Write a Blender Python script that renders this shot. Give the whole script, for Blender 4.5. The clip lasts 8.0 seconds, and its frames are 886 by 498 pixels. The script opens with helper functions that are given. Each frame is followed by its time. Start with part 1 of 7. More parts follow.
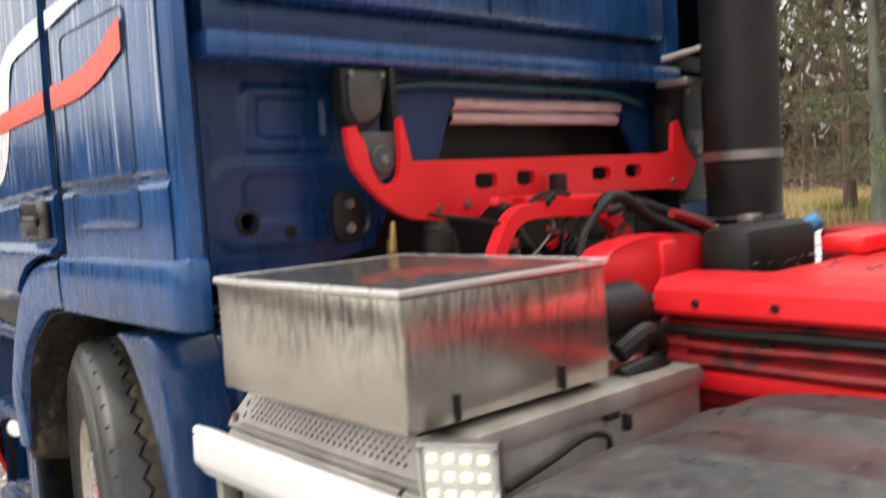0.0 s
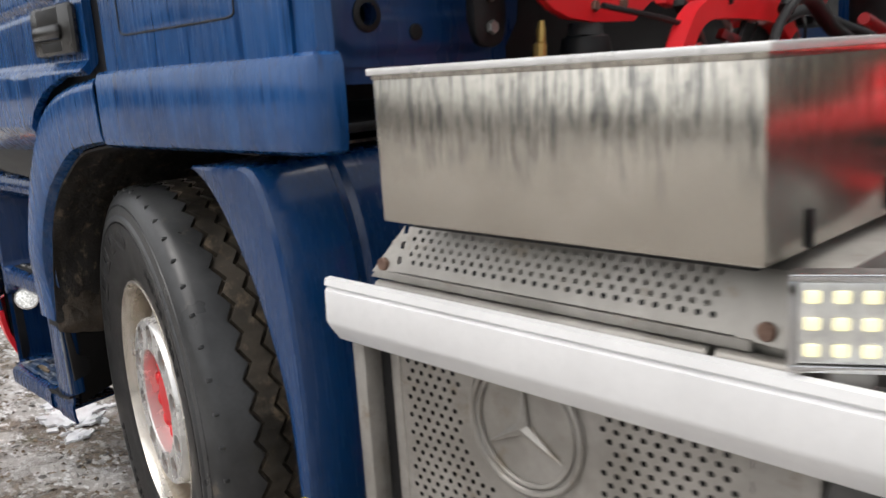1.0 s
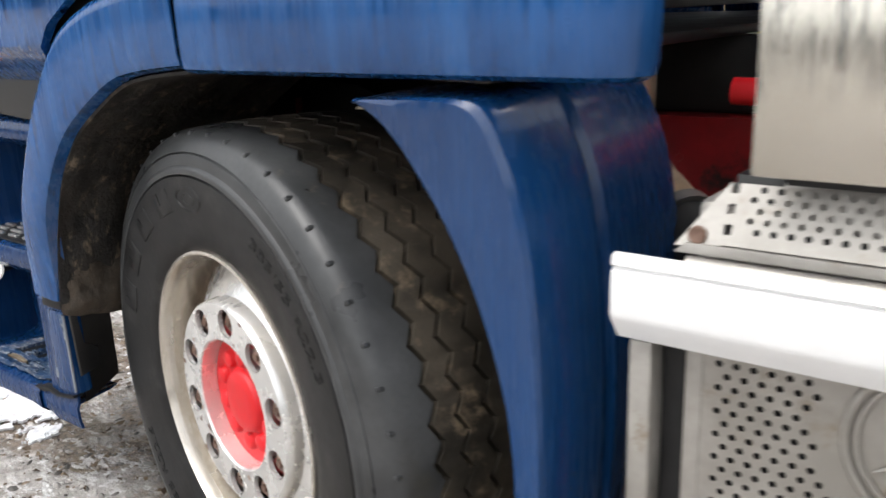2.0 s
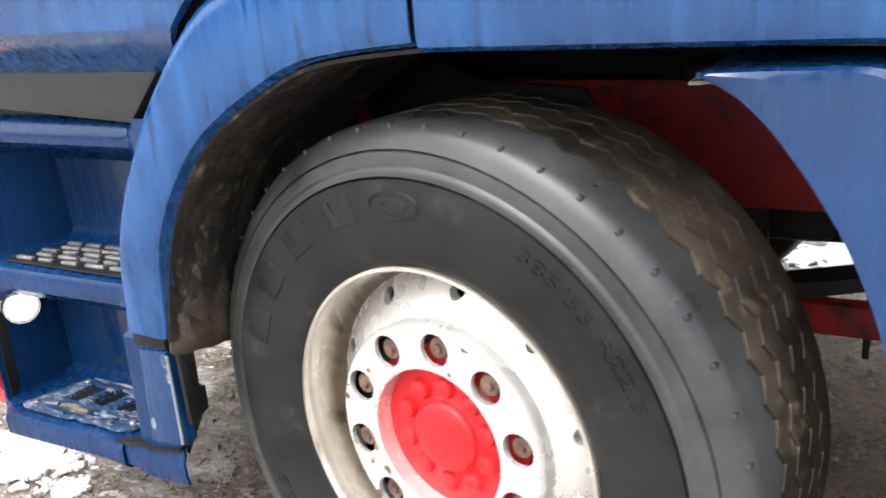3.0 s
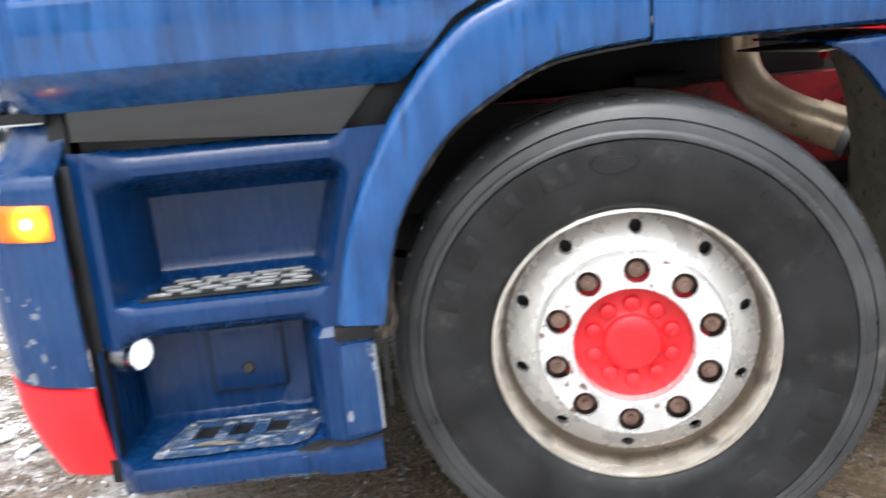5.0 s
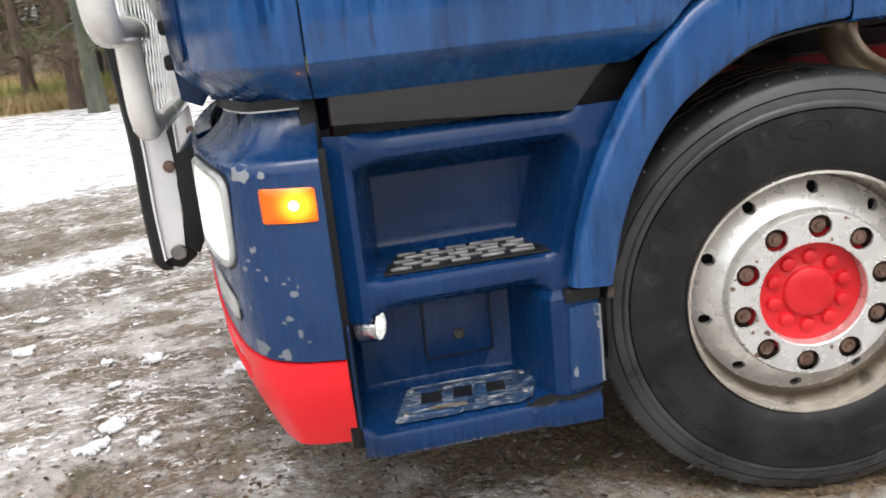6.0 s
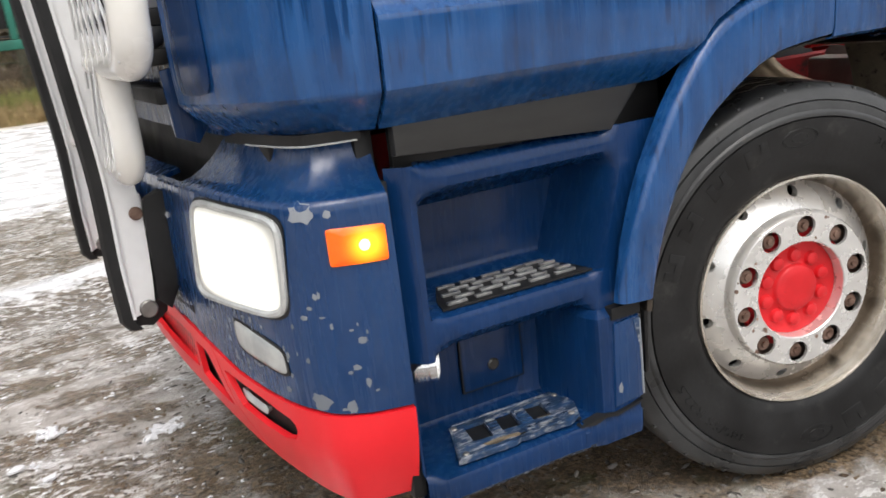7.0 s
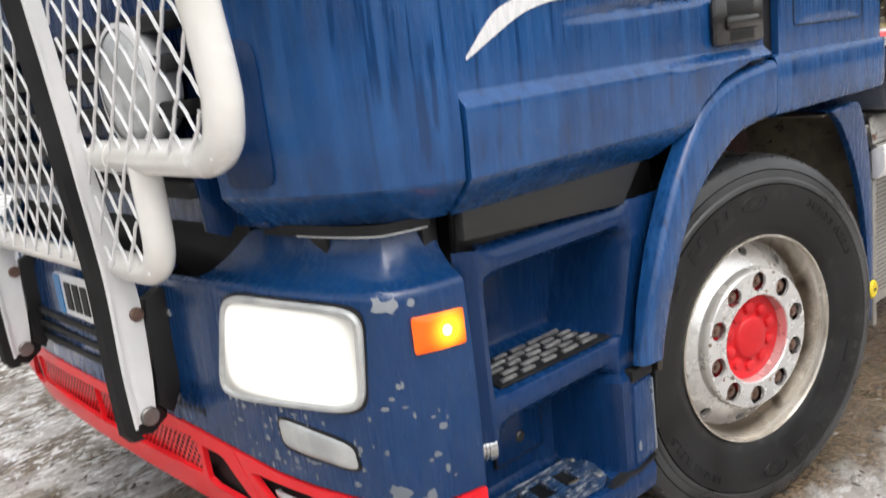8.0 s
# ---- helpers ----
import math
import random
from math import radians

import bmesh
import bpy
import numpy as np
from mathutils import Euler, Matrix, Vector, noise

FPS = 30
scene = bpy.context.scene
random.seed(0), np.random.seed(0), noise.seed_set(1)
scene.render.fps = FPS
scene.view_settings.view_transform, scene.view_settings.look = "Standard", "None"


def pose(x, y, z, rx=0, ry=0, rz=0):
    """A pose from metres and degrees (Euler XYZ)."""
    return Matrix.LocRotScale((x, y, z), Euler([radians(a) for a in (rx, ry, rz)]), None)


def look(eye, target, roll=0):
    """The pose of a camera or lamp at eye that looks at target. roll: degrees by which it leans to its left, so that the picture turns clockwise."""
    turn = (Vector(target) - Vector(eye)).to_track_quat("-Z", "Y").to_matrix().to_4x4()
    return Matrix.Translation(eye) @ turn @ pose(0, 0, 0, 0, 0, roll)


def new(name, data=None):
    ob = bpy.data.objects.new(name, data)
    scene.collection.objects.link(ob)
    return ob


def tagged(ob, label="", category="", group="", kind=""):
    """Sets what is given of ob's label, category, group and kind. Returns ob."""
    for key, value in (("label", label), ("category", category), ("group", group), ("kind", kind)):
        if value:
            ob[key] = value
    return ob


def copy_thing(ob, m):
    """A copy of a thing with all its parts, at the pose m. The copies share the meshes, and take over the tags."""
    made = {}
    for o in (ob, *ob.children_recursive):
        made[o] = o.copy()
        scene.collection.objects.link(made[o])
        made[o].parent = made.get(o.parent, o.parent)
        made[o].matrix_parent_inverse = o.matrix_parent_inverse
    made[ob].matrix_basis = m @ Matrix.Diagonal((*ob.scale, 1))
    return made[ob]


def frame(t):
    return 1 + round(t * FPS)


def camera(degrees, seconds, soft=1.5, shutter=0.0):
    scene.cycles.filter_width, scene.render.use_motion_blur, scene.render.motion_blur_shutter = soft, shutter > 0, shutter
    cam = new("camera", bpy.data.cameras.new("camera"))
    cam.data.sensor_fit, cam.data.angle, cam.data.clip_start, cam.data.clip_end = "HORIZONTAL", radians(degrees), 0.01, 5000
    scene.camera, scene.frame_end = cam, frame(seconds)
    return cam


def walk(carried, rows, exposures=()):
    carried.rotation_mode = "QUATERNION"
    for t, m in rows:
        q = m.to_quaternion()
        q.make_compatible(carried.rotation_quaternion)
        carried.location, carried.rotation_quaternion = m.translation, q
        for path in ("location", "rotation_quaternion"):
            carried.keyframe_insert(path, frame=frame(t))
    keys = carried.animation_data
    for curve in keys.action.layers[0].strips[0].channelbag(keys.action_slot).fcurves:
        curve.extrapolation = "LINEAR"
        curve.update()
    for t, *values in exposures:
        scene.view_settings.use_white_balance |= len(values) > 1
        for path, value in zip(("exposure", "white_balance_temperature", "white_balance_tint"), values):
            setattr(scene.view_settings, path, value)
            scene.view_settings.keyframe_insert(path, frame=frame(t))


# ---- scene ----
cam = camera(54.9, 8.0, shutter=0.4)

PATH = [
    (0, (2.513, -0.757, 1.399), (1.008, 0.554, 1.264), -3.6),
    (0.5, (2.215, -0.783, 1.305), (0.7285, 0.5095, 0.961), -3.95),
    (1, (1.901, -0.784, 1.253), (0.4847, 0.565, 0.837), -3.75),
    (1.2, (1.743, -0.776, 1.249), (0.372, 0.6065, 0.796), -3.8),
    (2.3, (1.009, -0.9, 1.212), (-0.079, 0.678, 0.639), -2.3),
    (2.5, (0.858, -0.895, 1.22), (-0.18, 0.705, 0.618), -3.1),
    (3, (0.583, -1.015, 1.223), (-0.291, 0.677, 0.613), -3.6),
    (3.5, (0.342, -1.164, 1.228), (-0.222, 0.646, 0.591), -4.6),
    (4, (0.079, -1.32, 1.251), (-0.19, 0.557, 0.614), -6.0),
    (4.5, (-0.148, -1.506, 1.246), (-0.117, 0.408, 0.666), -6.3),
    (5, (-0.503, -1.613, 1.165), (-0.362, 0.328, 0.696), -5.2),
    (5.2, (-0.665, -1.662, 1.175), (-0.49, 0.270, 0.685), -4.4),
    (6.3, (-1.368, -1.608, 1.2705), (-0.8845, 0.254, 0.7265), -6.55),
    (6.5, (-1.478, -1.564, 1.2875), (-0.891, 0.27, 0.749), -6.35),
    (7, (-1.708, -1.377, 1.294), (-0.848, 0.3465, 0.758), -6.7),
    (7.5, (-1.9645, -1.237, 1.3315), (-0.8645, 0.3455, 0.7985), -6.8),
    (8, (-2.1415, -1.0975, 1.392), (-0.853, 0.3665, 0.9495), -6.8),
]
walk(cam, [(t, look(eye, target, roll)) for t, eye, target, roll in PATH],
     exposures=[(0.0, 1.02, 7000, 10), (0.5, 0.86, 6900, 10), (1.0, 0.46, 6600, 10), (2.4, 1.46, 6500, 9), (3.0, 1.84, 6500, 9), (4.6, 1.74, 6200, 9), (5.2, 1.52, 6200, 9), (6.4, 0.73, 6700, 10), (8.0, 0.82, 6600, 10)])

# ---- light ----
SKY_E, SKY_R = radians(60), radians(196)
world = bpy.data.worlds.new("overcast")
scene.world = world
world.use_nodes = True
wn, wl = world.node_tree.nodes, world.node_tree.links
wn.clear()
sky = wn.new("ShaderNodeTexSky")
sky.sky_type, sky.sun_disc = "NISHITA", False
sky.sun_elevation, sky.sun_rotation = SKY_E, SKY_R
sky.dust_density, sky.air_density = 4.0, 1.0
cloud = wn.new("ShaderNodeHueSaturation")  # the cloud cover takes most of the blue out
cloud.inputs["Saturation"].default_value = 0.18
back = wn.new("ShaderNodeBackground")
back.inputs["Strength"].default_value = 0.15
wo = wn.new("ShaderNodeOutputWorld")
wl.new(sky.outputs[0], cloud.inputs["Color"])
wl.new(cloud.outputs[0], back.inputs[0])
wl.new(back.outputs[0], wo.inputs[0])

sun_data = bpy.data.lights.new("sun", "SUN")
sun_data.energy, sun_data.angle, sun_data.color = 0.6, radians(40), (1.0, 0.97, 0.93)
sun = new("sun", sun_data)
sun.matrix_world = look((-20 * math.sin(SKY_R), -20 * math.cos(SKY_R), 20 * math.tan(SKY_E)), (0, 0, 0))


# ---- materials ----
def nodes_of(name):
    m = bpy.data.materials.new(name)
    m.use_nodes = True
    n = m.node_tree.nodes
    return m, n, m.node_tree.links, n["Principled BSDF"]


def noise_at(n, l, co, scale, detail=4.0, rough=0.6, stretch=None):
    src = co
    if stretch:
        mp = n.new("ShaderNodeMapping")
        mp.inputs["Scale"].default_value = stretch
        l.new(co, mp.inputs["Vector"])
        src = mp.outputs[0]
    t = n.new("ShaderNodeTexNoise")
    t.inputs["Scale"].default_value, t.inputs["Detail"].default_value = scale, detail
    t.inputs["Roughness"].default_value = rough
    l.new(src, t.inputs["Vector"])
    return t.outputs["Fac"]


def ramp_of(n, l, fac, a, b, lo=0.0, hi=1.0):
    r = n.new("ShaderNodeMapRange")
    r.interpolation_type = "SMOOTHSTEP"
    for k, v in zip(("From Min", "From Max", "To Min", "To Max"), (a, b, lo, hi)):
        r.inputs[k].default_value = v
    l.new(fac, r.inputs["Value"])
    return r.outputs[0]


def mix_of(n, l, fac, a, b):
    m = n.new("ShaderNodeMix")
    m.data_type = "RGBA"
    if isinstance(fac, float):
        m.inputs[0].default_value = fac
    else:
        l.new(fac, m.inputs[0])
    for sock, v in ((m.inputs[6], a), (m.inputs[7], b)):
        if isinstance(v, tuple):
            sock.default_value = (*v, 1)
        else:
            l.new(v, sock)
    return m.outputs[2]


def bump_of(n, l, height, strength, dist, base=None):
    b = n.new("ShaderNodeBump")
    b.inputs["Strength"].default_value, b.inputs["Distance"].default_value = strength, dist
    l.new(height, b.inputs["Height"])
    if base is not None:
        l.new(base, b.inputs["Normal"])
    return b.outputs[0]


def coords(n):
    return n.new("ShaderNodeTexCoord").outputs["Object"]


def surface(name, dark, light, rough=(0.4, 0.6), metal=0.0, coarse=3.0, fine=60.0, bump=0.15, dist=0.002, dirt=None, dirt_at=(0.55, 0.75), coat=0.0, stretch=None, spec=0.5):
    """A painted, plastic or metal surface: two colours at two scales, uneven gloss, fine relief and an optional dirt film."""
    m, n, l, p = nodes_of(name)
    co = coords(n)
    big = noise_at(n, l, co, coarse, 4, 0.6, stretch)
    small = noise_at(n, l, co, fine, 5, 0.65)
    col = mix_of(n, l, ramp_of(n, l, big, 0.3, 0.7), dark, light)
    col = mix_of(n, l, ramp_of(n, l, small, 0.35, 0.8, 0.0, 0.35), col, dark)
    r = ramp_of(n, l, big, 0.25, 0.75, rough[0], rough[1])
    if dirt:
        d = ramp_of(n, l, noise_at(n, l, co, coarse * 2.3, 8, 0.7, stretch), *dirt_at)
        col = mix_of(n, l, d, col, dirt)
    l.new(col, p.inputs["Base Color"])
    l.new(r, p.inputs["Roughness"])
    p.inputs["Metallic"].default_value, p.inputs["Coat Weight"].default_value = metal, coat
    p.inputs["Coat Roughness"].default_value = 0.12
    p.inputs["Specular IOR Level"].default_value = spec
    l.new(bump_of(n, l, small, bump, dist), p.inputs["Normal"])
    return m


def wet_paint(name, base, deep, film, streaks=1.0, rain=False):
    """Car paint under running rain: vertical runs of water, beads and, between them, a thin film tinted paler for sky
    sheen.
    """
    m, n, l, p = nodes_of(name)
    co = coords(n)
    run = noise_at(n, l, co, 1.0, 4, 0.55, (62, 62, 3.4))
    thin = noise_at(n, l, co, 1.0, 3, 0.5, (24, 24, 2.2))
    cloud_ = noise_at(n, l, co, 2.4, 5, 0.6)
    runs = ramp_of(n, l, run, 0.575, 0.64)
    col = mix_of(n, l, ramp_of(n, l, cloud_, 0.35, 0.7), base, deep)
    col = mix_of(n, l, ramp_of(n, l, thin, 0.4, 0.75, 0.0, 0.5 * streaks), col, film)
    wet = n.new("ShaderNodeMath")
    wet.operation = "MULTIPLY"
    l.new(runs, wet.inputs[0])
    wet.inputs[1].default_value = 0.85 * streaks
    col = mix_of(n, l, wet.outputs[0], col, deep)
    if rain:
        # pale rain runs down the side's upper half, sky reflections painted into their colour
        sep = n.new("ShaderNodeSeparateXYZ")
        l.new(co, sep.inputs[0])
        wave = n.new("ShaderNodeMath")
        wave.operation = "MULTIPLY_ADD"
        l.new(noise_at(n, l, co, 1.0, 3, 0.6, (26, 26, 0.4)), wave.inputs[0])
        wave.inputs[1].default_value = 0.30
        l.new(sep.outputs["Z"], wave.inputs[2])
        high = ramp_of(n, l, wave.outputs[0], 1.66, 1.72)
        lines = ramp_of(n, l, noise_at(n, l, co, 1.0, 3, 0.65, (58, 58, 0.6)), 0.54, 0.64, 0.0, 0.9)
        upper_mix = n.new("ShaderNodeMath")
        upper_mix.operation = "MULTIPLY"
        l.new(high, upper_mix.inputs[0])
        l.new(lines, upper_mix.inputs[1])
        col = mix_of(n, l, upper_mix.outputs[0], col, (0.46, 0.49, 0.55))
    l.new(col, p.inputs["Base Color"])
    l.new(ramp_of(n, l, run, 0.45, 0.68, 0.28, 0.12), p.inputs["Roughness"])
    p.inputs["Coat Weight"].default_value, p.inputs["Coat Roughness"].default_value = 0.5 if rain else 0.22, 0.07
    p.inputs["Specular IOR Level"].default_value = 0.5
    v = n.new("ShaderNodeTexVoronoi")
    v.inputs["Scale"].default_value = 95
    l.new(co, v.inputs["Vector"])
    bead = ramp_of(n, l, v.outputs["Distance"], 0.12, 0.26, 1.0, 0.0)
    pick = n.new("ShaderNodeMath")
    pick.operation = "MULTIPLY"
    l.new(bead, pick.inputs[0])
    l.new(ramp_of(n, l, noise_at(n, l, co, 9, 2, 0.5), 0.58, 0.66), pick.inputs[1])
    nb = bump_of(n, l, run, 0.05, 0.004)
    l.new(bump_of(n, l, pick.outputs[0], 0.35, 0.0010, nb), p.inputs["Normal"])
    return m


def glow(name, colour, strength, base):
    m, n, l, p = nodes_of(name)
    p.inputs["Base Color"].default_value = (*base, 1)
    p.inputs["Roughness"].default_value = 0.15
    p.inputs["Emission Color"].default_value = (*colour, 1)
    p.inputs["Emission Strength"].default_value = strength
    v = n.new("ShaderNodeTexVoronoi")
    v.inputs["Scale"].default_value = 70
    l.new(coords(n), v.inputs["Vector"])
    l.new(bump_of(n, l, v.outputs["Distance"], 0.3, 0.002), p.inputs["Normal"])
    return m


def head_lens():
    """A lit headlight: glaring over its bulb, with the clear lens showing towards its edges."""
    m = glow("headlight_lens", (1.0, 0.97, 0.88), 1.0, (0.52, 0.52, 0.49))
    n, l = m.node_tree.nodes, m.node_tree.links
    p = n["Principled BSDF"]
    sep = n.new("ShaderNodeSeparateXYZ")
    l.new(coords(n), sep.inputs[0])
    sides = []
    for axis, mid, half in (("Y", 0.315, 0.200), ("Z", 0.858, 0.108)):
        u = n.new("ShaderNodeMath")
        u.operation = "MULTIPLY_ADD"
        l.new(sep.outputs[axis], u.inputs[0])
        u.inputs[1].default_value, u.inputs[2].default_value = 1 / half, -mid / half
        q = n.new("ShaderNodeMath")
        q.operation = "POWER"
        ab = n.new("ShaderNodeMath")
        ab.operation = "ABSOLUTE"
        l.new(u.outputs[0], ab.inputs[0])
        l.new(ab.outputs[0], q.inputs[0])
        q.inputs[1].default_value = 5.0
        sides.append(q.outputs[0])
    total = n.new("ShaderNodeMath")
    l.new(sides[0], total.inputs[0])
    l.new(sides[1], total.inputs[1])
    l.new(ramp_of(n, l, total.outputs[0], 0.10, 0.80, 0.75, 0.05), p.inputs["Emission Strength"])
    return m


def spot_lens():
    """A clear ribbed lens with the light breaking into small cells."""
    m, n, l, p = nodes_of("round_lamp_on")
    co = coords(n)
    v = n.new("ShaderNodeTexVoronoi")
    v.inputs["Scale"].default_value = 150
    l.new(co, v.inputs["Vector"])
    cell = ramp_of(n, l, v.outputs["Distance"], 0.2, 0.7, 1.0, 0.3)
    l.new(mix_of(n, l, cell, (0.35, 0.36, 0.36), (0.85, 0.85, 0.84)), p.inputs["Base Color"])
    p.inputs["Roughness"].default_value = 0.08
    p.inputs["Metallic"].default_value = 0.3
    p.inputs["Emission Color"].default_value = (1.0, 1.0, 0.97, 1)
    l.new(ramp_of(n, l, v.outputs["Distance"], 0.1, 0.7, 0.70, 0.30), p.inputs["Emission Strength"])
    l.new(bump_of(n, l, v.outputs["Distance"], 0.8, 0.004), p.inputs["Normal"])
    return m


def amber_lens():
    """A lit lens: brightest over its bulb, deep orange towards its edges."""
    m = glow("amber_indicator", (1.0, 0.13, 0.003), 0.5, (0.8, 0.14, 0.01))
    n, l = m.node_tree.nodes, m.node_tree.links
    p = n["Principled BSDF"]
    d = n.new("ShaderNodeVectorMath")
    d.operation = "DISTANCE"
    l.new(coords(n), d.inputs[0])
    d.inputs[1].default_value = (-1.158, 0.030, 0.902)
    near = ramp_of(n, l, d.outputs["Value"], 0.008, 0.055, 1.0, 0.0)
    l.new(mix_of(n, l, near, (1.0, 0.065, 0.001), (1.0, 0.42, 0.015)), p.inputs["Emission Color"])
    l.new(ramp_of(n, l, d.outputs["Value"], 0.008, 0.06, 1.5, 0.30), p.inputs["Emission Strength"])
    return m


def alu_box():
    """Brushed sheet, dull beige below; dark rain runs and tree reflections are painted from its top edge."""
    m, n, l, p = nodes_of("bare_aluminium")
    co = coords(n)
    sep = n.new("ShaderNodeSeparateXYZ")
    l.new(co, sep.inputs[0])
    cloud_ = noise_at(n, l, co, 4.0, 5, 0.6)
    fine = noise_at(n, l, co, 140, 4, 0.6)
    run = noise_at(n, l, co, 1.0, 6, 0.75, (110, 110, 12))
    wave = n.new("ShaderNodeMath")
    wave.operation = "MULTIPLY_ADD"
    l.new(noise_at(n, l, co, 1.0, 3, 0.6, (34, 34, 3)), wave.inputs[0])
    wave.inputs[1].default_value = 0.20
    l.new(sep.outputs["Z"], wave.inputs[2])
    high = ramp_of(n, l, wave.outputs[0], 1.20, 1.27)
    col = mix_of(n, l, ramp_of(n, l, cloud_, 0.35, 0.7), (0.55, 0.52, 0.46), (0.68, 0.65, 0.58))
    upper_mix = n.new("ShaderNodeMath")
    upper_mix.operation = "MULTIPLY"
    l.new(high, upper_mix.inputs[0])
    l.new(ramp_of(n, l, run, 0.46, 0.62, 0.0, 0.9), upper_mix.inputs[1])
    col = mix_of(n, l, upper_mix.outputs[0], col, (0.16, 0.16, 0.155))
    col = mix_of(n, l, ramp_of(n, l, fine, 0.5, 0.8, 0.0, 0.3), col, (0.70, 0.68, 0.64))
    l.new(col, p.inputs["Base Color"])
    l.new(ramp_of(n, l, cloud_, 0.3, 0.7, 0.27, 0.18), p.inputs["Roughness"])
    p.inputs["Metallic"].default_value = 0.92
    l.new(bump_of(n, l, fine, 0.06, 0.001), p.inputs["Normal"])
    return m


def rim_well_steel():
    """Bright steel that turns dark brown, unevenly, towards its deep corner."""
    m, n, l, p = nodes_of("rim_well_brown")
    co = coords(n)
    sep = n.new("ShaderNodeSeparateXYZ")
    l.new(co, sep.inputs[0])
    big, small = noise_at(n, l, co, 6, 5, 0.6), noise_at(n, l, co, 90, 4, 0.6)
    deep_ = n.new("ShaderNodeMath")
    deep_.operation = "MULTIPLY_ADD"
    l.new(big, deep_.inputs[0])
    deep_.inputs[1].default_value = 0.05
    l.new(sep.outputs["Y"], deep_.inputs[2])
    col = mix_of(n, l, ramp_of(n, l, small, 0.3, 0.7), (0.50, 0.44, 0.36), (0.64, 0.58, 0.50))
    col = mix_of(n, l, ramp_of(n, l, deep_.outputs[0], 0.045, 0.085, 0.0, 0.9), col, (0.090, 0.062, 0.040))
    l.new(col, p.inputs["Base Color"])
    l.new(ramp_of(n, l, big, 0.3, 0.7, 0.18, 0.34), p.inputs["Roughness"])
    p.inputs["Metallic"].default_value = 0.8
    l.new(bump_of(n, l, small, 0.06, 0.001), p.inputs["Normal"])
    return m


M_BLUE = wet_paint("blue_paint", (0.0085, 0.072, 0.234), (0.0035, 0.034, 0.120), (0.024, 0.118, 0.335))
# same paint as the cab, darkened for the shade on bumper, mudguard and foot
M_BLUE_SHADED = wet_paint("shaded_blue_paint", (0.0044, 0.041, 0.140), (0.003, 0.030, 0.106), (0.008, 0.058, 0.176), 0.3)
M_BLUE_SIDE = wet_paint("blue_paint_in_rain", (0.0085, 0.072, 0.234), (0.0035, 0.034, 0.120), (0.024, 0.118, 0.335), 1.0, True)
M_WORN = surface("worn_blue_step", (0.010, 0.028, 0.066), (0.018, 0.060, 0.15), (0.25, 0.5), coarse=26, fine=120, bump=0.5, dirt=(0.31, 0.325, 0.345), dirt_at=(0.48, 0.64), stretch=(0.5, 1.8, 1))
M_MUD = surface("caked_mud", (0.10, 0.075, 0.05), (0.24, 0.19, 0.13), (0.6, 0.9), coarse=20, fine=120, bump=0.8, dist=0.003)
M_BACK = surface("dusty_blue_steel", (0.006, 0.034, 0.118), (0.011, 0.052, 0.165), (0.24, 0.42), coarse=4, fine=70, bump=0.1, dirt=(0.035, 0.075, 0.16), dirt_at=(0.55, 0.75), stretch=(1, 3, 0.6))
M_GLOSSBLACK = surface("glossy_black_plastic", (0.016, 0.0155, 0.015), (0.030, 0.029, 0.027), (0.18, 0.30), coarse=10, bump=0.08, spec=0.7)
M_EDGE_GLINT = surface("painted_edge_glint", (0.74, 0.74, 0.73), (0.88, 0.88, 0.87), (0.25, 0.4), metal=0.4, coarse=9, bump=0.05)
# chassis red darkened for the shade under the cab, with grime over it
M_GRIME_SHADE = surface("grimy_shaded_red", (0.20, 0.007, 0.010), (0.44, 0.013, 0.018), (0.40, 0.65), coarse=4, fine=50, bump=0.4, dirt=(0.022, 0.012, 0.012), dirt_at=(0.51, 0.66))
M_DARKGREY = surface("cast_grey", (0.05, 0.053, 0.055), (0.10, 0.104, 0.105), (0.4, 0.6), coarse=9, dirt=(0.03, 0.028, 0.026), dirt_at=(0.55, 0.75))
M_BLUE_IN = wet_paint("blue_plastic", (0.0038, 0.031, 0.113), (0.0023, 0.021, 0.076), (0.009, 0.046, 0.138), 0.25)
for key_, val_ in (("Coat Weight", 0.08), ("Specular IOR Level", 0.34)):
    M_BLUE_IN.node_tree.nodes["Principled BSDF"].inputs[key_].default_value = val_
M_CHIP = surface("primer_grey", (0.16, 0.18, 0.21), (0.28, 0.30, 0.33), (0.5, 0.7), bump=0.3)
M_RED = surface("red_bumper", (0.86, 0.011, 0.020), (0.92, 0.016, 0.028), (0.35, 0.5), coarse=2, coat=0.15, bump=0.05)
M_CHASSIS = surface("red_chassis_paint", (0.78, 0.012, 0.018), (0.90, 0.020, 0.030), (0.3, 0.5), coarse=5, coat=0.2, dirt=(0.20, 0.05, 0.04), dirt_at=(0.66, 0.84), bump=0.2)
M_HUB = surface("red_hub_paint", (0.60, 0.010, 0.016), (0.74, 0.018, 0.026), (0.35, 0.55), coarse=9, dirt=(0.10, 0.02, 0.02), dirt_at=(0.60, 0.78))
M_RUBBER = surface("tyre_rubber", (0.0055, 0.0056, 0.006), (0.017, 0.0172, 0.0178), (0.32, 0.60), coarse=6, fine=90, bump=0.4, dist=0.0015, dirt=(0.045, 0.044, 0.042), dirt_at=(0.54, 0.80), spec=0.36)
# worn shoulder rubber, its colour lightened for the sky's sheen on it
M_SHOULDER = surface("worn_shoulder_sheen", (0.020, 0.021, 0.022), (0.058, 0.060, 0.062), (0.24, 0.42), coarse=5, fine=90, bump=0.3, dist=0.0012, dirt=(0.13, 0.11, 0.085), dirt_at=(0.60, 0.74), spec=0.5)
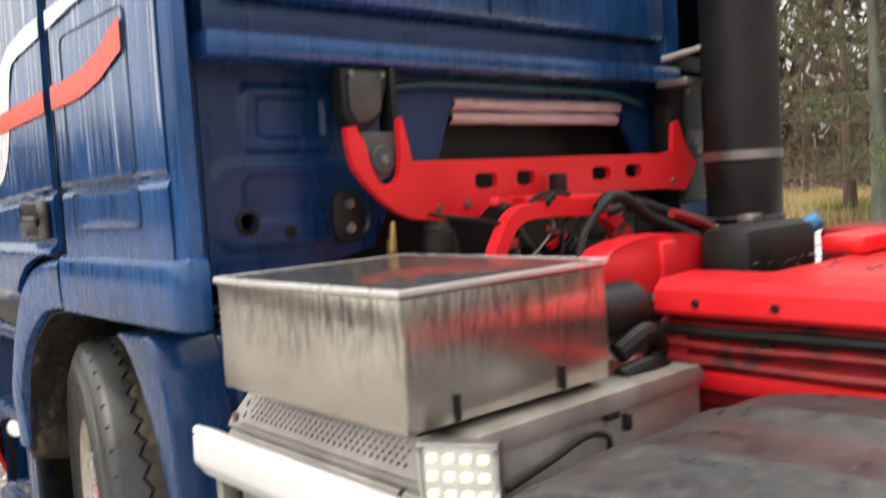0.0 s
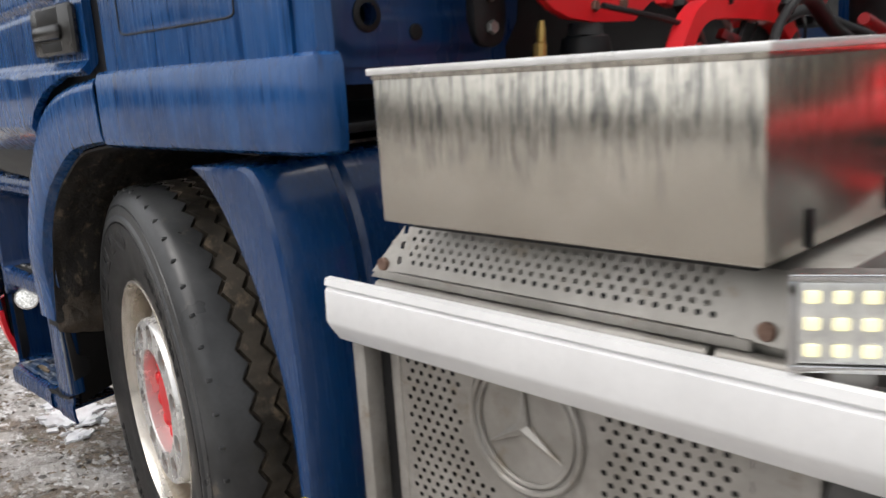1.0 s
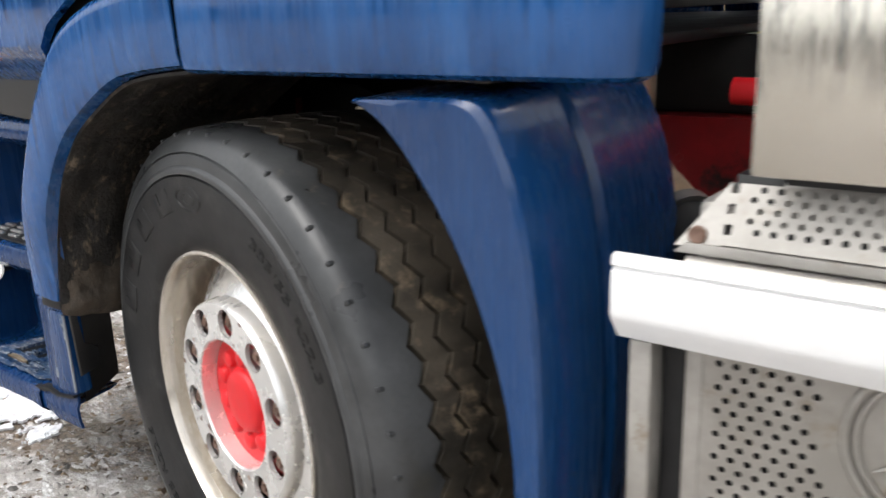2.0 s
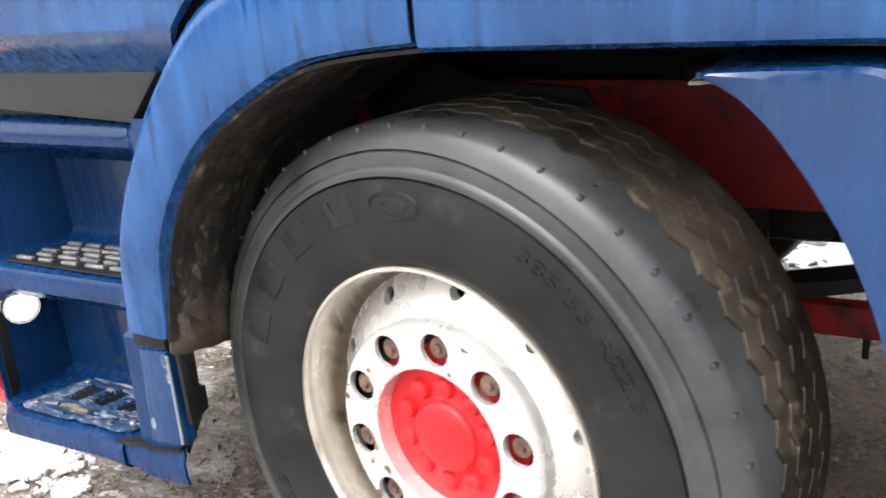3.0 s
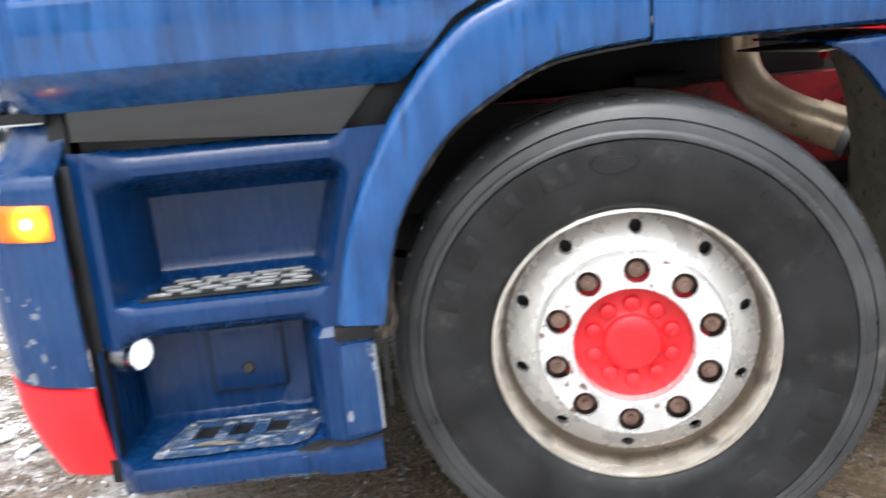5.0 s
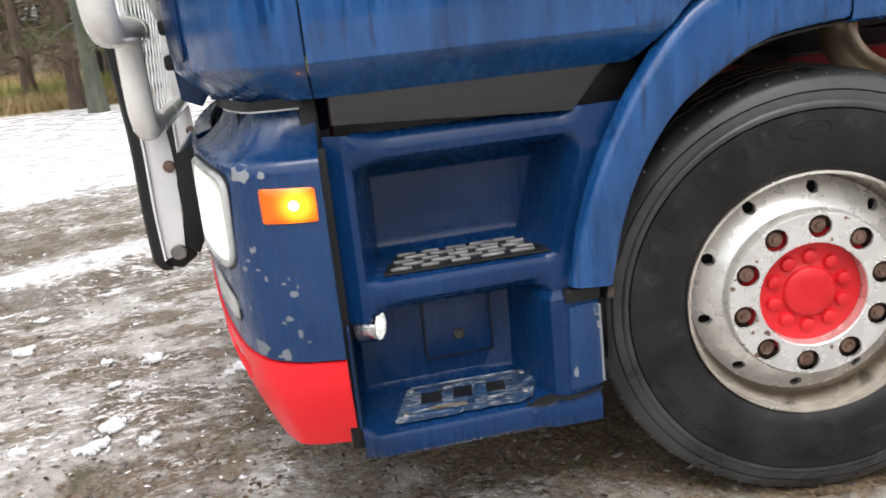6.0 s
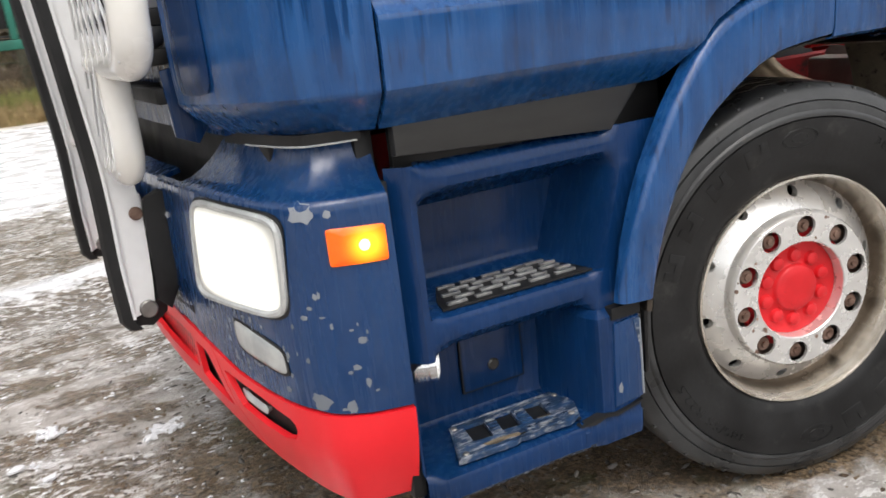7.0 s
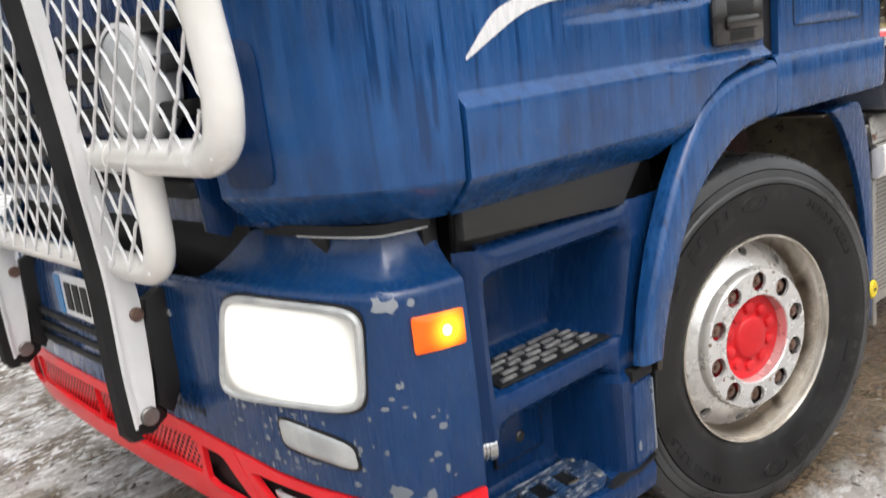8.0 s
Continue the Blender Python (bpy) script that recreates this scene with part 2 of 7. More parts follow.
M_TREAD = surface("tread_rubber", (0.018, 0.016, 0.013), (0.062, 0.050, 0.036), (0.40, 0.7), coarse=9, fine=140, bump=0.4, dist=0.002, dirt=(0.15, 0.115, 0.078), dirt_at=(0.52, 0.70))
M_ALU = alu_box()
M_RIM = surface("rim_silver", (0.73, 0.725, 0.71), (0.86, 0.855, 0.84), (0.20, 0.34), metal=0.6, coarse=14, fine=110, bump=0.08, dirt=(0.17, 0.10, 0.05), dirt_at=(0.66, 0.71))
M_BARREL = rim_well_steel()
M_LIP = surface("rim_lip_steel", (0.60, 0.54, 0.46), (0.80, 0.76, 0.70), (0.16, 0.30), metal=0.8, coarse=7, fine=90, bump=0.08, dirt=(0.24, 0.16, 0.10), dirt_at=(0.62, 0.82))
M_STEEL = surface("dull_steel", (0.22, 0.21, 0.20), (0.40, 0.39, 0.37), (0.35, 0.6), metal=0.85, coarse=9, dirt=(0.16, 0.10, 0.06), dirt_at=(0.6, 0.8))
M_SILENCER = surface("silencer_steel", (0.30, 0.285, 0.26), (0.46, 0.44, 0.41), (0.35, 0.55), metal=0.6, coarse=7, fine=80, dirt=(0.26, 0.22, 0.17), dirt_at=(0.55, 0.75))
M_NUT = surface("rusty_nut", (0.12, 0.070, 0.052), (0.27, 0.175, 0.135), (0.45, 0.65), metal=0.5, coarse=40)
M_DARKBROWN = surface("dark_brown", (0.035, 0.024, 0.020), (0.10, 0.062, 0.045), (0.5, 0.75), coarse=20)
M_BLACK = surface("black_plastic", (0.006, 0.006, 0.0065), (0.017, 0.017, 0.0175), (0.42, 0.62), coarse=8, bump=0.2, spec=0.35)
M_LINER = surface("dirty_liner", (0.009, 0.0085, 0.008), (0.030, 0.025, 0.020), (0.5, 0.9), coarse=16, fine=90, bump=0.8, dist=0.006, dirt=(0.17, 0.128, 0.088), dirt_at=(0.53, 0.70), stretch=(1, 1, 0.45))
M_MUDPAD = surface("mud_caked_rubber", (0.026, 0.021, 0.016), (0.085, 0.065, 0.046), (0.4, 0.8), coarse=15, fine=90, bump=0.8, dist=0.005, dirt=(0.15, 0.12, 0.09), dirt_at=(0.56, 0.74), stretch=(1, 1, 0.6))
M_DUST = surface("dusty_guard_lining", (0.11, 0.092, 0.07), (0.22, 0.19, 0.145), (0.6, 0.85), coarse=12, fine=160, bump=0.6, dist=0.003, dirt=(0.022, 0.019, 0.016), dirt_at=(0.56, 0.68))
M_GREY = surface("grey_trim", (0.023, 0.023, 0.023), (0.037, 0.037, 0.036), (0.45, 0.6), coarse=4, stretch=(1, 1, 8))
M_WHITE = surface("white_coat", (0.80, 0.80, 0.80), (0.88, 0.88, 0.88), (0.25, 0.45), coarse=6, bump=0.05, dirt=(0.55, 0.52, 0.47), dirt_at=(0.70, 0.9))
M_CREAM = surface("cream_tube_paint", (0.78, 0.76, 0.71), (0.86, 0.85, 0.82), (0.18, 0.3), coarse=5, coat=0.5, bump=0.04, dirt=(0.50, 0.40, 0.25), dirt_at=(0.68, 0.9))
M_RAILBAR = surface("white_aluminium_rail", (0.74, 0.74, 0.74), (0.86, 0.86, 0.86), (0.3, 0.45), coarse=3, bump=0.04)
M_EXHAUST = surface("exhaust_steel", (0.56, 0.41, 0.25), (0.78, 0.63, 0.45), (0.25, 0.42), metal=0.45, coarse=9, dirt=(0.15, 0.09, 0.05), dirt_at=(0.54, 0.8))
M_MUDGUARD = surface("black_mudguard_plastic", (0.034, 0.034, 0.035), (0.066, 0.065, 0.064), (0.26, 0.42), coarse=4, fine=60, bump=0.2, dirt=(0.14, 0.135, 0.125), dirt_at=(0.50, 0.75), spec=0.8, stretch=(6, 6, 1))
M_FOIL = surface("insulation_foil", (0.70, 0.56, 0.55), (0.86, 0.74, 0.73), (0.25, 0.5), metal=0.2, coarse=8, fine=30, bump=0.6, dist=0.01)
M_TEAL = surface("teal_hose", (0.01, 0.10, 0.12), (0.02, 0.17, 0.19), (0.3, 0.5), coarse=9)
M_BRASS = surface("brass", (0.42, 0.27, 0.08), (0.62, 0.43, 0.15), (0.3, 0.5), metal=0.9, coarse=20)
M_CHROME = surface("chrome", (0.62, 0.63, 0.65), (0.78, 0.79, 0.80), (0.08, 0.2), metal=1.0, coarse=12)
M_YELLOW = surface("yellow_reflector", (0.75, 0.55, 0.01), (0.85, 0.65, 0.02), (0.2, 0.35), coarse=30)
M_CONNECTOR = surface("blue_connector", (0.03, 0.18, 0.42), (0.05, 0.28, 0.58), (0.3, 0.5), coarse=20)
M_DECAL_RED = surface("red_film", (0.72, 0.06, 0.035), (0.80, 0.09, 0.05), (0.2, 0.35), coarse=20, bump=0.03, stretch=(6, 6, 1))
M_DECAL_WHITE = surface("white_film", (0.70, 0.71, 0.72), (0.82, 0.82, 0.82), (0.2, 0.35), coarse=20, bump=0.03, stretch=(6, 6, 1))
M_HEAD = glow("headlight_on", (1.0, 0.98, 0.92), 1.0, (0.9, 0.9, 0.88))
M_HEADLENS = head_lens()
M_TREADSTEEL = surface("worn_grip_steel", (0.20, 0.20, 0.20), (0.44, 0.44, 0.43), (0.3, 0.5), metal=0.5, coarse=40)
M_LENS = surface("clear_lens", (0.46, 0.48, 0.48), (0.66, 0.67, 0.66), (0.1, 0.25), coarse=14, metal=0.35)
M_AMBER = glow("amber_lens", (1.0, 0.13, 0.003), 0.55, (0.8, 0.14, 0.01))
M_INDICATOR = amber_lens()
M_BULB = glow("amber_bulb", (1.0, 0.70, 0.12), 6.0, (0.9, 0.6, 0.1))
# the work lamp is off; a weak glow stands for its pale reflections
M_LED = glow("led_chip", (1.0, 0.93, 0.58), 0.5, (0.80, 0.76, 0.52))
M_LEDFACE = surface("lamp_reflector", (0.62, 0.63, 0.62), (0.86, 0.86, 0.84), (0.12, 0.25), metal=0.5, coarse=60)
M_SPOT = spot_lens()

Y0, MIDY = -0.012, 1.25  # the cab's side, and the truck's middle line


# ---- mesh helpers ----
def smooth_all(me, angle=35):
    me.shade_smooth()
    me.set_sharp_from_angle(angle=radians(angle))


def part(name, bm, material, parent, label="", local=False, angle=35):
    """Links a bmesh as one mesh object under a thing or a part. The mesh is in world metres unless local."""
    me = bpy.data.meshes.new(name)
    bmesh.ops.recalc_face_normals(bm, faces=bm.faces)
    bm.to_mesh(me)
    bm.free()
    for mt in material if isinstance(material, (list, tuple)) else [material]:
        me.materials.append(mt)
    smooth_all(me, angle)
    ob = new(name, me)
    if parent is not None:
        ob.parent = parent
        if not local:
            m = Matrix()
            up = parent
            while up is not None:
                m = up.matrix_basis.copy() if up.parent is None else up.matrix_parent_inverse @ up.matrix_basis
                if up is parent:
                    total = m
                else:
                    total = m @ total
                up = up.parent
            ob.matrix_parent_inverse = total.inverted()
    if label:
        tagged(ob, label)
    return ob


def thing(name, loc, label, category, group="", kind=""):
    ob = new(name)
    ob.location = loc
    ob.empty_display_size = 0.1
    return tagged(ob, label, category, group, kind)


def sub_empty(name, parent, m):
    """An Empty that gathers the pieces of one part; its pieces are built in its own axes."""
    ob = new(name)
    ob.parent = parent
    ob.matrix_parent_inverse = parent.matrix_basis.inverted()
    ob.matrix_basis = m
    ob.empty_display_size = 0.1
    return ob


def add_box(bm, x0, x1, y0, y1, z0, z1, bevel=0.0, m=None):
    made = bmesh.ops.create_cube(bm, size=1.0)["verts"]
    for v in made:
        v.co = Vector((x0 + (v.co.x + 0.5) * (x1 - x0), y0 + (v.co.y + 0.5) * (y1 - y0), z0 + (v.co.z + 0.5) * (z1 - z0)))
    if bevel:
        es = list({e for v in made for e in v.link_edges})
        made = list({v for f in bmesh.ops.bevel(bm, geom=es, offset=bevel, segments=2, profile=0.5, affect="EDGES")["faces"] for v in f.verts} | {v for v in made if v.is_valid})
    if m is not None:
        for v in made:
            v.co = m @ v.co
    return made


def box(x0, x1, y0, y1, z0, z1, bevel=0.004, m=None):
    bm = bmesh.new()
    add_box(bm, x0, x1, y0, y1, z0, z1, bevel, *([m] if m is not None else []))
    return bm


def add_prism(bm, pts, axis, a, b, bevel=0.0):
    """Extrudes a flat outline. axis 'y': pts are (x, z); 'x': (y, z); 'z': (x, y)."""
    def at(p, t):
        return {"y": (p[0], t, p[1]), "x": (t, p[0], p[1]), "z": (p[0], p[1], t)}[axis]
    lo = [bm.verts.new(at(p, a)) for p in pts]
    hi = [bm.verts.new(at(p, b)) for p in pts]
    k = len(pts)
    fs = [bm.faces.new(lo), bm.faces.new(hi[::-1])]
    for i in range(k):
        fs.append(bm.faces.new((lo[i], hi[i], hi[(i + 1) % k], lo[(i + 1) % k])))
    if bevel:
        rim = [e for f in fs[:2] for e in f.edges]
        bmesh.ops.bevel(bm, geom=rim, offset=bevel, segments=2, profile=0.5, affect="EDGES")
    return lo + hi


def prism(pts, axis, a, b, bevel=0.0):
    bm = bmesh.new()
    add_prism(bm, pts, axis, a, b, bevel)
    return bm


def prism_holes(outline, holes, axis, a, b):
    """A plate with openings cut through it."""
    bm = bmesh.new()
    edges = []
    for loop in (outline, *holes):
        vs = [bm.verts.new({"y": (p[0], a, p[1]), "x": (a, p[0], p[1]), "z": (p[0], p[1], a)}[axis]) for p in loop]
        edges += [bm.edges.new((vs[i], vs[(i + 1) % len(vs)])) for i in range(len(vs))]
    bmesh.ops.triangle_fill(bm, use_beauty=True, use_dissolve=False, edges=edges)
    ext = bmesh.ops.extrude_face_region(bm, geom=bm.faces[:])
    step_ = Vector({"y": (0, b - a, 0), "x": (b - a, 0, 0), "z": (0, 0, b - a)}[axis])
    bmesh.ops.translate(bm, vec=step_, verts=[v for v in ext["geom"] if isinstance(v, bmesh.types.BMVert)])
    return bm


def slot(cy, cz, w, h, k=16, power=4):
    out = []
    for i in range(k):
        t = 2 * math.pi * (i + 0.5) / k
        c, s_ = math.cos(t), math.sin(t)
        out.append((cy + w / 2 * math.copysign(abs(c) ** (2 / power), c), cz + h / 2 * math.copysign(abs(s_) ** (2 / power), s_)))
    return out


def disc(center, r, axis, depth=0.006, seg=24, hole=0.0):
    """A round boss whose face points along axis ('x' rearwards, 'y' to the near side)."""
    bm = bmesh.new()
    add_lathe(bm, [(hole, -depth), (r * 0.85, -depth), (r, -depth * 0.5), (r, depth)], seg)
    turn = pose(0, 0, 0, 0, 0, 90) if axis == "x" else Matrix()
    bmesh.ops.transform(bm, matrix=Matrix.Translation(center) @ turn, verts=bm.verts)
    return bm


def add_tube(bm, path, r, seg=14, cap=True):
    """A round tube along a path; r is one radius or one a point."""
    path = [Vector(p) for p in path]
    rs = r if isinstance(r, (list, tuple)) else [r] * len(path)
    rings, side = [], None
    for i, p in enumerate(path):
        d = (path[min(i + 1, len(path) - 1)] - path[max(i - 1, 0)]).normalized()
        if side is None:
            side = d.orthogonal().normalized()
        side = (side - d * side.dot(d)).normalized()
        other = d.cross(side)
        rings.append([bm.verts.new(p + rs[i] * (math.cos(2 * math.pi * k / seg) * side + math.sin(2 * math.pi * k / seg) * other)) for k in range(seg)])
    for a, b in zip(rings, rings[1:]):
        for k in range(seg):
            bm.faces.new((a[k], a[(k + 1) % seg], b[(k + 1) % seg], b[k]))
    if cap:
        bm.faces.new(rings[0][::-1])
        bm.faces.new(rings[-1])
    return bm


def tube(path, r, seg=14):
    return add_tube(bmesh.new(), path, r, seg)


def curve_pts(pts, steps=8):
    """A smooth line through the given points."""
    ps = [Vector(p) for p in pts]
    out = []
    for i in range(len(ps) - 1):
        p0, p1, p2, p3 = ps[max(i - 1, 0)], ps[i], ps[i + 1], ps[min(i + 2, len(ps) - 1)]
        for k in range(steps):
            t = k / steps
            out.append(0.5 * (2 * p1 + (p2 - p0) * t + (2 * p0 - 5 * p1 + 4 * p2 - p3) * t * t + (3 * p1 - p0 - 3 * p2 + p3) * t ** 3))
    out.append(ps[-1])
    return out


def add_lathe(bm, prof, seg=96, fn=None, closed=False):
    """Turns a profile of (radius, depth) about the local Y axis; fn may shift a vertex (radius, depth, angle, row)."""
    rings = []
    for j, (r, d) in enumerate(prof):
        ring = []
        for k in range(seg):
            a = 2 * math.pi * k / seg
            rr, dd = fn(r, d, a, j) if fn else (r, d)
            ring.append(bm.verts.new((rr * math.sin(a), dd, rr * math.cos(a))))
        rings.append(ring)
    pairs = list(zip(rings, rings[1:])) + ([(rings[-1], rings[0])] if closed else [])
    for a, b in pairs:
        for k in range(seg):
            bm.faces.new((a[k], a[(k + 1) % seg], b[(k + 1) % seg], b[k]))
    return rings


def add_disc_holes(bm, r0, r1, depth, holes, seg=80, wall=0.016, hseg=14):
    """A ring with round holes, each hole with a wall behind it. depth(r) gives its dish."""
    def ring(cx, cz, r, k):
        vs = [bm.verts.new((cx + r * math.sin(2 * math.pi * i / k), 0, cz + r * math.cos(2 * math.pi * i / k))) for i in range(k)]
        return [bm.edges.new((vs[i], vs[(i + 1) % k])) for i in range(k)], vs
    edges, verts, walls = [], [], []
    for r in (r0, r1):
        e, v = ring(0, 0, r, seg)
        edges += e
        verts += v
    for cx, cz, r in holes:
        e, v = ring(cx, cz, r, hseg)
        edges += e
        verts += v
        walls.append(v)
    bmesh.ops.triangle_fill(bm, use_beauty=True, use_dissolve=False, edges=edges)
    for v in verts:
        v.co.y = depth(math.hypot(v.co.x, v.co.z))
    for vs in walls:
        inner = [bm.verts.new(v.co + Vector((0, wall, 0))) for v in vs]
        for i in range(hseg):
            bm.faces.new((vs[i], vs[(i + 1) % hseg], inner[(i + 1) % hseg], inner[i]))


def add_perforated(bm, origin, ux, uy, nx, ny, cx, cy, r, keep=None):
    """A sheet of staggered round holes. Cells where keep(i, j) is false stay whole."""
    o, ux, uy = Vector(origin), Vector(ux), Vector(uy)
    for j in range(ny):
        shift = 0.5 * (j % 2)
        for i in range(nx):
            x0, y0 = (i + shift) * cx, j * cy
            corners = [(x0, y0), (x0 + cx, y0), (x0 + cx, y0 + cy), (x0, y0 + cy)]
            put = lambda q: bm.verts.new(o + ux * q[0] + uy * q[1])
            if keep and not keep(i, j):
                bm.faces.new([put(q) for q in corners])
                continue
            mx, my = x0 + cx / 2, y0 + cy / 2
            outer = [(x0, y0), (mx, y0), (x0 + cx, y0), (x0 + cx, my), (x0 + cx, y0 + cy), (mx, y0 + cy), (x0, y0 + cy), (x0, my)]
            vo = [put(q) for q in outer]
            vi = [put((mx + r * math.cos(math.radians(225 + 45 * k)), my + r * math.sin(math.radians(225 + 45 * k)))) for k in range(8)]
            for k in range(8):
                bm.faces.new((vo[k], vo[(k + 1) % 8], vi[(k + 1) % 8], vi[k]))


def shell(bm, thick):
    """Gives an open surface its thickness along its normals, and closes its edges."""
    bmesh.ops.recalc_face_normals(bm, faces=bm.faces)
    bm.normal_update()
    verts, faces = list(bm.verts), list(bm.faces)
    rim = [e for e in bm.edges if e.is_boundary]
    twin = {v: bm.verts.new(v.co - v.normal * thick) for v in verts}
    for f in faces:
        bm.faces.new([twin[v] for v in reversed(f.verts)])
    for e in rim:
        a, b = e.verts
        bm.faces.new((a, b, twin[b], twin[a]))


def sheet(grid, thick):
    """A bmesh from rows of points, thickened along the normals."""
    bm = bmesh.new()
    rows = [[bm.verts.new(p) for p in row] for row in grid]
    for a, b in zip(rows, rows[1:]):
        for k in range(len(a) - 1):
            bm.faces.new((a[k], a[k + 1], b[k + 1], b[k]))
    if thick:
        shell(bm, thick)
    return bm


class Plan:
    """A line in plan along the truck's skin, with its outward normals."""

    def __init__(self, pts, steps=10):
        self.p = [Vector((q.x, q.y)) for q in curve_pts([(x, y, 0) for x, y in pts], steps)]
        self.s = [0.0]
        for a, b in zip(self.p, self.p[1:]):
            self.s.append(self.s[-1] + (b - a).length)

    def near(self, x, y):
        return min(range(len(self.p)), key=lambda i: (self.p[i] - Vector((x, y))).length)

    def s_at(self, x, y):
        return self.s[self.near(x, y)]

    def at(self, s, out=0.0):
        s = min(max(s, 0.0), self.s[-1])
        i = max(k for k in range(len(self.s) - 1) if self.s[k] <= s + 1e-9)
        t = (s - self.s[i]) / (self.s[i + 1] - self.s[i])
        q = self.p[i].lerp(self.p[i + 1], t)
        d0 = (self.p[min(i + 4, len(self.p) - 1)] - self.p[max(i - 4, 0)]).normalized()
        d1 = (self.p[min(i + 5, len(self.p) - 1)] - self.p[max(i - 3, 0)]).normalized()
        d = d0.lerp(d1, t).normalized()
        return Vector((q.x + out * d.y, q.y - out * d.x))

    def panel(self, s0, s1, zs, out, ns, thick=0.015, ztop=None):
        """Rows over the z levels; out(z, s) pushes the skin outwards."""
        grid = []
        for z in zs:
            row = []
            for k in range(ns + 1):
                s = s0 + (s1 - s0) * k / ns
                zz = ztop(z, s) if ztop else z
                q = self.at(s, out(zz, s))
                row.append((q.x, q.y, zz))
            grid.append(row)
        return sheet(grid, thick)

    def patch(self, quad, out, dome=0.006, power=4.0, n=10, rim=24, thick=0.012):
        """A rounded lens or lamp on the skin. quad: four (s, z) corners: front top, rear top, rear bottom, front bottom."""
        bm = bmesh.new()
        rings = []
        for j in range(n + 1):
            rho = j / n
            ring = []
            for k in range(rim * 2):
                a = 2 * math.pi * k / (rim * 2)
                c, s_ = math.cos(a), math.sin(a)
                u = 0.5 + 0.5 * rho * math.copysign(abs(c) ** (2 / power), c)
                v = 0.5 + 0.5 * rho * math.copysign(abs(s_) ** (2 / power), s_)
                (s00, z00), (s10, z10), (s11, z11), (s01, z01) = quad
                s = (s00 * (1 - u) + s10 * u) * (1 - v) + (s01 * (1 - u) + s11 * u) * v
                z = (z00 * (1 - u) + z10 * u) * (1 - v) + (z01 * (1 - u) + z11 * u) * v
                q = self.at(s, out + dome * (1 - rho ** 4))
                ring.append(bm.verts.new((q.x, q.y, z)))
                if j == 0:
                    break
            rings.append(ring)
        for k in range(rim * 2):
            bm.faces.new((rings[0][0], rings[1][k], rings[1][(k + 1) % (rim * 2)]))
        for a, b in zip(rings[1:], rings[2:]):
            for k in range(rim * 2):
                bm.faces.new((a[k], a[(k + 1) % (rim * 2)], b[(k + 1) % (rim * 2)], b[k]))
        if thick:
            shell(bm, thick)
        return bm

    def rim_tube(self, quad, out, r, power=4.0, k2=64):
        path = []
        for k in range(k2 + 1):
            a = 2 * math.pi * k / k2
            c, s_ = math.cos(a), math.sin(a)
            u = 0.5 + 0.5 * math.copysign(abs(c) ** (2 / power), c)
            v = 0.5 + 0.5 * math.copysign(abs(s_) ** (2 / power), s_)
            (s00, z00), (s10, z10), (s11, z11), (s01, z01) = quad
            s = (s00 * (1 - u) + s10 * u) * (1 - v) + (s01 * (1 - u) + s11 * u) * v
            z = (z00 * (1 - u) + z10 * u) * (1 - v) + (z01 * (1 - u) + z11 * u) * v
            q = self.at(s, out)
            path.append((q.x, q.y, z))
        return add_tube(bmesh.new(), path, r, 8, False)


def mirrored(bm):
    """The same shape on the truck's far side."""
    other = bm.copy()
    for v in other.verts:
        v.co.y = 2 * MIDY - v.co.y
    bmesh.ops.reverse_faces(other, faces=other.faces)
    return other


def smoothstep(a, b, x):
    t = min(max((x - a) / (b - a), 0), 1)
    return t * t * (3 - 2 * t)


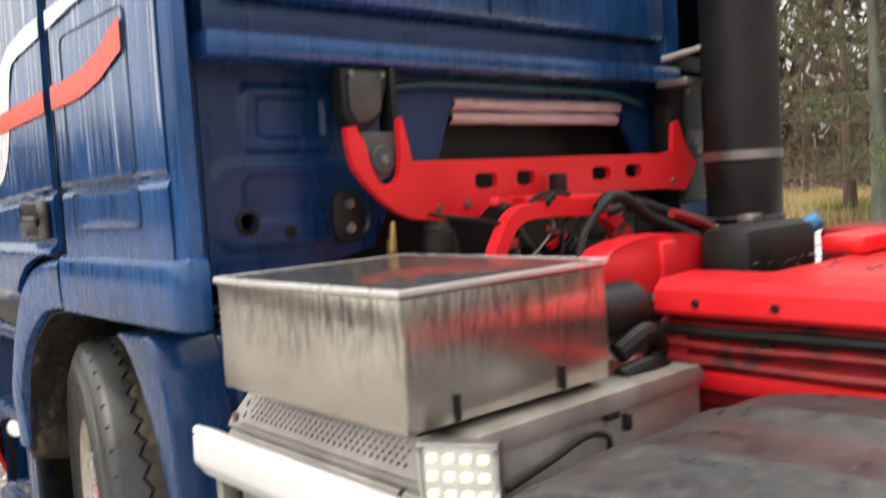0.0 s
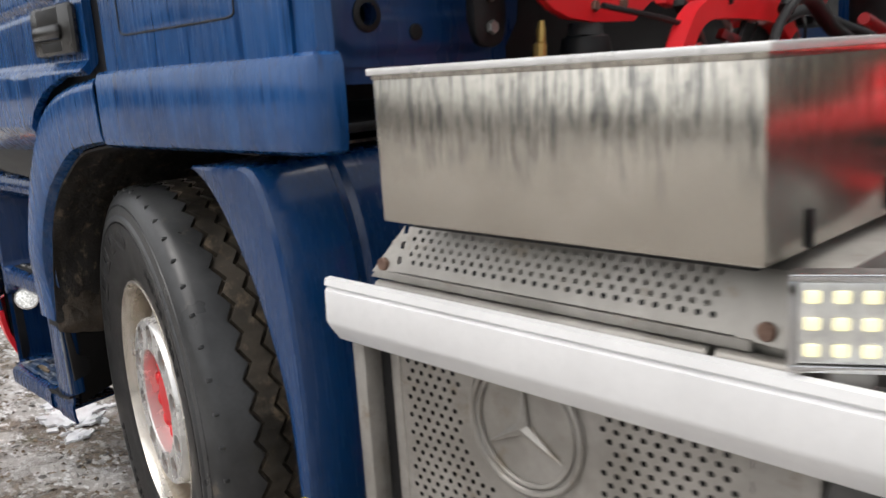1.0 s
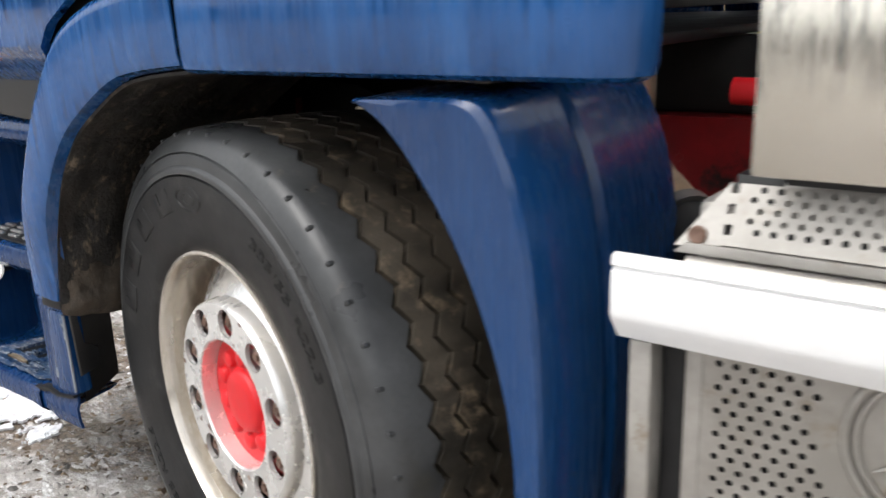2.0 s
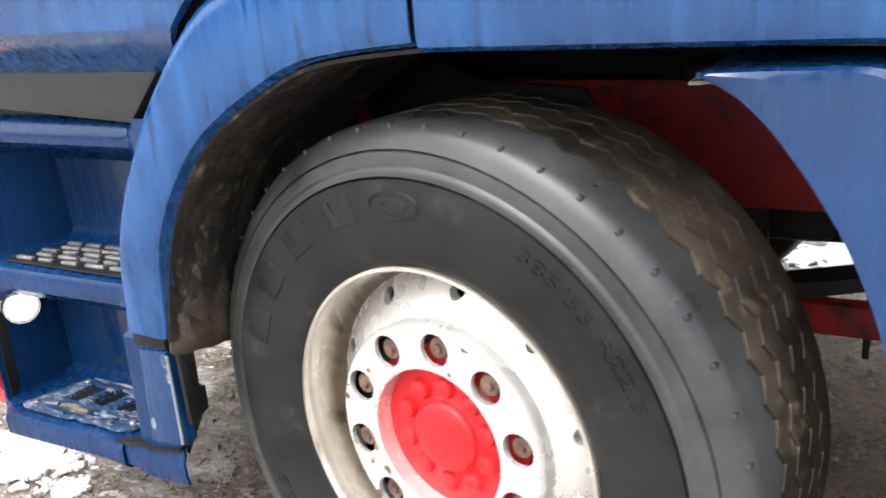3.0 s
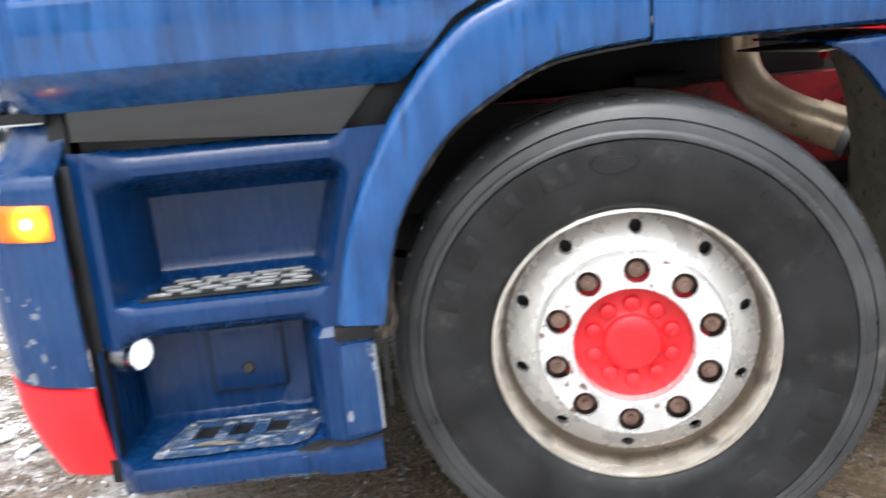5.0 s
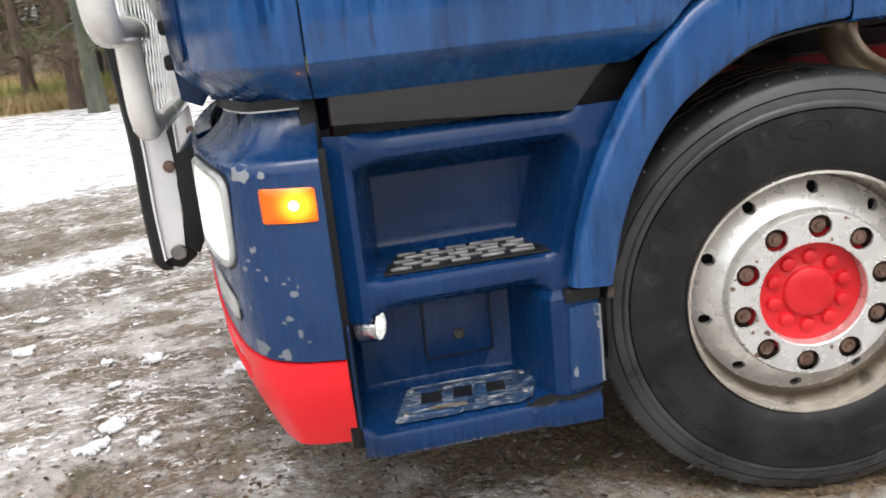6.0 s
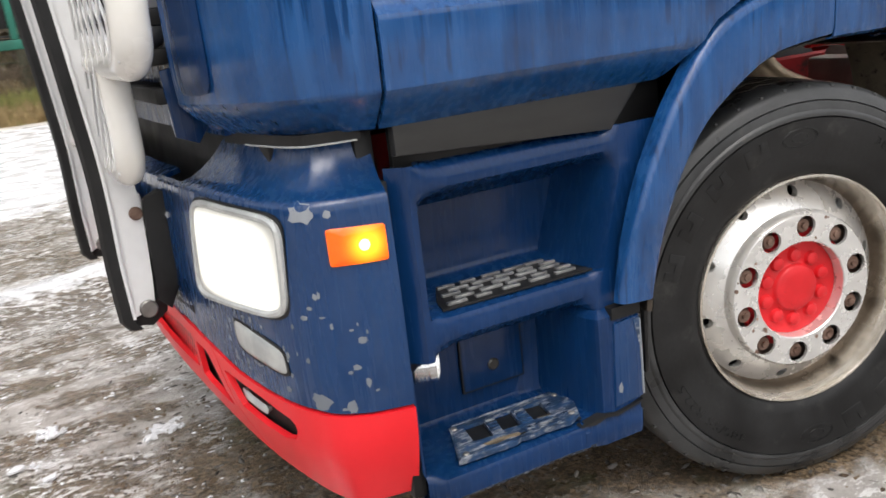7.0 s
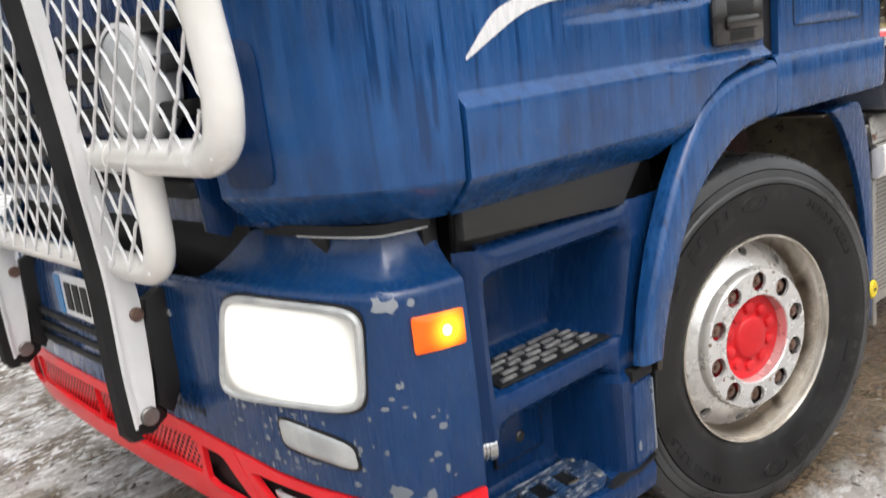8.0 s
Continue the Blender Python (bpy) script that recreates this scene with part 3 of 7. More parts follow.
# ---- ground ----
def ground_material():
    m, n, l, p = nodes_of("mud_and_snow")
    co = coords(n)
    sep = n.new("ShaderNodeSeparateXYZ")
    l.new(co, sep.inputs[0])
    grit = noise_at(n, l, co, 55, 8, 0.75)
    lumps = noise_at(n, l, co, 9, 8, 0.7)
    patch = noise_at(n, l, co, 1.3, 6, 0.62)
    streak = noise_at(n, l, co, 2.6, 6, 0.62, (0.8, 1.25, 1))
    mud = mix_of(n, l, ramp_of(n, l, grit, 0.36, 0.68), (0.060, 0.046, 0.034), (0.31, 0.25, 0.19))
    mud = mix_of(n, l, ramp_of(n, l, lumps, 0.45, 0.65), mud, (0.26, 0.20, 0.15))
    moss = ramp_of(n, l, noise_at(n, l, co, 4.5, 6, 0.7), 0.54, 0.66, 0.0, 0.7)
    mud = mix_of(n, l, moss, mud, (0.055, 0.058, 0.018))
    # pale wet ice, its colour lightened for the sky's glare on the ground
    ice = mix_of(n, l, ramp_of(n, l, lumps, 0.3, 0.7), (0.34, 0.315, 0.29), (0.58, 0.55, 0.525))
    col = mix_of(n, l, ramp_of(n, l, streak, 0.47, 0.55, 0.0, 0.95), mud, ice)
    # near the wheel the ground is bare, away from the truck it is white
    field = n.new("ShaderNodeVectorMath")
    field.operation = "DISTANCE"
    l.new(co, field.inputs[0])
    field.inputs[1].default_value = (0.6, 0.4, 0.0)
    # unseen ground on the near side stays bare, to cut bounced light
    across = n.new("ShaderNodeMath")
    across.operation = "MAXIMUM"
    l.new(sep.outputs["Y"], across.inputs[0])
    across.inputs[1].default_value = 0.0
    away = ramp_of(n, l, across.outputs[0], 1.6, 9.0, -0.07, 0.19)
    snow = n.new("ShaderNodeMath")
    snow.operation = "ADD"
    mixn = n.new("ShaderNodeMath")
    mixn.operation = "MULTIPLY_ADD"
    l.new(patch, mixn.inputs[0])
    mixn.inputs[1].default_value = 0.45
    half = n.new("ShaderNodeMath")
    half.operation = "MULTIPLY"
    l.new(noise_at(n, l, co, 6.5, 8, 0.75), half.inputs[0])
    half.inputs[1].default_value = 0.55
    l.new(half.outputs[0], mixn.inputs[2])
    l.new(mixn.outputs[0], snow.inputs[0])
    l.new(away, snow.inputs[1])
    slope = n.new("ShaderNodeMath")
    slope.operation = "MULTIPLY_ADD"
    l.new(sep.outputs["X"], slope.inputs[0])
    slope.inputs[1].default_value = -0.43
    l.new(sep.outputs["Y"], slope.inputs[2])
    wob = n.new("ShaderNodeMath")
    wob.operation = "MULTIPLY_ADD"
    l.new(lumps, wob.inputs[0])
    wob.inputs[1].default_value = 0.7
    l.new(slope.outputs[0], wob.inputs[2])
    # a strip of bare ground behind the ridge
    bare = n.new("ShaderNodeMath")
    bare.operation = "MULTIPLY"
    l.new(ramp_of(n, l, wob.outputs[0], 5.25, 5.6, 0.0, 0.10), bare.inputs[0])
    l.new(ramp_of(n, l, wob.outputs[0], 7.4, 8.8, 1.0, 0.0), bare.inputs[1])
    thaw = n.new("ShaderNodeMath")
    thaw.operation = "SUBTRACT"
    l.new(snow.outputs[0], thaw.inputs[0])
    l.new(bare.outputs[0], thaw.inputs[1])
    white = ramp_of(n, l, thaw.outputs[0], 0.545, 0.575)
    fleck = n.new("ShaderNodeMath")
    fleck.operation = "MULTIPLY"
    l.new(ramp_of(n, l, noise_at(n, l, co, 26, 6, 0.7, (0.7, 1.3, 1)), 0.53, 0.555), fleck.inputs[0])
    l.new(ramp_of(n, l, thaw.outputs[0], 0.38, 0.50, 0.0, 0.9), fleck.inputs[1])
    flake = n.new("ShaderNodeMath")
    flake.operation = "MULTIPLY"
    l.new(ramp_of(n, l, noise_at(n, l, co, 8, 7, 0.72, (0.6, 1.4, 1)), 0.565, 0.60), flake.inputs[0])
    l.new(ramp_of(n, l, thaw.outputs[0], 0.36, 0.48, 0.0, 0.95), flake.inputs[1])
    # brown earth in the bare strip, and the wheel rut in front of the ridge
    col = mix_of(n, l, ramp_of(n, l, bare.outputs[0], 0.0, 0.10, 0.0, 0.75), col, mix_of(n, l, ramp_of(n, l, grit, 0.40, 0.62), (0.060, 0.045, 0.028), (0.24, 0.185, 0.12)))
    rut = n.new("ShaderNodeMath")
    rut.operation = "MULTIPLY"
    l.new(ramp_of(n, l, wob.outputs[0], 4.30, 4.50), rut.inputs[0])
    l.new(ramp_of(n, l, wob.outputs[0], 4.72, 4.86, 0.8, 0.0), rut.inputs[1])
    col = mix_of(n, l, rut.outputs[0], col, mix_of(n, l, ramp_of(n, l, grit, 0.40, 0.62), (0.055, 0.042, 0.030), (0.20, 0.155, 0.11)))
    col = mix_of(n, l, flake.outputs[0], col, (0.80, 0.79, 0.79))
    col = mix_of(n, l, fleck.outputs[0], col, (0.84, 0.83, 0.82))
    # darker soil beside and under the truck, the truck's shade put into its colour
    soil_shade = mix_of(n, l, ramp_of(n, l, grit, 0.40, 0.65), (0.068, 0.047, 0.027), (0.33, 0.235, 0.145))
    soil_shade = mix_of(n, l, moss, soil_shade, (0.050, 0.055, 0.016))
    squash = n.new("ShaderNodeMapping")
    squash.inputs["Location"].default_value = (-0.80, -1.15, 0)
    squash.inputs["Scale"].default_value = (0.45, 1.25, 0.0)
    l.new(co, squash.inputs["Vector"])
    reach = n.new("ShaderNodeVectorMath")
    reach.operation = "LENGTH"
    l.new(squash.outputs[0], reach.inputs[0])
    ragged = n.new("ShaderNodeMath")
    ragged.operation = "MULTIPLY_ADD"
    l.new(noise_at(n, l, co, 1.1, 9, 0.72), ragged.inputs[0])
    ragged.inputs[1].default_value = 1.5
    l.new(reach.outputs["Value"], ragged.inputs[2])
    col = mix_of(n, l, ramp_of(n, l, ragged.outputs[0], 2.05, 2.35, 0.92, 0.0), col, soil_shade)
    # a ridge of packed snow beside the wheel rut
    ridge = n.new("ShaderNodeMath")
    ridge.operation = "MULTIPLY"
    l.new(ramp_of(n, l, wob.outputs[0], 4.82, 4.92), ridge.inputs[0])
    l.new(ramp_of(n, l, wob.outputs[0], 5.20, 5.32, 1.0, 0.0), ridge.inputs[1])
    col = mix_of(n, l, ridge.outputs[0], col, (0.78, 0.78, 0.80))
    col = mix_of(n, l, white, col, (0.88, 0.88, 0.90))
    far = ramp_of(n, l, sep.outputs["Y"], 17.0, 19.5)
    grass = mix_of(n, l, ramp_of(n, l, noise_at(n, l, co, 1.2, 5, 0.6), 0.4, 0.6), (0.26, 0.21, 0.08), (0.44, 0.36, 0.17))
    col = mix_of(n, l, far, col, grass)
    l.new(col, p.inputs["Base Color"])
    l.new(ramp_of(n, l, noise_at(n, l, co, 3.0, 5, 0.6), 0.38, 0.62, 0.10, 0.48), p.inputs["Roughness"])
    nb = bump_of(n, l, lumps, 0.7, 0.03)
    l.new(bump_of(n, l, grit, 0.6, 0.012, nb), p.inputs["Normal"])
    return m


def spread(lo, hi, fine, step, far):
    """Even steps between lo and hi, then ever wider ones out to far."""
    vals = list(np.arange(lo, hi, fine))
    for sign, edge in ((-1, lo), (1, hi)):
        d, x = step, edge
        out = []
        while abs(x) < far:
            x += sign * d
            d *= 1.35
            out.append(x)
        vals = out[::-1] + vals if sign < 0 else vals + out
    return vals


def height(x, y):
    near = math.exp(-((x / 9) ** 2 + ((y - 1) / 10) ** 2))
    h = 0.022 * noise.noise((x * 1.7, y * 1.7, 0)) + 0.016 * noise.noise((x * 5, y * 5, 3)) + 0.008 * noise.noise((x * 13, y * 13, 7))
    d = y - 0.43 * x
    rut = -0.06 * math.exp(-((d - 4.15) / 0.22) ** 2) + 0.035 * math.exp(-((d - 4.68) / 0.22) ** 2)
    flat = math.exp(-(x * x + (y - 0.2) ** 2) / 0.25)
    far = 0.25 * noise.noise((x * 0.05, y * 0.05, 1)) * (1 - near)
    return (h + rut) * near * (1 - 0.8 * flat) + far - 0.01


def build_ground():
    xs, ys = spread(-5, 3, 0.055, 0.08, 600), spread(-2.2, 6, 0.055, 0.08, 600)
    verts = [(x, y, height(x, y)) for y in ys for x in xs]
    w = len(xs)
    faces = [(j * w + i, j * w + i + 1, (j + 1) * w + i + 1, (j + 1) * w + i) for j in range(len(ys) - 1) for i in range(w - 1)]
    me = bpy.data.meshes.new("ground")
    me.from_pydata(verts, [], faces)
    me.materials.append(ground_material())
    me.shade_smooth()
    tagged(new("ground", me), "muddy yard with patches of wet snow and ice", "ground", kind="structure")


build_ground()

# ---- the truck ----
truck = thing("truck", (0, MIDY, 0), "blue truck with red chassis and red lower bumper on muddy ground", "truck")

cab_plan = Plan([(-1.42, 1.25), (-1.415, 0.85), (-1.39, 0.48), (-1.33, 0.25), (-1.24, 0.09), (-1.17, 0.02), (-1.10, -0.008), (-0.9, Y0), (-0.5, Y0), (0.0, Y0), (0.4, Y0), (0.72, Y0), (0.785, 0.0), (0.812, 0.018), (0.822, 0.05)])
S_CORNER0 = cab_plan.s_at(-1.37, 0.40)
S_DOOR0, S_DOOR1 = cab_plan.s_at(-1.10, -0.008), cab_plan.s_at(0.02, Y0)
S_BACK = cab_plan.s[-1]


def sx(x):
    return cab_plan.s_at(x, Y0)


def lower_in(z, s=0):
    """The sill of the cab's skin: it turns inwards towards its lower edge, and leans in above."""
    t = max(0.0, (1.172 - z) / 0.072)
    return -0.075 * t ** 1.15 - 0.02 * max(0, z - 1.75) - 0.004 * smoothstep(1.25, 1.172, z)


def crease(z, s):
    """A pressed groove along the side, rising slightly to the rear."""
    mid = 1.464 - 0.040 * max(0, S_DOOR1 - s)
    return 0.013 * math.exp(-((z - mid) / 0.009) ** 2) * smoothstep(S_DOOR1 - 0.85, S_DOOR1 - 0.50, s)


def door_out(z, s=0):
    swage = 0.023 * min(1.0, max(0.0, (1.319 - z) / 0.022))
    return lower_in(z) + swage - 0.0125 - crease(z, s)


ARCH_X = (-0.540, -0.490, -0.435, -0.335, -0.238, -0.116, 0.036)
ARCH_Z = (0.893, 0.99, 1.075, 1.188, 1.238, 1.266, 1.279)


def door_edge(z, s):
    """The door's lower edge follows the arch, a finger's width away from it."""
    x = cab_plan.at(s).x
    base = max(1.10, float(np.interp(x, ARCH_X, ARCH_Z)) + 0.020) if x > -0.54 else 1.10
    return z if z > 1.36 else 1.36 - (1.36 - z) * (1.36 - base) / 0.26


zs_low = [1.10 + 0.006 * k for k in range(44)] + [1.385] + [1.40 + 0.006 * k for k in range(15)] + [1.50, 1.55, 1.62, 1.75, 1.9, 2.1, 2.35]

corner = part("corner_panel", cab_plan.panel(S_CORNER0, S_DOOR0 - 0.005, [z for z in zs_low if not 1.285 < z < 1.32 and not 1.40 < z < 1.49], lambda z, s: lower_in(z), 26, 0.018), M_BLUE, truck)
part("corner_panel", mirrored(cab_plan.panel(S_CORNER0, S_DOOR0 - 0.012, [1.10, 1.15, 1.21, 1.6, 2.35], lambda z, s: lower_in(z), 16, 0.018)), M_BLUE, truck)
# a shallow upright recess in the corner, for the air guide
part("air_guide", cab_plan.patch([(S_CORNER0 + 0.03, 1.47), (S_CORNER0 + 0.15, 1.455), (S_CORNER0 + 0.15, 1.19), (S_CORNER0 + 0.03, 1.19)], 0.004, 0.008, 6), M_BLUE_IN, truck)

door = part("door", cab_plan.panel(S_DOOR0, S_DOOR1, zs_low, door_out, 60, 0.02, ztop=door_edge), M_BLUE_SIDE, truck, "wet blue driver's door with white and red film stripes")
part("door", mirrored(cab_plan.panel(S_DOOR0, S_DOOR1, zs_low[::3] + [2.35], door_out, 8, 0.02)), M_BLUE, truck)

side = part("side_panel", cab_plan.panel(S_DOOR1 + 0.083, sx(0.765), [1.262, 1.28, 1.30, 1.36, 1.40, 1.43] + [1.440 + 0.006 * k for k in range(9)] + [1.50, 1.55, 1.7, 1.9, 2.1, 2.35], lambda z, s: lower_in(z) - 0.012 - crease(z, s), 24, 0.02), M_BLUE_SIDE, truck)
part("side_panel", mirrored(cab_plan.panel(S_DOOR1 + 0.083, S_BACK, [1.262, 1.4, 1.7, 2.1, 2.35], lambda z, s: lower_in(z) - 0.012, 8, 0.02)), M_BLUE, truck)
part("rear_pillar", cab_plan.panel(sx(0.765) + 0.006, S_BACK, [1.262, 1.3, 1.5, 1.8, 2.1, 2.35], lambda z, s: lower_in(z) - 0.016, 14, 0.015), M_BLUE, truck)
part("door_seal", box(-0.03, 0.14, 0.022, 0.05, 1.18, 2.34, 0.004), M_BLACK, truck)
part("door_seal", box(-1.16, -1.06, 0.055, 0.075, 1.20, 2.30, 0.004), M_BLACK, truck)

# upper cab and roof close the cab above
roof_rows = []
for z, ins in ((2.35, 0.012), (2.6, 0.03), (2.8, 0.06), (2.9, 0.11), (2.95, 0.2), (2.96, 0.5)):
    row = []
    half_pts = [cab_plan.at(cab_plan.s[-1] * k / 40, -ins) for k in range(41)]
    ring = [(q.x, q.y, z) for q in half_pts] + [(q.x, 2 * MIDY - q.y, z) for q in half_pts[::-1]]
    roof_rows.append(ring + [ring[0]])
bm = sheet(roof_rows, 0.0)
bmesh.ops.holes_fill(bm, edges=[e for e in bm.edges if e.is_boundary], sides=0)
part("roof", bm, M_BLUE, truck)
front_grid = [[(-1.34 + 0.05 * abs(y - MIDY) ** 2, y, z) for y in np.linspace(0.36, 2.14, 13)] for z in (1.10, 1.4, 1.8, 2.2, 2.36)]
part("front_panel", sheet(front_grid, 0.03), M_BLUE_IN, truck)
for z in (1.17, 1.25, 1.33, 1.42, 1.50):
    part("grille_slat", box(-1.40, -1.33, 0.48, 2.02, z, z + 0.035, 0.008), M_BLACK, truck)

# hatch on the side panel
def hatch(x0, x1, z0, z1, label):
    quad = [(sx(x0), z1), (sx(x1), z1), (sx(x1), z0), (sx(x0), z0)]
    h = part("hatch", cab_plan.patch(quad, -0.0125, 0.002, 14, 6, 24, 0.006), M_BLUE_SIDE, truck, label)
    # thin black tube stands in for the shaded groove round the hatch
    part("hatch_seal", cab_plan.rim_tube(quad, -0.012, 0.0022, 14), M_BLACK, h)
    return h


hatch(0.16, 0.60, 1.478, 1.86, "")
hatch(0.178, 0.61, 1.357, 1.452, "")

# film stripes, as bands between two curves on the side
def stripe(name, upper, lower, material, parent, out):
    up, lo = curve_pts([(x, 0, z) for x, z in upper], 8), curve_pts([(x, 0, z) for x, z in lower], 8)
    k = min(len(up), len(lo))
    rows = []
    for line in (up, lo):
        row = []
        for i in range(k):
            q = line[round(i * (len(line) - 1) / (k - 1))]
            w = cab_plan.at(sx(q.x), out)
            row.append((q.x, w.y, q.z))
        rows.append(row)
    return part(name, sheet(rows, 0.001), material, parent)


def lerp_line(pts, x):
    for (x0, z0), (x1, z1) in zip(pts, pts[1:]):
        if x <= x1:
            return z0 + (z1 - z0) * (x - x0) / (x1 - x0)
    return pts[-1][1]


RED_UP = [(-0.9, 1.69), (-0.36, 1.728), (0.05, 1.745), (0.2, 1.746), (0.32, 1.755), (0.45, 1.782), (0.60, 1.838)]
RED_LO = [(-0.9, 1.65), (-0.36, 1.669), (0.05, 1.684), (0.2, 1.684), (0.32, 1.690), (0.45, 1.712), (0.60, 1.760)]
WHITE_UP = [(-1.072, 1.377), (-1.058, 1.417), (-1.01, 1.446), (-0.93, 1.475), (-0.7, 1.62), (-0.50, 1.79), (-0.36, 1.885), (-0.285, 1.915), (-0.107, 1.939), (0.09, 1.945), (0.21, 1.95), (0.6, 1.962)]
WHITE_LO = [(-1.072, 1.375), (-1.03, 1.400), (-0.97, 1.422), (-0.885, 1.462), (-0.618, 1.479), (-0.5, 1.511), (-0.40, 1.565), (-0.34, 1.70), (-0.31, 1.82), (-0.24, 1.865), (0.009, 1.891), (0.083, 1.896), (0.3, 1.919), (0.6, 1.935)]
for nm, up_, lo_, mt, spans in (("red_stripe", RED_UP, RED_LO, M_DECAL_RED, ((-0.9, 0.012), (0.082, 0.60))), ("white_stripe", WHITE_UP, WHITE_LO, M_DECAL_WHITE, ((-1.07, 0.012), (0.082, 0.60)))):
    for (x0, x1), par in zip(spans, (door, side)):
        xs_ = np.linspace(x0, x1, 15)
        stripe(nm, [(x, lerp_line(up_, x)) for x in xs_], [(x, lerp_line(lo_, x)) for x in xs_], mt, par, (-0.0095 if x0 < 0 else -0.0085) + (0.0025 if nm == "red_stripe" else 0.0))

# door handle in its dark bowl
bm = bmesh.new()
add_box(bm, -0.262, -0.028, -0.022, 0.0, 1.333, 1.446, 0.012)
handle = part("door_handle", bm, M_GLOSSBLACK, door, "black recessed door handle")
part("grip", box(-0.225, -0.075, -0.036, -0.018, 1.368, 1.402, 0.010), M_GLOSSBLACK, door)
# flat black boxes, slightly proud, stand in for the handle's shaded recesses
part("handle_recess", box(-0.215, -0.085, -0.0228, -0.018, 1.403, 1.438, 0.003), M_BLACK, door)
part("handle_recess", box(-0.205, -0.085, -0.0228, -0.018, 1.342, 1.366, 0.003), M_BLACK, door)

# wheel arch trim: a band between two curves, with a rolled edge
arch_out = [(-0.608, 0.642), (-0.604, 0.672), (-0.580, 0.78), (-0.540, 0.893), (-0.490, 0.99), (-0.435, 1.075), (-0.335, 1.188), (-0.238, 1.238), (-0.116, 1.266), (0.036, 1.279)]
arch_in = [(-0.511, 0.632), (-0.504, 0.672), (-0.484, 0.775), (-0.455, 0.855), (-0.407, 0.935), (-0.35, 1.00), (-0.274, 1.052), (-0.172, 1.105), (-0.09, 1.124), (0.036, 1.136)]
ao, ai = curve_pts([(x, 0, z) for x, z in arch_out], 6), curve_pts([(x, 0, z) for x, z in arch_in], 6)


def arch_rows(side_y):
    # the trim leans in towards its foot
    lean = lambda z: 0.020 * smoothstep(0.86, 0.63, z)
    rows = [[(q.x, side_y + 0.035, q.z) for q in ao]]
    for t, o in ((0.0, 0.004), (0.03, -0.003), (0.07, -0.008), (0.12, -0.011), (0.18, -0.012), (0.5, -0.011), (0.85, -0.009), (0.96, -0.004), (1.0, 0.012)):
        row = []
        for a, b in zip(ao, ai):
            z = a.z + (b.z - a.z) * t
            row.append((a.x + (b.x - a.x) * t, side_y + o + lean(z), z))
        rows.append(row)
    rows.append([(q.x + 0.002, side_y + 0.022 + lean(q.z), q.z) for q in ai])
    return rows


bm = sheet(arch_rows(Y0 + 0.006), 0.004)
part("wheel_arch_trim", mirrored(bm), M_BLUE, truck)
part("wheel_arch_trim", bm, M_BLUE, truck)
# black backing deep in the gap between door and arch, for the shade there
gap_rows = []
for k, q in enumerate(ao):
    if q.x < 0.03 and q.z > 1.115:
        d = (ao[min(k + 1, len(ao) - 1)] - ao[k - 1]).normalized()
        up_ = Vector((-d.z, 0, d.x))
        gap_rows.append([(q.x + up_.x * o, 0.030, q.z + up_.z * o) for o in (-0.03, 0.0, 0.05)])
part("arch_seal", sheet(gap_rows, 0.003), M_BLACK, truck)

# fairing behind the arch, at the height of the arch's top
fairing = [(0.044, 0.0), (0.40, 0.0), (0.70, 0.004), (0.775, 0.008), (0.806, 0.022), (0.818, 0.045), (0.820, 0.065)]
fair_plan = Plan([(x, y + Y0 + 0.002) for x, y in fairing], 6)
frows = [(1.283, -0.045), (1.290, -0.012), (1.284, -0.002), (1.27, 0.003), (1.21, 0.004), (1.15, 0.002), (1.135, -0.002), (1.128, -0.014), (1.128, -0.045)]
fgrid = []
for z, o in frows:
    fgrid.append([(q.x, q.y, z) for q in (fair_plan.at(fair_plan.s[-1] * k / 60, o) for k in range(61))])
bm = sheet(fgrid, 0.004)
part("side_fairing", mirrored(bm), M_BLUE, truck)
part("side_fairing", bm, M_BLUE, truck)

# rear half of the front mudguard
prof_out = [(0.398, 1.098), (0.50, 1.104), (0.585, 1.104), (0.618, 1.088), (0.640, 1.050), (0.664, 0.99), (0.682, 0.905), (0.694, 0.78), (0.698, 0.62), (0.692, 0.48), (0.680, 0.372)]
prof_in = [(0.398, 1.096), (0.44, 1.072), (0.475, 1.038), (0.505, 1.0), (0.53, 0.965), (0.566, 0.905), (0.60, 0.83), (0.63, 0.74), (0.648, 0.65), (0.655, 0.52), (0.650, 0.374)]
po, pi = curve_pts([(x, 0, z) for x, z in prof_out], 5), curve_pts([(x, 0, z) for x, z in prof_in], 5)


def guard_rows(y):
    rows = [[(q.x, y + 0.02, q.z) for q in pi]]
    for t, o in ((0.02, 0.002), (0.15, 0.0), (0.6, -0.002), (0.9, 0.0), (0.985, 0.006)):
        rows.append([(a.x + (b.x - a.x) * t, y + o, a.z + (b.z - a.z) * t) for a, b in zip(pi, po)])
    for dy, off in ((0.02, 0.004), (0.06, 0.012), (0.14, 0.022), (0.15, 0.012), (0.165, 0.012), (0.175, 0.024), (0.30, 0.03), (0.40, 0.03)):
        rows.append([(q.x + off * 0.9, y + dy, q.z + off * 0.35) for q in po])
    return rows


bm = sheet(guard_rows(0.0), 0.005)
part("mudguard", mirrored(bm), M_BLUE, truck)
guard = part("mudguard", bm, M_BLUE_SHADED, truck, "blue rear mudguard shell of the front wheel", angle=18)
part("liner", sheet([[(q.x - 0.012, y, q.z - 0.012) for q in po] for y in (0.022, 0.12, 0.25, 0.40)], 0.004), M_DUST, guard)
bm = bmesh.new()
add_lathe(bm, [(0.0, -0.007), (0.026, -0.006), (0.031, -0.001), (0.031, 0.004)], 28)
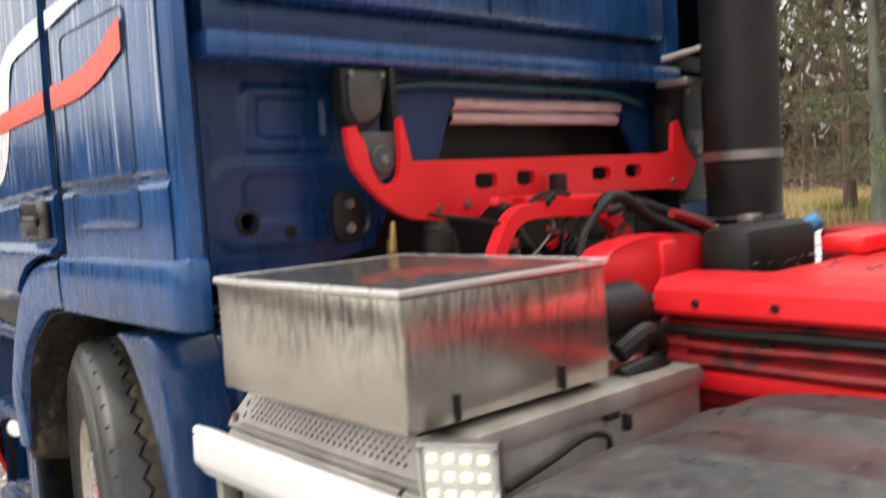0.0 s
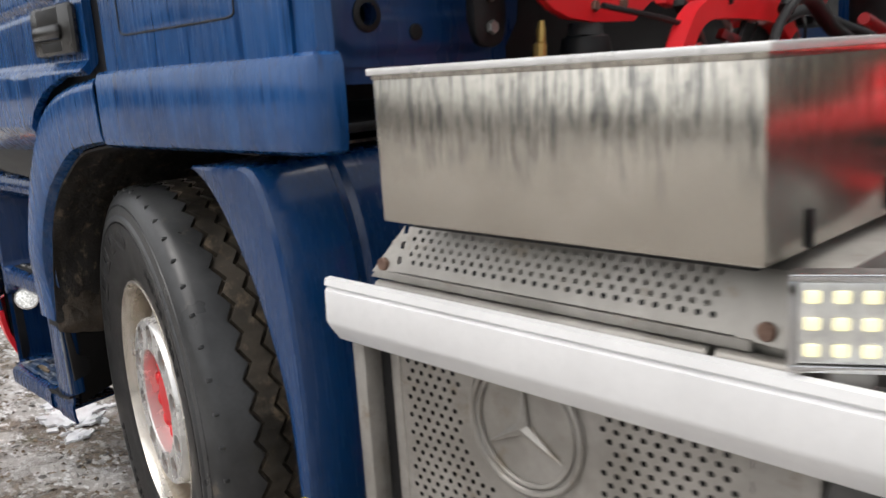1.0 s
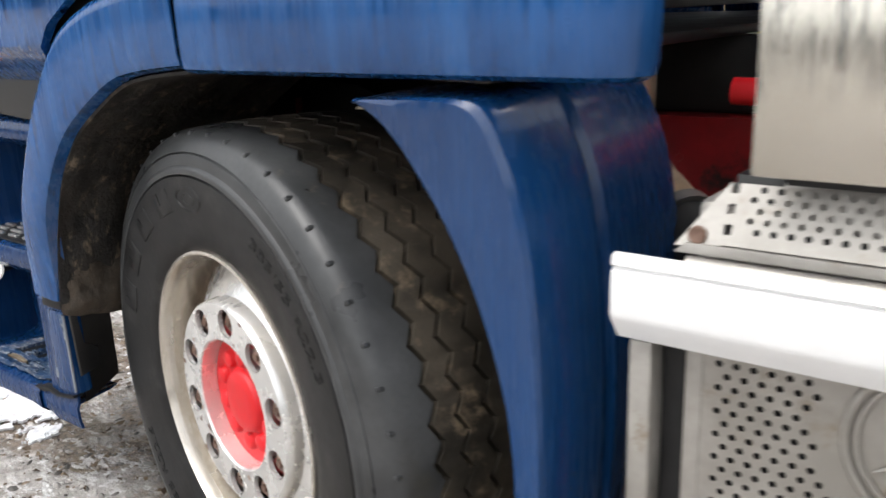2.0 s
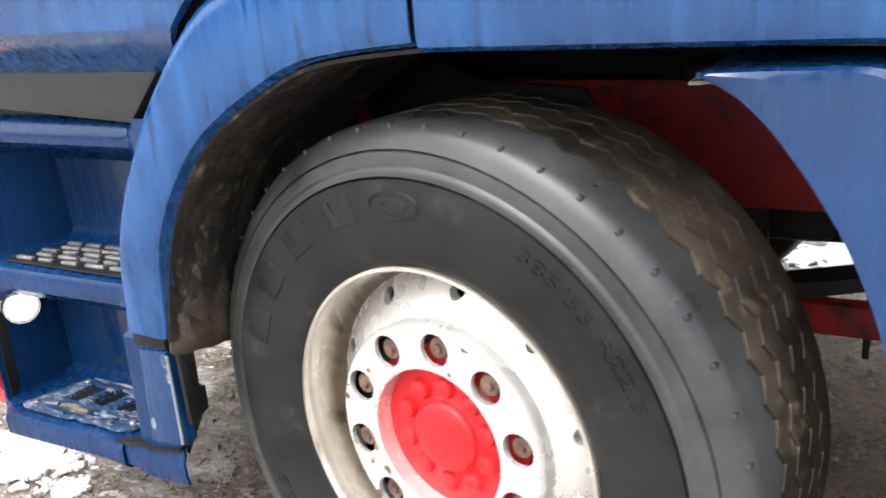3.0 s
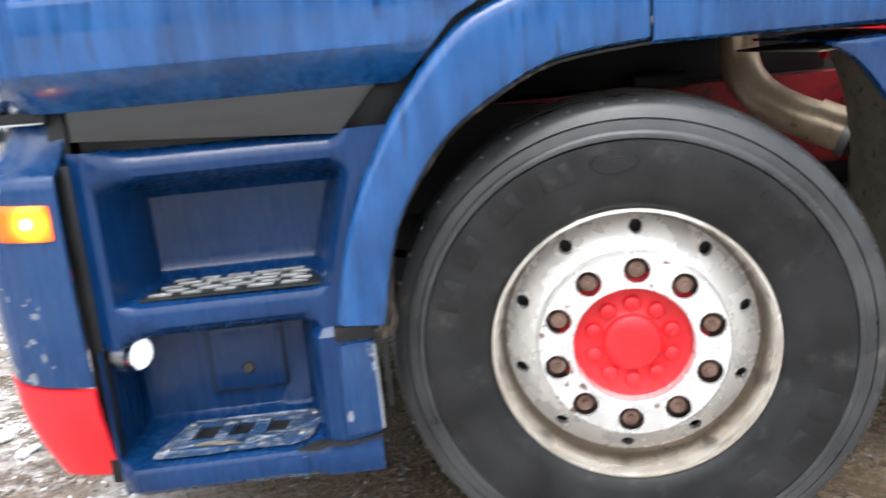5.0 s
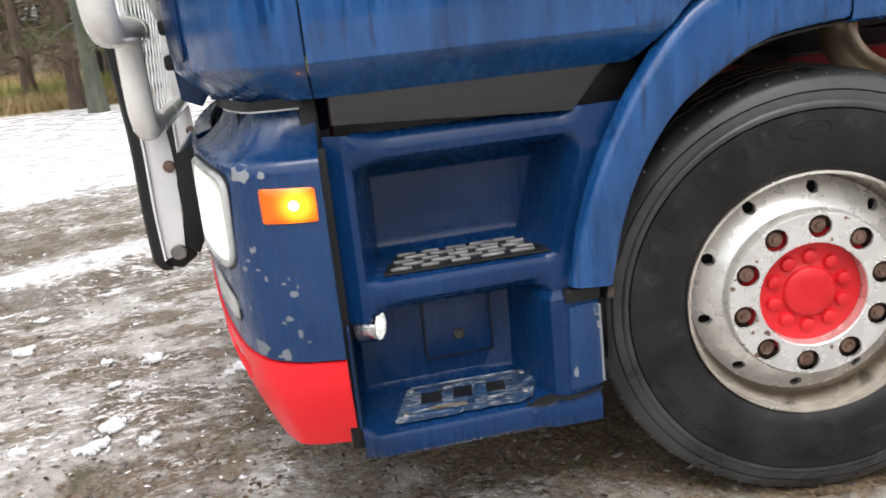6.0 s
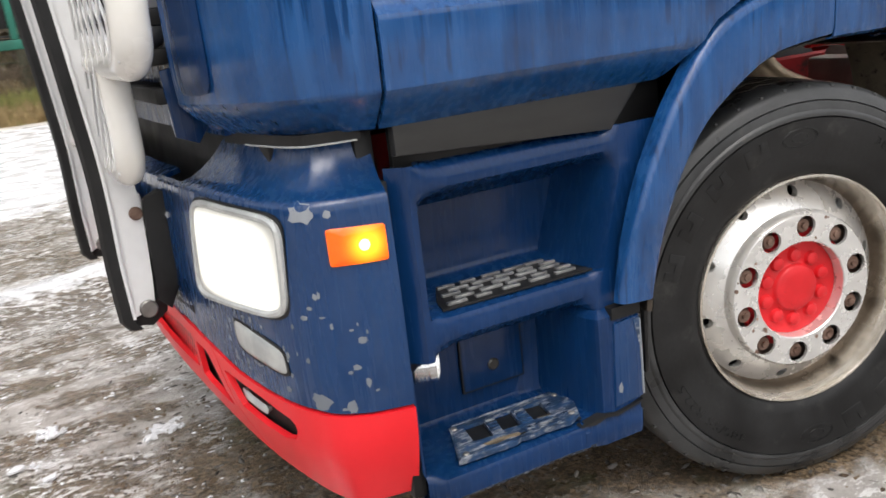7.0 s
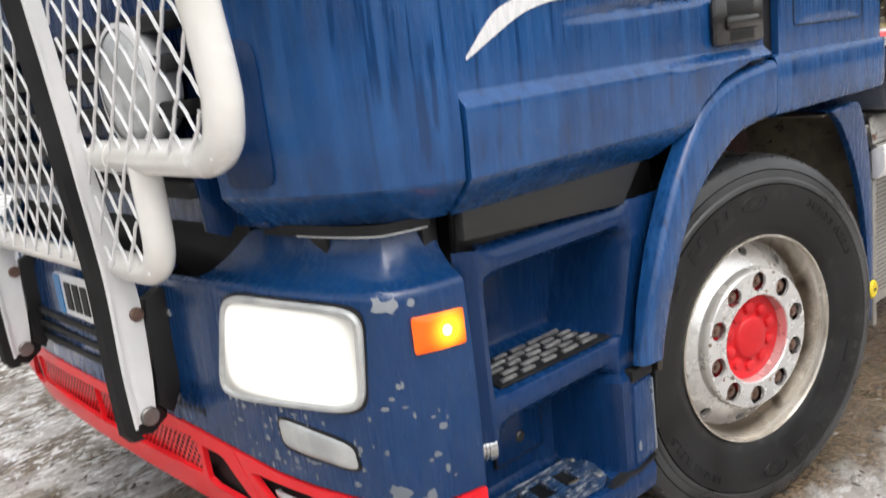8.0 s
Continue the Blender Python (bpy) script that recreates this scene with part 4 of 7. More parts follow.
bmesh.ops.transform(bm, matrix=pose(0.681, -0.004, 0.475), verts=bm.verts)
part("reflector", bm, M_YELLOW, guard, "round yellow reflector")
bm = bmesh.new()
add_box(bm, 0.676, 0.687, -0.0135, -0.0115, 0.471, 0.479, 0.0)
part("reflector_mark", bm, M_BLACK, guard)

# front liner of the wheel arch, crusted with mud
liner = []
for y in np.linspace(0.014, 0.5, 34):
    cake = lambda x, z: 0.010 * noise.noise((z * 9, y * 12, 2)) + 0.007 * noise.noise((z * 30, y * 34, 8)) + 0.004 * noise.noise((z * 75, y * 80, 4))
    fade = smoothstep(0.014, 0.03, y)
    liner.append([(q.x - 0.004 + fade * cake(q.x, q.z), y, q.z - 0.004 + 0.6 * fade * cake(q.x, q.z + 3)) for q in ai] + [(0.3, y, 1.138), (0.62, y, 1.13)])
part("wheel_arch_liner", sheet(liner, 0.006), M_LINER, truck)


def caked_pad(outline_y, z_low, z_high, x0):
    """A mud-caked pad: a bulging face between two heights, its lower edge on a slope."""
    rows = []
    for k in range(23):
        v = k / 22
        row = []
        for i in range(25):
            u = i / 24
            y = outline_y[0] + (outline_y[1] - outline_y[0]) * u
            z = (z_low[0] + (z_low[1] - z_low[0]) * u) * (1 - v) + z_high * v
            edge = min(1.0, 6 * u, 6 * (1 - u), 6 * v, 6 * (1 - v))
            row.append((x0 + 0.016 * edge + 0.007 * noise.noise((y * 28, z * 28, 1)) + 0.004 * noise.noise((y * 80, z * 80, 6)), y, z))
        rows.append(row)
    return sheet(rows, 0.012)


part("mud_flap", caked_pad((0.022, 0.188), (0.600, 0.567), 0.725, -0.520), M_MUDPAD, truck)
part("rubber_lip", prism([(0.030, 0.600), (0.046, 0.598), (0.049, 0.520), (0.086, 0.505), (0.086, 0.458), (0.036, 0.446)], "x", -0.524, -0.512, 0.004), M_BLACK, truck)
# black sheet added before the rail for the deep shade inside the arch
part("inner_house", prism([(-0.52, 0.70), (0.06, 0.70), (0.10, 0.86), (0.02, 0.975), (-0.22, 0.985), (-0.30, 1.03), (-0.52, 1.04)], "y", 0.782, 0.792, 0.003), M_BLACK, truck)

# ---- front wheel, steered inwards ----
HUB = Vector((0.0, 0.042, 0.51))


# radius and depth of the outer sidewall, with its two fine grooves and the step between them
TYRE_SIDE = [(0.297, 0.014), (0.300, 0.0), (0.311, -0.010), (0.335, -0.0145), (0.36, -0.0195), (0.39, -0.0245), (0.415, -0.0265), (0.432, -0.0270), (0.4380, -0.0266), (0.4402, -0.0200), (0.4425, -0.0256),
             (0.4500, -0.0262), (0.4540, -0.0245), (0.4580, -0.0205), (0.4660, -0.0196), (0.4768, -0.0170), (0.4790, -0.0115), (0.4812, -0.0155), (0.4950, -0.0095), (0.5050, -0.0035), (0.5115, 0.003), (0.5160, 0.011)]


def wall_depth(r):
    return float(np.interp(r, [q[0] for q in TYRE_SIDE], [q[1] for q in TYRE_SIDE]))


def tyre_mesh():
    W0, W1 = -0.026, 0.335
    side_prof = TYRE_SIDE
    prof, kind_ = list(side_prof), ["s"] * len(side_prof)
    span0, span1 = 0.022, 0.290
    grooves = [0.078, 0.128, 0.184, 0.234]
    crown = lambda d: 0.524 - 0.9 * (d - 0.156) ** 2 * 0.25
    prof.append((crown(span0), span0)); kind_.append("e")
    for g in grooves:
        for dd, deep in ((-0.0050, 0), (-0.0035, 0.014), (0.0035, 0.014), (0.0050, 0)):
            prof.append((crown(g + dd) - deep, g + dd)); kind_.append("g")
        if g != grooves[-1]:
            prof.append((crown(g + 0.027), g + 0.027)); kind_.append("r")
    prof.append((crown(span1), span1)); kind_.append("e")
    for r, d in side_prof[::-1]:
        prof.append((r, 0.312 - d)); kind_.append("s")
    teeth = 54

    def fn(r, d, a, j):
        ph = (a / (2 * math.pi) * teeth) % 1.0
        zig = 0.0095 * (4 * abs(ph - 0.5) - 1)
        if kind_[j] == "g":
            d += zig
        if kind_[j] == "r":
            cut = (a / (2 * math.pi) * teeth * 2) % 1.0
            r -= 0.004 if cut < 0.12 else 0
        return r, d
    bm = bmesh.new()
    add_lathe(bm, prof, 432, fn)
    for f in bm.faces:
        rr = [math.hypot(v.co.x, v.co.z) for v in f.verts]
        cy = f.calc_center_median().y
        f.material_index = 1 if min(rr) > 0.500 and 0.055 < cy < 0.30 else 2 if min(rr) > 0.4400 and cy < 0.056 else 0
    return bm


def size_text(body, first, last, parent):
    """The tyre's size in low raised characters, bent along the sidewall between two angles."""
    font = bpy.data.curves.new("size_mark", "FONT")
    font.body, font.size, font.extrude = body, 0.03, 0.0017
    ob = bpy.data.objects.new("size_mark", font)
    me = bpy.data.meshes.new_from_object(ob)
    bpy.data.objects.remove(ob)
    xs = [v.co.x for v in me.vertices]
    x0, x1, top_ = min(xs), max(xs), max(v.co.y for v in me.vertices)
    for v in me.vertices:
        a = radians(first + (last - first) * (v.co.x - x0) / (x1 - x0))
        r = 0.397 + 0.022 * v.co.y / top_
        v.co = (r * math.sin(a), wall_depth(r) - v.co.z, r * math.cos(a))
    me.materials.clear()
    me.materials.append(M_RUBBER)
    mark = new("size_mark", me)
    mark.parent = parent


def wheel(parent, m, detail, name="front_wheel", label="worn black tyre on a silver rim with a red hub"):
    w = sub_empty(name, parent, m)
    tagged(w, label)
    tyre = part("tyre", tyre_mesh(), [M_RUBBER, M_TREAD, M_SHOULDER], w, "worn black truck tyre with muddy zigzag tread", local=True)
    rot = radians(4)
    ring = lambda R, k: (R * math.sin(rot + radians(36 * k)), R * math.cos(rot + radians(36 * k)))
    bm = bmesh.new()
    add_disc_holes(bm, 0.206, 0.272, lambda r: 0.086 - (0.284 - r) * 0.70, [(*ring(0.247, k), 0.0145) for k in range(10)], 90, 0.02)
    add_lathe(bm, [(0.206, 0.0314), (0.2045, 0.016), (0.203, 0.006), (0.198, 0.0)], 90)
    add_disc_holes(bm, 0.1290, 0.198, lambda r: 0.0, [(*ring(0.1665, k), 0.0275) for k in range(10)], 90, 0.009, 24)
    add_lathe(bm, [(0.1290, 0.0), (0.1262, 0.003), (0.1255, 0.02), (0.1255, 0.10)], 90)
    bmesh.ops.remove_doubles(bm, verts=bm.verts, dist=0.0002)
    well_ = bmesh.new()
    lip_ = bmesh.new()
    add_lathe(lip_, [(0.2985, 0.010), (0.3000, -0.002), (0.2985, -0.0085), (0.2930, -0.0095), (0.2895, -0.003), (0.2875, 0.010), (0.2860, 0.018)], 96)
    part("rim_lip", lip_, M_LIP, w, local=True)
    add_lathe(well_, [(0.2868, 0.014), (0.2845, 0.028), (0.2820, 0.046), (0.2790, 0.062), (0.2755, 0.073), (0.2712, 0.0782)], 96)
    rim = part("rim", bm, M_RIM, w, "silver ten-hole steel rim with rust stains", local=True)
    r_rust = random.Random(8)
    for k in range(16):
        a_, R_ = radians(r_rust.choice((-70, -105, -135, 25, 60, 95, 160)) + r_rust.gauss(0, 9)), r_rust.choice((0.138, 0.142, 0.1655, 0.194))
        if R_ == 0.1655:
            a_ = rot + radians(36 * r_rust.randrange(10) + 18 + r_rust.uniform(-5, 5))
        bm = bmesh.new()
        size_ = r_rust.uniform(0.002, 0.006)
        mid_ = bm.verts.new((0, -0.0009, 0))
        rim_ = [bm.verts.new((size_ * r_rust.uniform(0.6, 1.3) * math.cos(t), -0.0004, size_ * r_rust.uniform(0.6, 1.3) * math.sin(t))) for t in np.linspace(0, 2 * math.pi, 10)[:-1]]
        for i in range(9):
            bm.faces.new((mid_, rim_[i], rim_[(i + 1) % 9]))
        bmesh.ops.transform(bm, matrix=Matrix.Translation((R_ * math.sin(a_), 0, R_ * math.cos(a_))), verts=bm.verts)
        part("rust_spot", bm, M_NUT, rim, local=True)
    part("rim_well", well_, M_BARREL, w, "steel rim well, dark brown in its deep corner", local=True)
    bm = bmesh.new()
    add_lathe(bm, [(0.274, 0.10), (0.10, 0.105)], 60)
    part("brake_drum", bm, M_BLACK, w, local=True)
    bm = bmesh.new()
    add_lathe(bm, [(0.205, 0.045), (0.160, 0.0425)], 60)
    part("bolt_ring", bm, M_DARKBROWN, w, local=True)
    bm = bmesh.new()
    add_lathe(bm, [(0.160, 0.0425), (0.157, 0.036), (0.126, 0.034)], 60)
    part("hub_flange", bm, M_HUB, w, local=True)
    for k in range(10):
        x, z = ring(0.1665, k)
        bm = bmesh.new()
        add_lathe(bm, [(0.0, 0.012), (0.0075, 0.012), (0.0085, 0.018), (0.0095, 0.018), (0.0165, 0.018), (0.0192, 0.022), (0.0200, 0.034), (0.0242, 0.036), (0.0245, 0.056)], 12)
        bmesh.ops.transform(bm, matrix=pose(x, -0.008, z, 0, 11 * k, 0), verts=bm.verts)
        part("wheel_nut", bm, M_NUT, w, local=True, angle=25)
    bm = bmesh.new()
    add_lathe(bm, [(0.0, 0.018), (0.030, 0.018), (0.056, 0.020), (0.060, 0.023), (0.063, 0.032), (0.068, 0.035), (0.100, 0.036), (0.116, 0.034), (0.1245, 0.035), (0.1250, 0.05)], 72)
    part("hub_cover", bm, M_HUB, w, "red painted hub cover", local=True)
    for k in range(10):
        a = rot + radians(36 * k - 3)
        bm = bmesh.new()
        add_lathe(bm, [(0.0, -0.013), (0.010, -0.0125), (0.0155, -0.010), (0.0180, -0.004), (0.0195, 0.004)], 18)
        bmesh.ops.transform(bm, matrix=Matrix.Translation((0.086 * math.sin(a), 0.035, 0.086 * math.cos(a))), verts=bm.verts)
        part("boss", bm, M_HUB, w, local=True)
    if detail:
        # shoulder lugs, raised marks and bars on the sidewall
        bm = bmesh.new()
        for k in range(49):
            a = 2 * math.pi * (k + 0.3) / 49
            add_box(bm, -0.0042, 0.0042, 0.000, 0.013, 0.5065, 0.5162, 0.0024, pose(0, 0, 0, 0, math.degrees(a), 0))
        part("shoulder_lug", bm, M_SHOULDER, w, local=True)
        tagged(bpy.data.objects[scene.objects[-1].name], kind="stuff")
        for a in (-3.7, -21, -38, -55, -70, 176.3, 159, 142, 125, 110):
            bm = bmesh.new()
            if a in (-3.7, 176.3):
                for half_w, half_h in ((0.049, 0.0235), (0.045, 0.0205), (0.022, 0.0105)):
                    pts = []
                    for t in np.linspace(0, 2 * math.pi, 49):
                        x_, z_ = half_w * math.cos(t), 0.398 + half_h * math.sin(t)
                        pts.append((x_, wall_depth(math.hypot(x_, z_)) - 0.0002, z_))
                    add_tube(bm, pts, 0.0011, 6, False)
            else:
                # a broad low plateau with a notch in its upper edge
                outline_ = [(-0.033, 0.376), (0.033, 0.376), (0.033, 0.420), (0.013, 0.420), (0.011, 0.396), (-0.011, 0.396), (-0.013, 0.420), (-0.033, 0.420)]
                add_prism(bm, outline_, "y", -0.0015, 0.004, 0.0006)
                for v in bm.verts:
                    v.co.y += wall_depth(math.hypot(v.co.x, v.co.z))
            bmesh.ops.transform(bm, matrix=pose(0, 0, 0, 0, a, 0), verts=bm.verts)
            part("raised_mark", bm, M_RUBBER, w, local=True)
        for body_, first, last in (("385/55 R22.5", 28.0, 65.0), ("385/55 R22.5", 208.0, 245.0)):
            size_text(body_, first, last, w)
    return w


wheel(truck, pose(HUB.x, HUB.y, HUB.z, 0, 0, -12.3), True)
far = wheel(truck, pose(0, 2 * MIDY - 0.042, 0.51, 0, 0, 180 - 12.3), False)

# ---- steps ----

def arch_mid(z):
    """Where the middle of the arch trim stands at a height, for what ends behind it."""
    pts = [((a.x + b.x) / 2, (a.z + b.z) / 2) for a, b in zip(ao, ai)]
    return min(pts, key=lambda p: abs(p[1] - z))[0]


def step_back():
    """The well behind the steps, one shell: a lip under the door, the upper bay, the shelf and the lower bay."""
    prof = [(1.022, 0.16), (1.020, 0.10), (1.014, 0.082), (1.003, 0.070), (0.985, 0.062), (0.968, 0.064), (0.955, 0.078), (0.944, 0.13), (0.925, 0.205), (0.90, 0.232), (0.80, 0.240), (0.745, 0.245), (0.732, 0.238), (0.722, 0.222), (0.716, 0.20),
            (0.712, 0.075), (0.705, 0.060), (0.690, 0.053), (0.662, 0.056), (0.642, 0.075), (0.632, 0.12), (0.626, 0.19), (0.610, 0.212), (0.52, 0.217), (0.410, 0.222), (0.398, 0.212), (0.390, 0.195), (0.384, 0.16), (0.378, 0.05), (0.372, 0.034), (0.36, 0.028), (0.325, 0.030), (0.310, 0.045), (0.308, 0.22)]
    rows = []
    for z, y in prof:
        row = []
        upper = z > 0.62
        # the upper bay's rear wall stands at a slant, further back at its top
        wall = -0.608 - 0.28 * (0.898 - min(z, 0.96)) if upper else -0.696
        end = max(-0.520, arch_mid(z)) if upper else -0.545
        xs = [-1.088, -1.070, -1.055, -1.040, -1.015, -0.985, -0.95, -0.83, -0.70] + [wall + d for d in (-0.015, 0.0, 0.010, 0.022, 0.034, 0.045)] + [max(wall + 0.060, end)]
        for x in xs:
            # the bays narrow towards their backs, with rounded corners
            left = smoothstep(-0.98, -1.045, x) if upper else smoothstep(-1.078, -1.088, x)
            right = smoothstep(wall, wall + 0.044, x)
            flat = 0.050 if upper else 0.034
            k = max(left, right)
            yy = y + (flat - y) * k if y > flat else y
            if x < -1.05:
                yy += 0.030 * smoothstep(-1.055, -1.088, x)
            row.append((x, yy, z))
        rows.append(row)
    return sheet(rows, 0.006)


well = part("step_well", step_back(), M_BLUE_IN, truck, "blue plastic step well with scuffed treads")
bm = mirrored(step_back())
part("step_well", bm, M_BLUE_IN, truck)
# backing made black for the shadow line above the grey strip
part("strip_back", box(-1.06, -0.40, 0.092, 0.11, 0.99, 1.14, 0.003), M_BLACK, truck)
part("grey_strip", prism([(-1.066, 1.043), (-0.562, 1.012), (-0.482, 1.100), (-0.490, 1.118), (-1.066, 1.124)], "y", 0.058, 0.085, 0.004), M_GREY, truck)

# upper tread: a dark plate with rows of raised grip bars
tread = part("upper_tread", prism([(-1.0, 0.074), (-0.632, 0.066), (-0.640, 0.12), (-0.672, 0.205), (-0.945, 0.212), (-0.985, 0.13)], "z", 0.7135, 0.7185, 0.001), M_BLACK, truck)
for j in range(5):
    y = 0.083 + j * 0.026
    x_lo, x_hi = -0.985 + 0.30 * (y - 0.07), -0.645 - 0.20 * (y - 0.07)
    n_ = 5
    for i in range(n_):
        x = x_lo + (x_hi - x_lo) * (i + (0.35 if j % 2 else 0.0)) / n_
        wd_ = 0.046 + 0.008 * math.sin(i * 5 + j * 3)
        bm = bmesh.new()
        add_box(bm, x, x + wd_, y + 0.002, y + 0.013, 0.718, 0.7245, 0.0015)
        part("grip_bar", bm, M_TREADSTEEL, tread)

# lower tread: broken, worn to bare metal, with dark openings
OPENINGS = ([(-0.936, 0.176), (-0.886, 0.172), (-0.902, 0.098), (-0.950, 0.104)], [(-0.856, 0.178), (-0.812, 0.174), (-0.830, 0.100), (-0.874, 0.106)], [(-0.782, 0.172), (-0.737, 0.165), (-0.750, 0.096), (-0.794, 0.102)])
plate_out = [(-1.016, 0.050), (-0.880, 0.044), (-0.862, 0.052), (-0.835, 0.046), (-0.80, 0.049), (-0.735, 0.043), (-0.700, 0.060), (-0.672, 0.12), (-0.672, 0.182), (-0.690, 0.192), (-0.945, 0.200), (-0.962, 0.190)]
torn = [(-0.942, 0.084), (-0.90, 0.086), (-0.852, 0.079), (-0.835, 0.082), (-0.815, 0.062), (-0.835, 0.064), (-0.858, 0.060), (-0.88, 0.066), (-0.915, 0.063), (-0.936, 0.070)]
tread = part("lower_tread", prism_holes(plate_out, [*OPENINGS, torn], "z", 0.384, 0.3945), M_WORN, truck, "worn and broken lower step tread")
# black sheet stands in for the dark depth below the openings
part("tread_floor", prism([(-0.99, 0.056), (-0.70, 0.052), (-0.682, 0.185), (-0.952, 0.192)], "z", 0.3840, 0.3862, 0.0), M_BLACK, tread)
part("caked_mud", prism([(-0.935, 0.072), (-0.90, 0.075), (-0.862, 0.068), (-0.848, 0.074), (-0.852, 0.100), (-0.87, 0.104), (-0.90, 0.098), (-0.938, 0.106)], "z", 0.3862, 0.3925, 0.002), M_MUD, tread)
part("caked_mud", prism([(-0.786, 0.098), (-0.752, 0.096), (-0.750, 0.106), (-0.78, 0.110)], "z", 0.3862, 0.3925, 0.002), M_MUD, tread)
# grip ribs across the bridges between the openings, and the scored rim
for x0_, x1_, y0_, n_ in ((-0.902, -0.874, 0.100, 5), (-0.829, -0.796, 0.098, 5), (-0.800, -0.740, 0.054, 3)):
    for k in range(n_):
        y = y0_ + 0.0155 * k
        sh = 0.25 * (y - 0.10)
        part("grip_rib", prism([(x0_ + sh + 0.004, y), (x1_ + sh - 0.004, y - 0.004), (x1_ + sh - 0.003, y + 0.003), (x0_ + sh + 0.005, y + 0.007)], "z", 0.3945, 0.3985, 0.001), M_WORN, tread)
for a_, b_ in (((-1.012, 0.052), (-0.962, 0.188)), ((-0.955, 0.195), (-0.69, 0.187)), ((-0.676, 0.178), (-0.678, 0.125)), ((-1.008, 0.054), (-0.885, 0.048))):
    part("raised_rim", tube([(a_[0], a_[1], 0.3945), ((a_[0] + b_[0]) / 2, (a_[1] + b_[1]) / 2, 0.3950), (b_[0], b_[1], 0.3945)], 0.0030, 8), M_WORN, tread)
for x, y in ((-0.990, 0.066), (-0.958, 0.178), (-0.690, 0.170), (-0.712, 0.072)):
    bm = bmesh.new()
    add_lathe(bm, [(0.0, -0.004), (0.006, -0.003), (0.008, 0.0)], 12)
    bmesh.ops.transform(bm, matrix=pose(x, y, 0.3955, -90, 0, 0), verts=bm.verts)
    part("rivet", bm, M_STEEL, tread)
crack = [(-0.72, 0.377), (-0.68, 0.372), (-0.65, 0.380), (-0.62, 0.374), (-0.59, 0.379), (-0.56, 0.384), (-0.545, 0.388), (-0.545, 0.394), (-0.58, 0.386), (-0.62, 0.381), (-0.65, 0.388), (-0.69, 0.381)]
part("crack", prism(crack, "y", 0.0245, 0.05, 0), M_BLACK, well)

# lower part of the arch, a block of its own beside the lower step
low = part("arch_foot", prism([(-0.620, 0.392), (-0.612, 0.592), (-0.540, 0.598), (-0.537, 0.398)], "y", 0.0275, 0.072, 0.008), M_BLUE_SHADED, truck)
part("scuffed_edge", tube([(-0.5385, 0.0295, 0.404), (-0.5395, 0.0292, 0.50), (-0.5412, 0.0290, 0.588)], 0.0032, 8), M_CHIP, low)
part("scuff", prism([(-0.560, 0.590), (-0.543, 0.592), (-0.5415, 0.54), (-0.546, 0.525), (-0.549, 0.55), (-0.556, 0.570)], "y", 0.0268, 0.030, 0.0), M_WORN, low)
part("scuff", prism([(-0.610, 0.440), (-0.602, 0.452), (-0.597, 0.436), (-0.601, 0.424), (-0.609, 0.428)], "y", 0.0268, 0.030, 0.0), M_CHIP, low)
part("well_backing", prism([(-0.566, 0.062), (-0.560, 0.064), (-0.650, 0.205), (-0.658, 0.203)], "z", 0.36, 0.60, 0.001), M_BLACK, truck)
# black block stands in for the shaded gap above the foot
part("foot_gap", box(-0.618, -0.538, 0.0265, 0.10, 0.601, 0.630, 0.003), M_BLACK, low)
part("gap_backing", box(-1.114, -1.084, 0.075, 0.22, 0.33, 1.0, 0.003), M_BLACK, truck)
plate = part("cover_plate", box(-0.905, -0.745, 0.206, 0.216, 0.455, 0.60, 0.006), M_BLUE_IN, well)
bm = bmesh.new()
add_lathe(bm, [(0.0, -0.004), (0.011, -0.004), (0.0145, -0.001), (0.0155, 0.003)], 20)
bmesh.ops.transform(bm, matrix=pose(-0.825, 0.205, 0.505), verts=bm.verts)
part("plug", bm, M_GLOSSBLACK, well)
part("plate_seam", box(-0.9075, -0.7425, 0.2085, 0.2175, 0.4525, 0.6025, 0.001), M_BLACK, well)

# round marker lamp on the step well
lamp_m = pose(-1.020, 0.100, 0.600, 0, 0, 63)
bm = bmesh.new()
add_lathe(bm, [(0.0, -0.010), (0.020, -0.009), (0.030, -0.005), (0.033, 0.0)], 28)
bmesh.ops.transform(bm, matrix=lamp_m, verts=bm.verts)
lens = part("marker_lamp", bm, M_SPOT, truck, "small round white lamp switched on")
bm = bmesh.new()
fins = [(0.033, -0.004), (0.0375, -0.004), (0.0385, 0.010)]
for k in range(4):
    fins += [(0.0385, 0.012 + 0.008 * k), (0.0345, 0.013 + 0.008 * k), (0.0345, 0.017 + 0.008 * k), (0.0385, 0.018 + 0.008 * k)]
add_lathe(bm, fins + [(0.036, 0.050), (0.022, 0.062), (0.0, 0.064)], 30, lambda r, d, a, j: (r * (0.955 if j > 2 and int(a / (2 * math.pi) * 30) % 5 == 0 else 1.0), d))
bmesh.ops.transform(bm, matrix=lamp_m, verts=bm.verts)
part("lamp_housing", bm, M_CHROME, lens)
part("lamp_bracket", box(-1.085, -1.050, 0.135, 0.185, 0.575, 0.640, 0.006), M_BLACK, lens)

# ---- bumper ----
bump_plan = Plan([(-1.415, 1.25), (-1.408, 0.95), (-1.392, 0.7), (-1.368, 0.47), (-1.336, 0.28), (-1.305, 0.155), (-1.264, 0.078), (-1.20, 0.046), (-1.15, 0.036), (-1.104, 0.030)])
BS = bump_plan.s[-1]


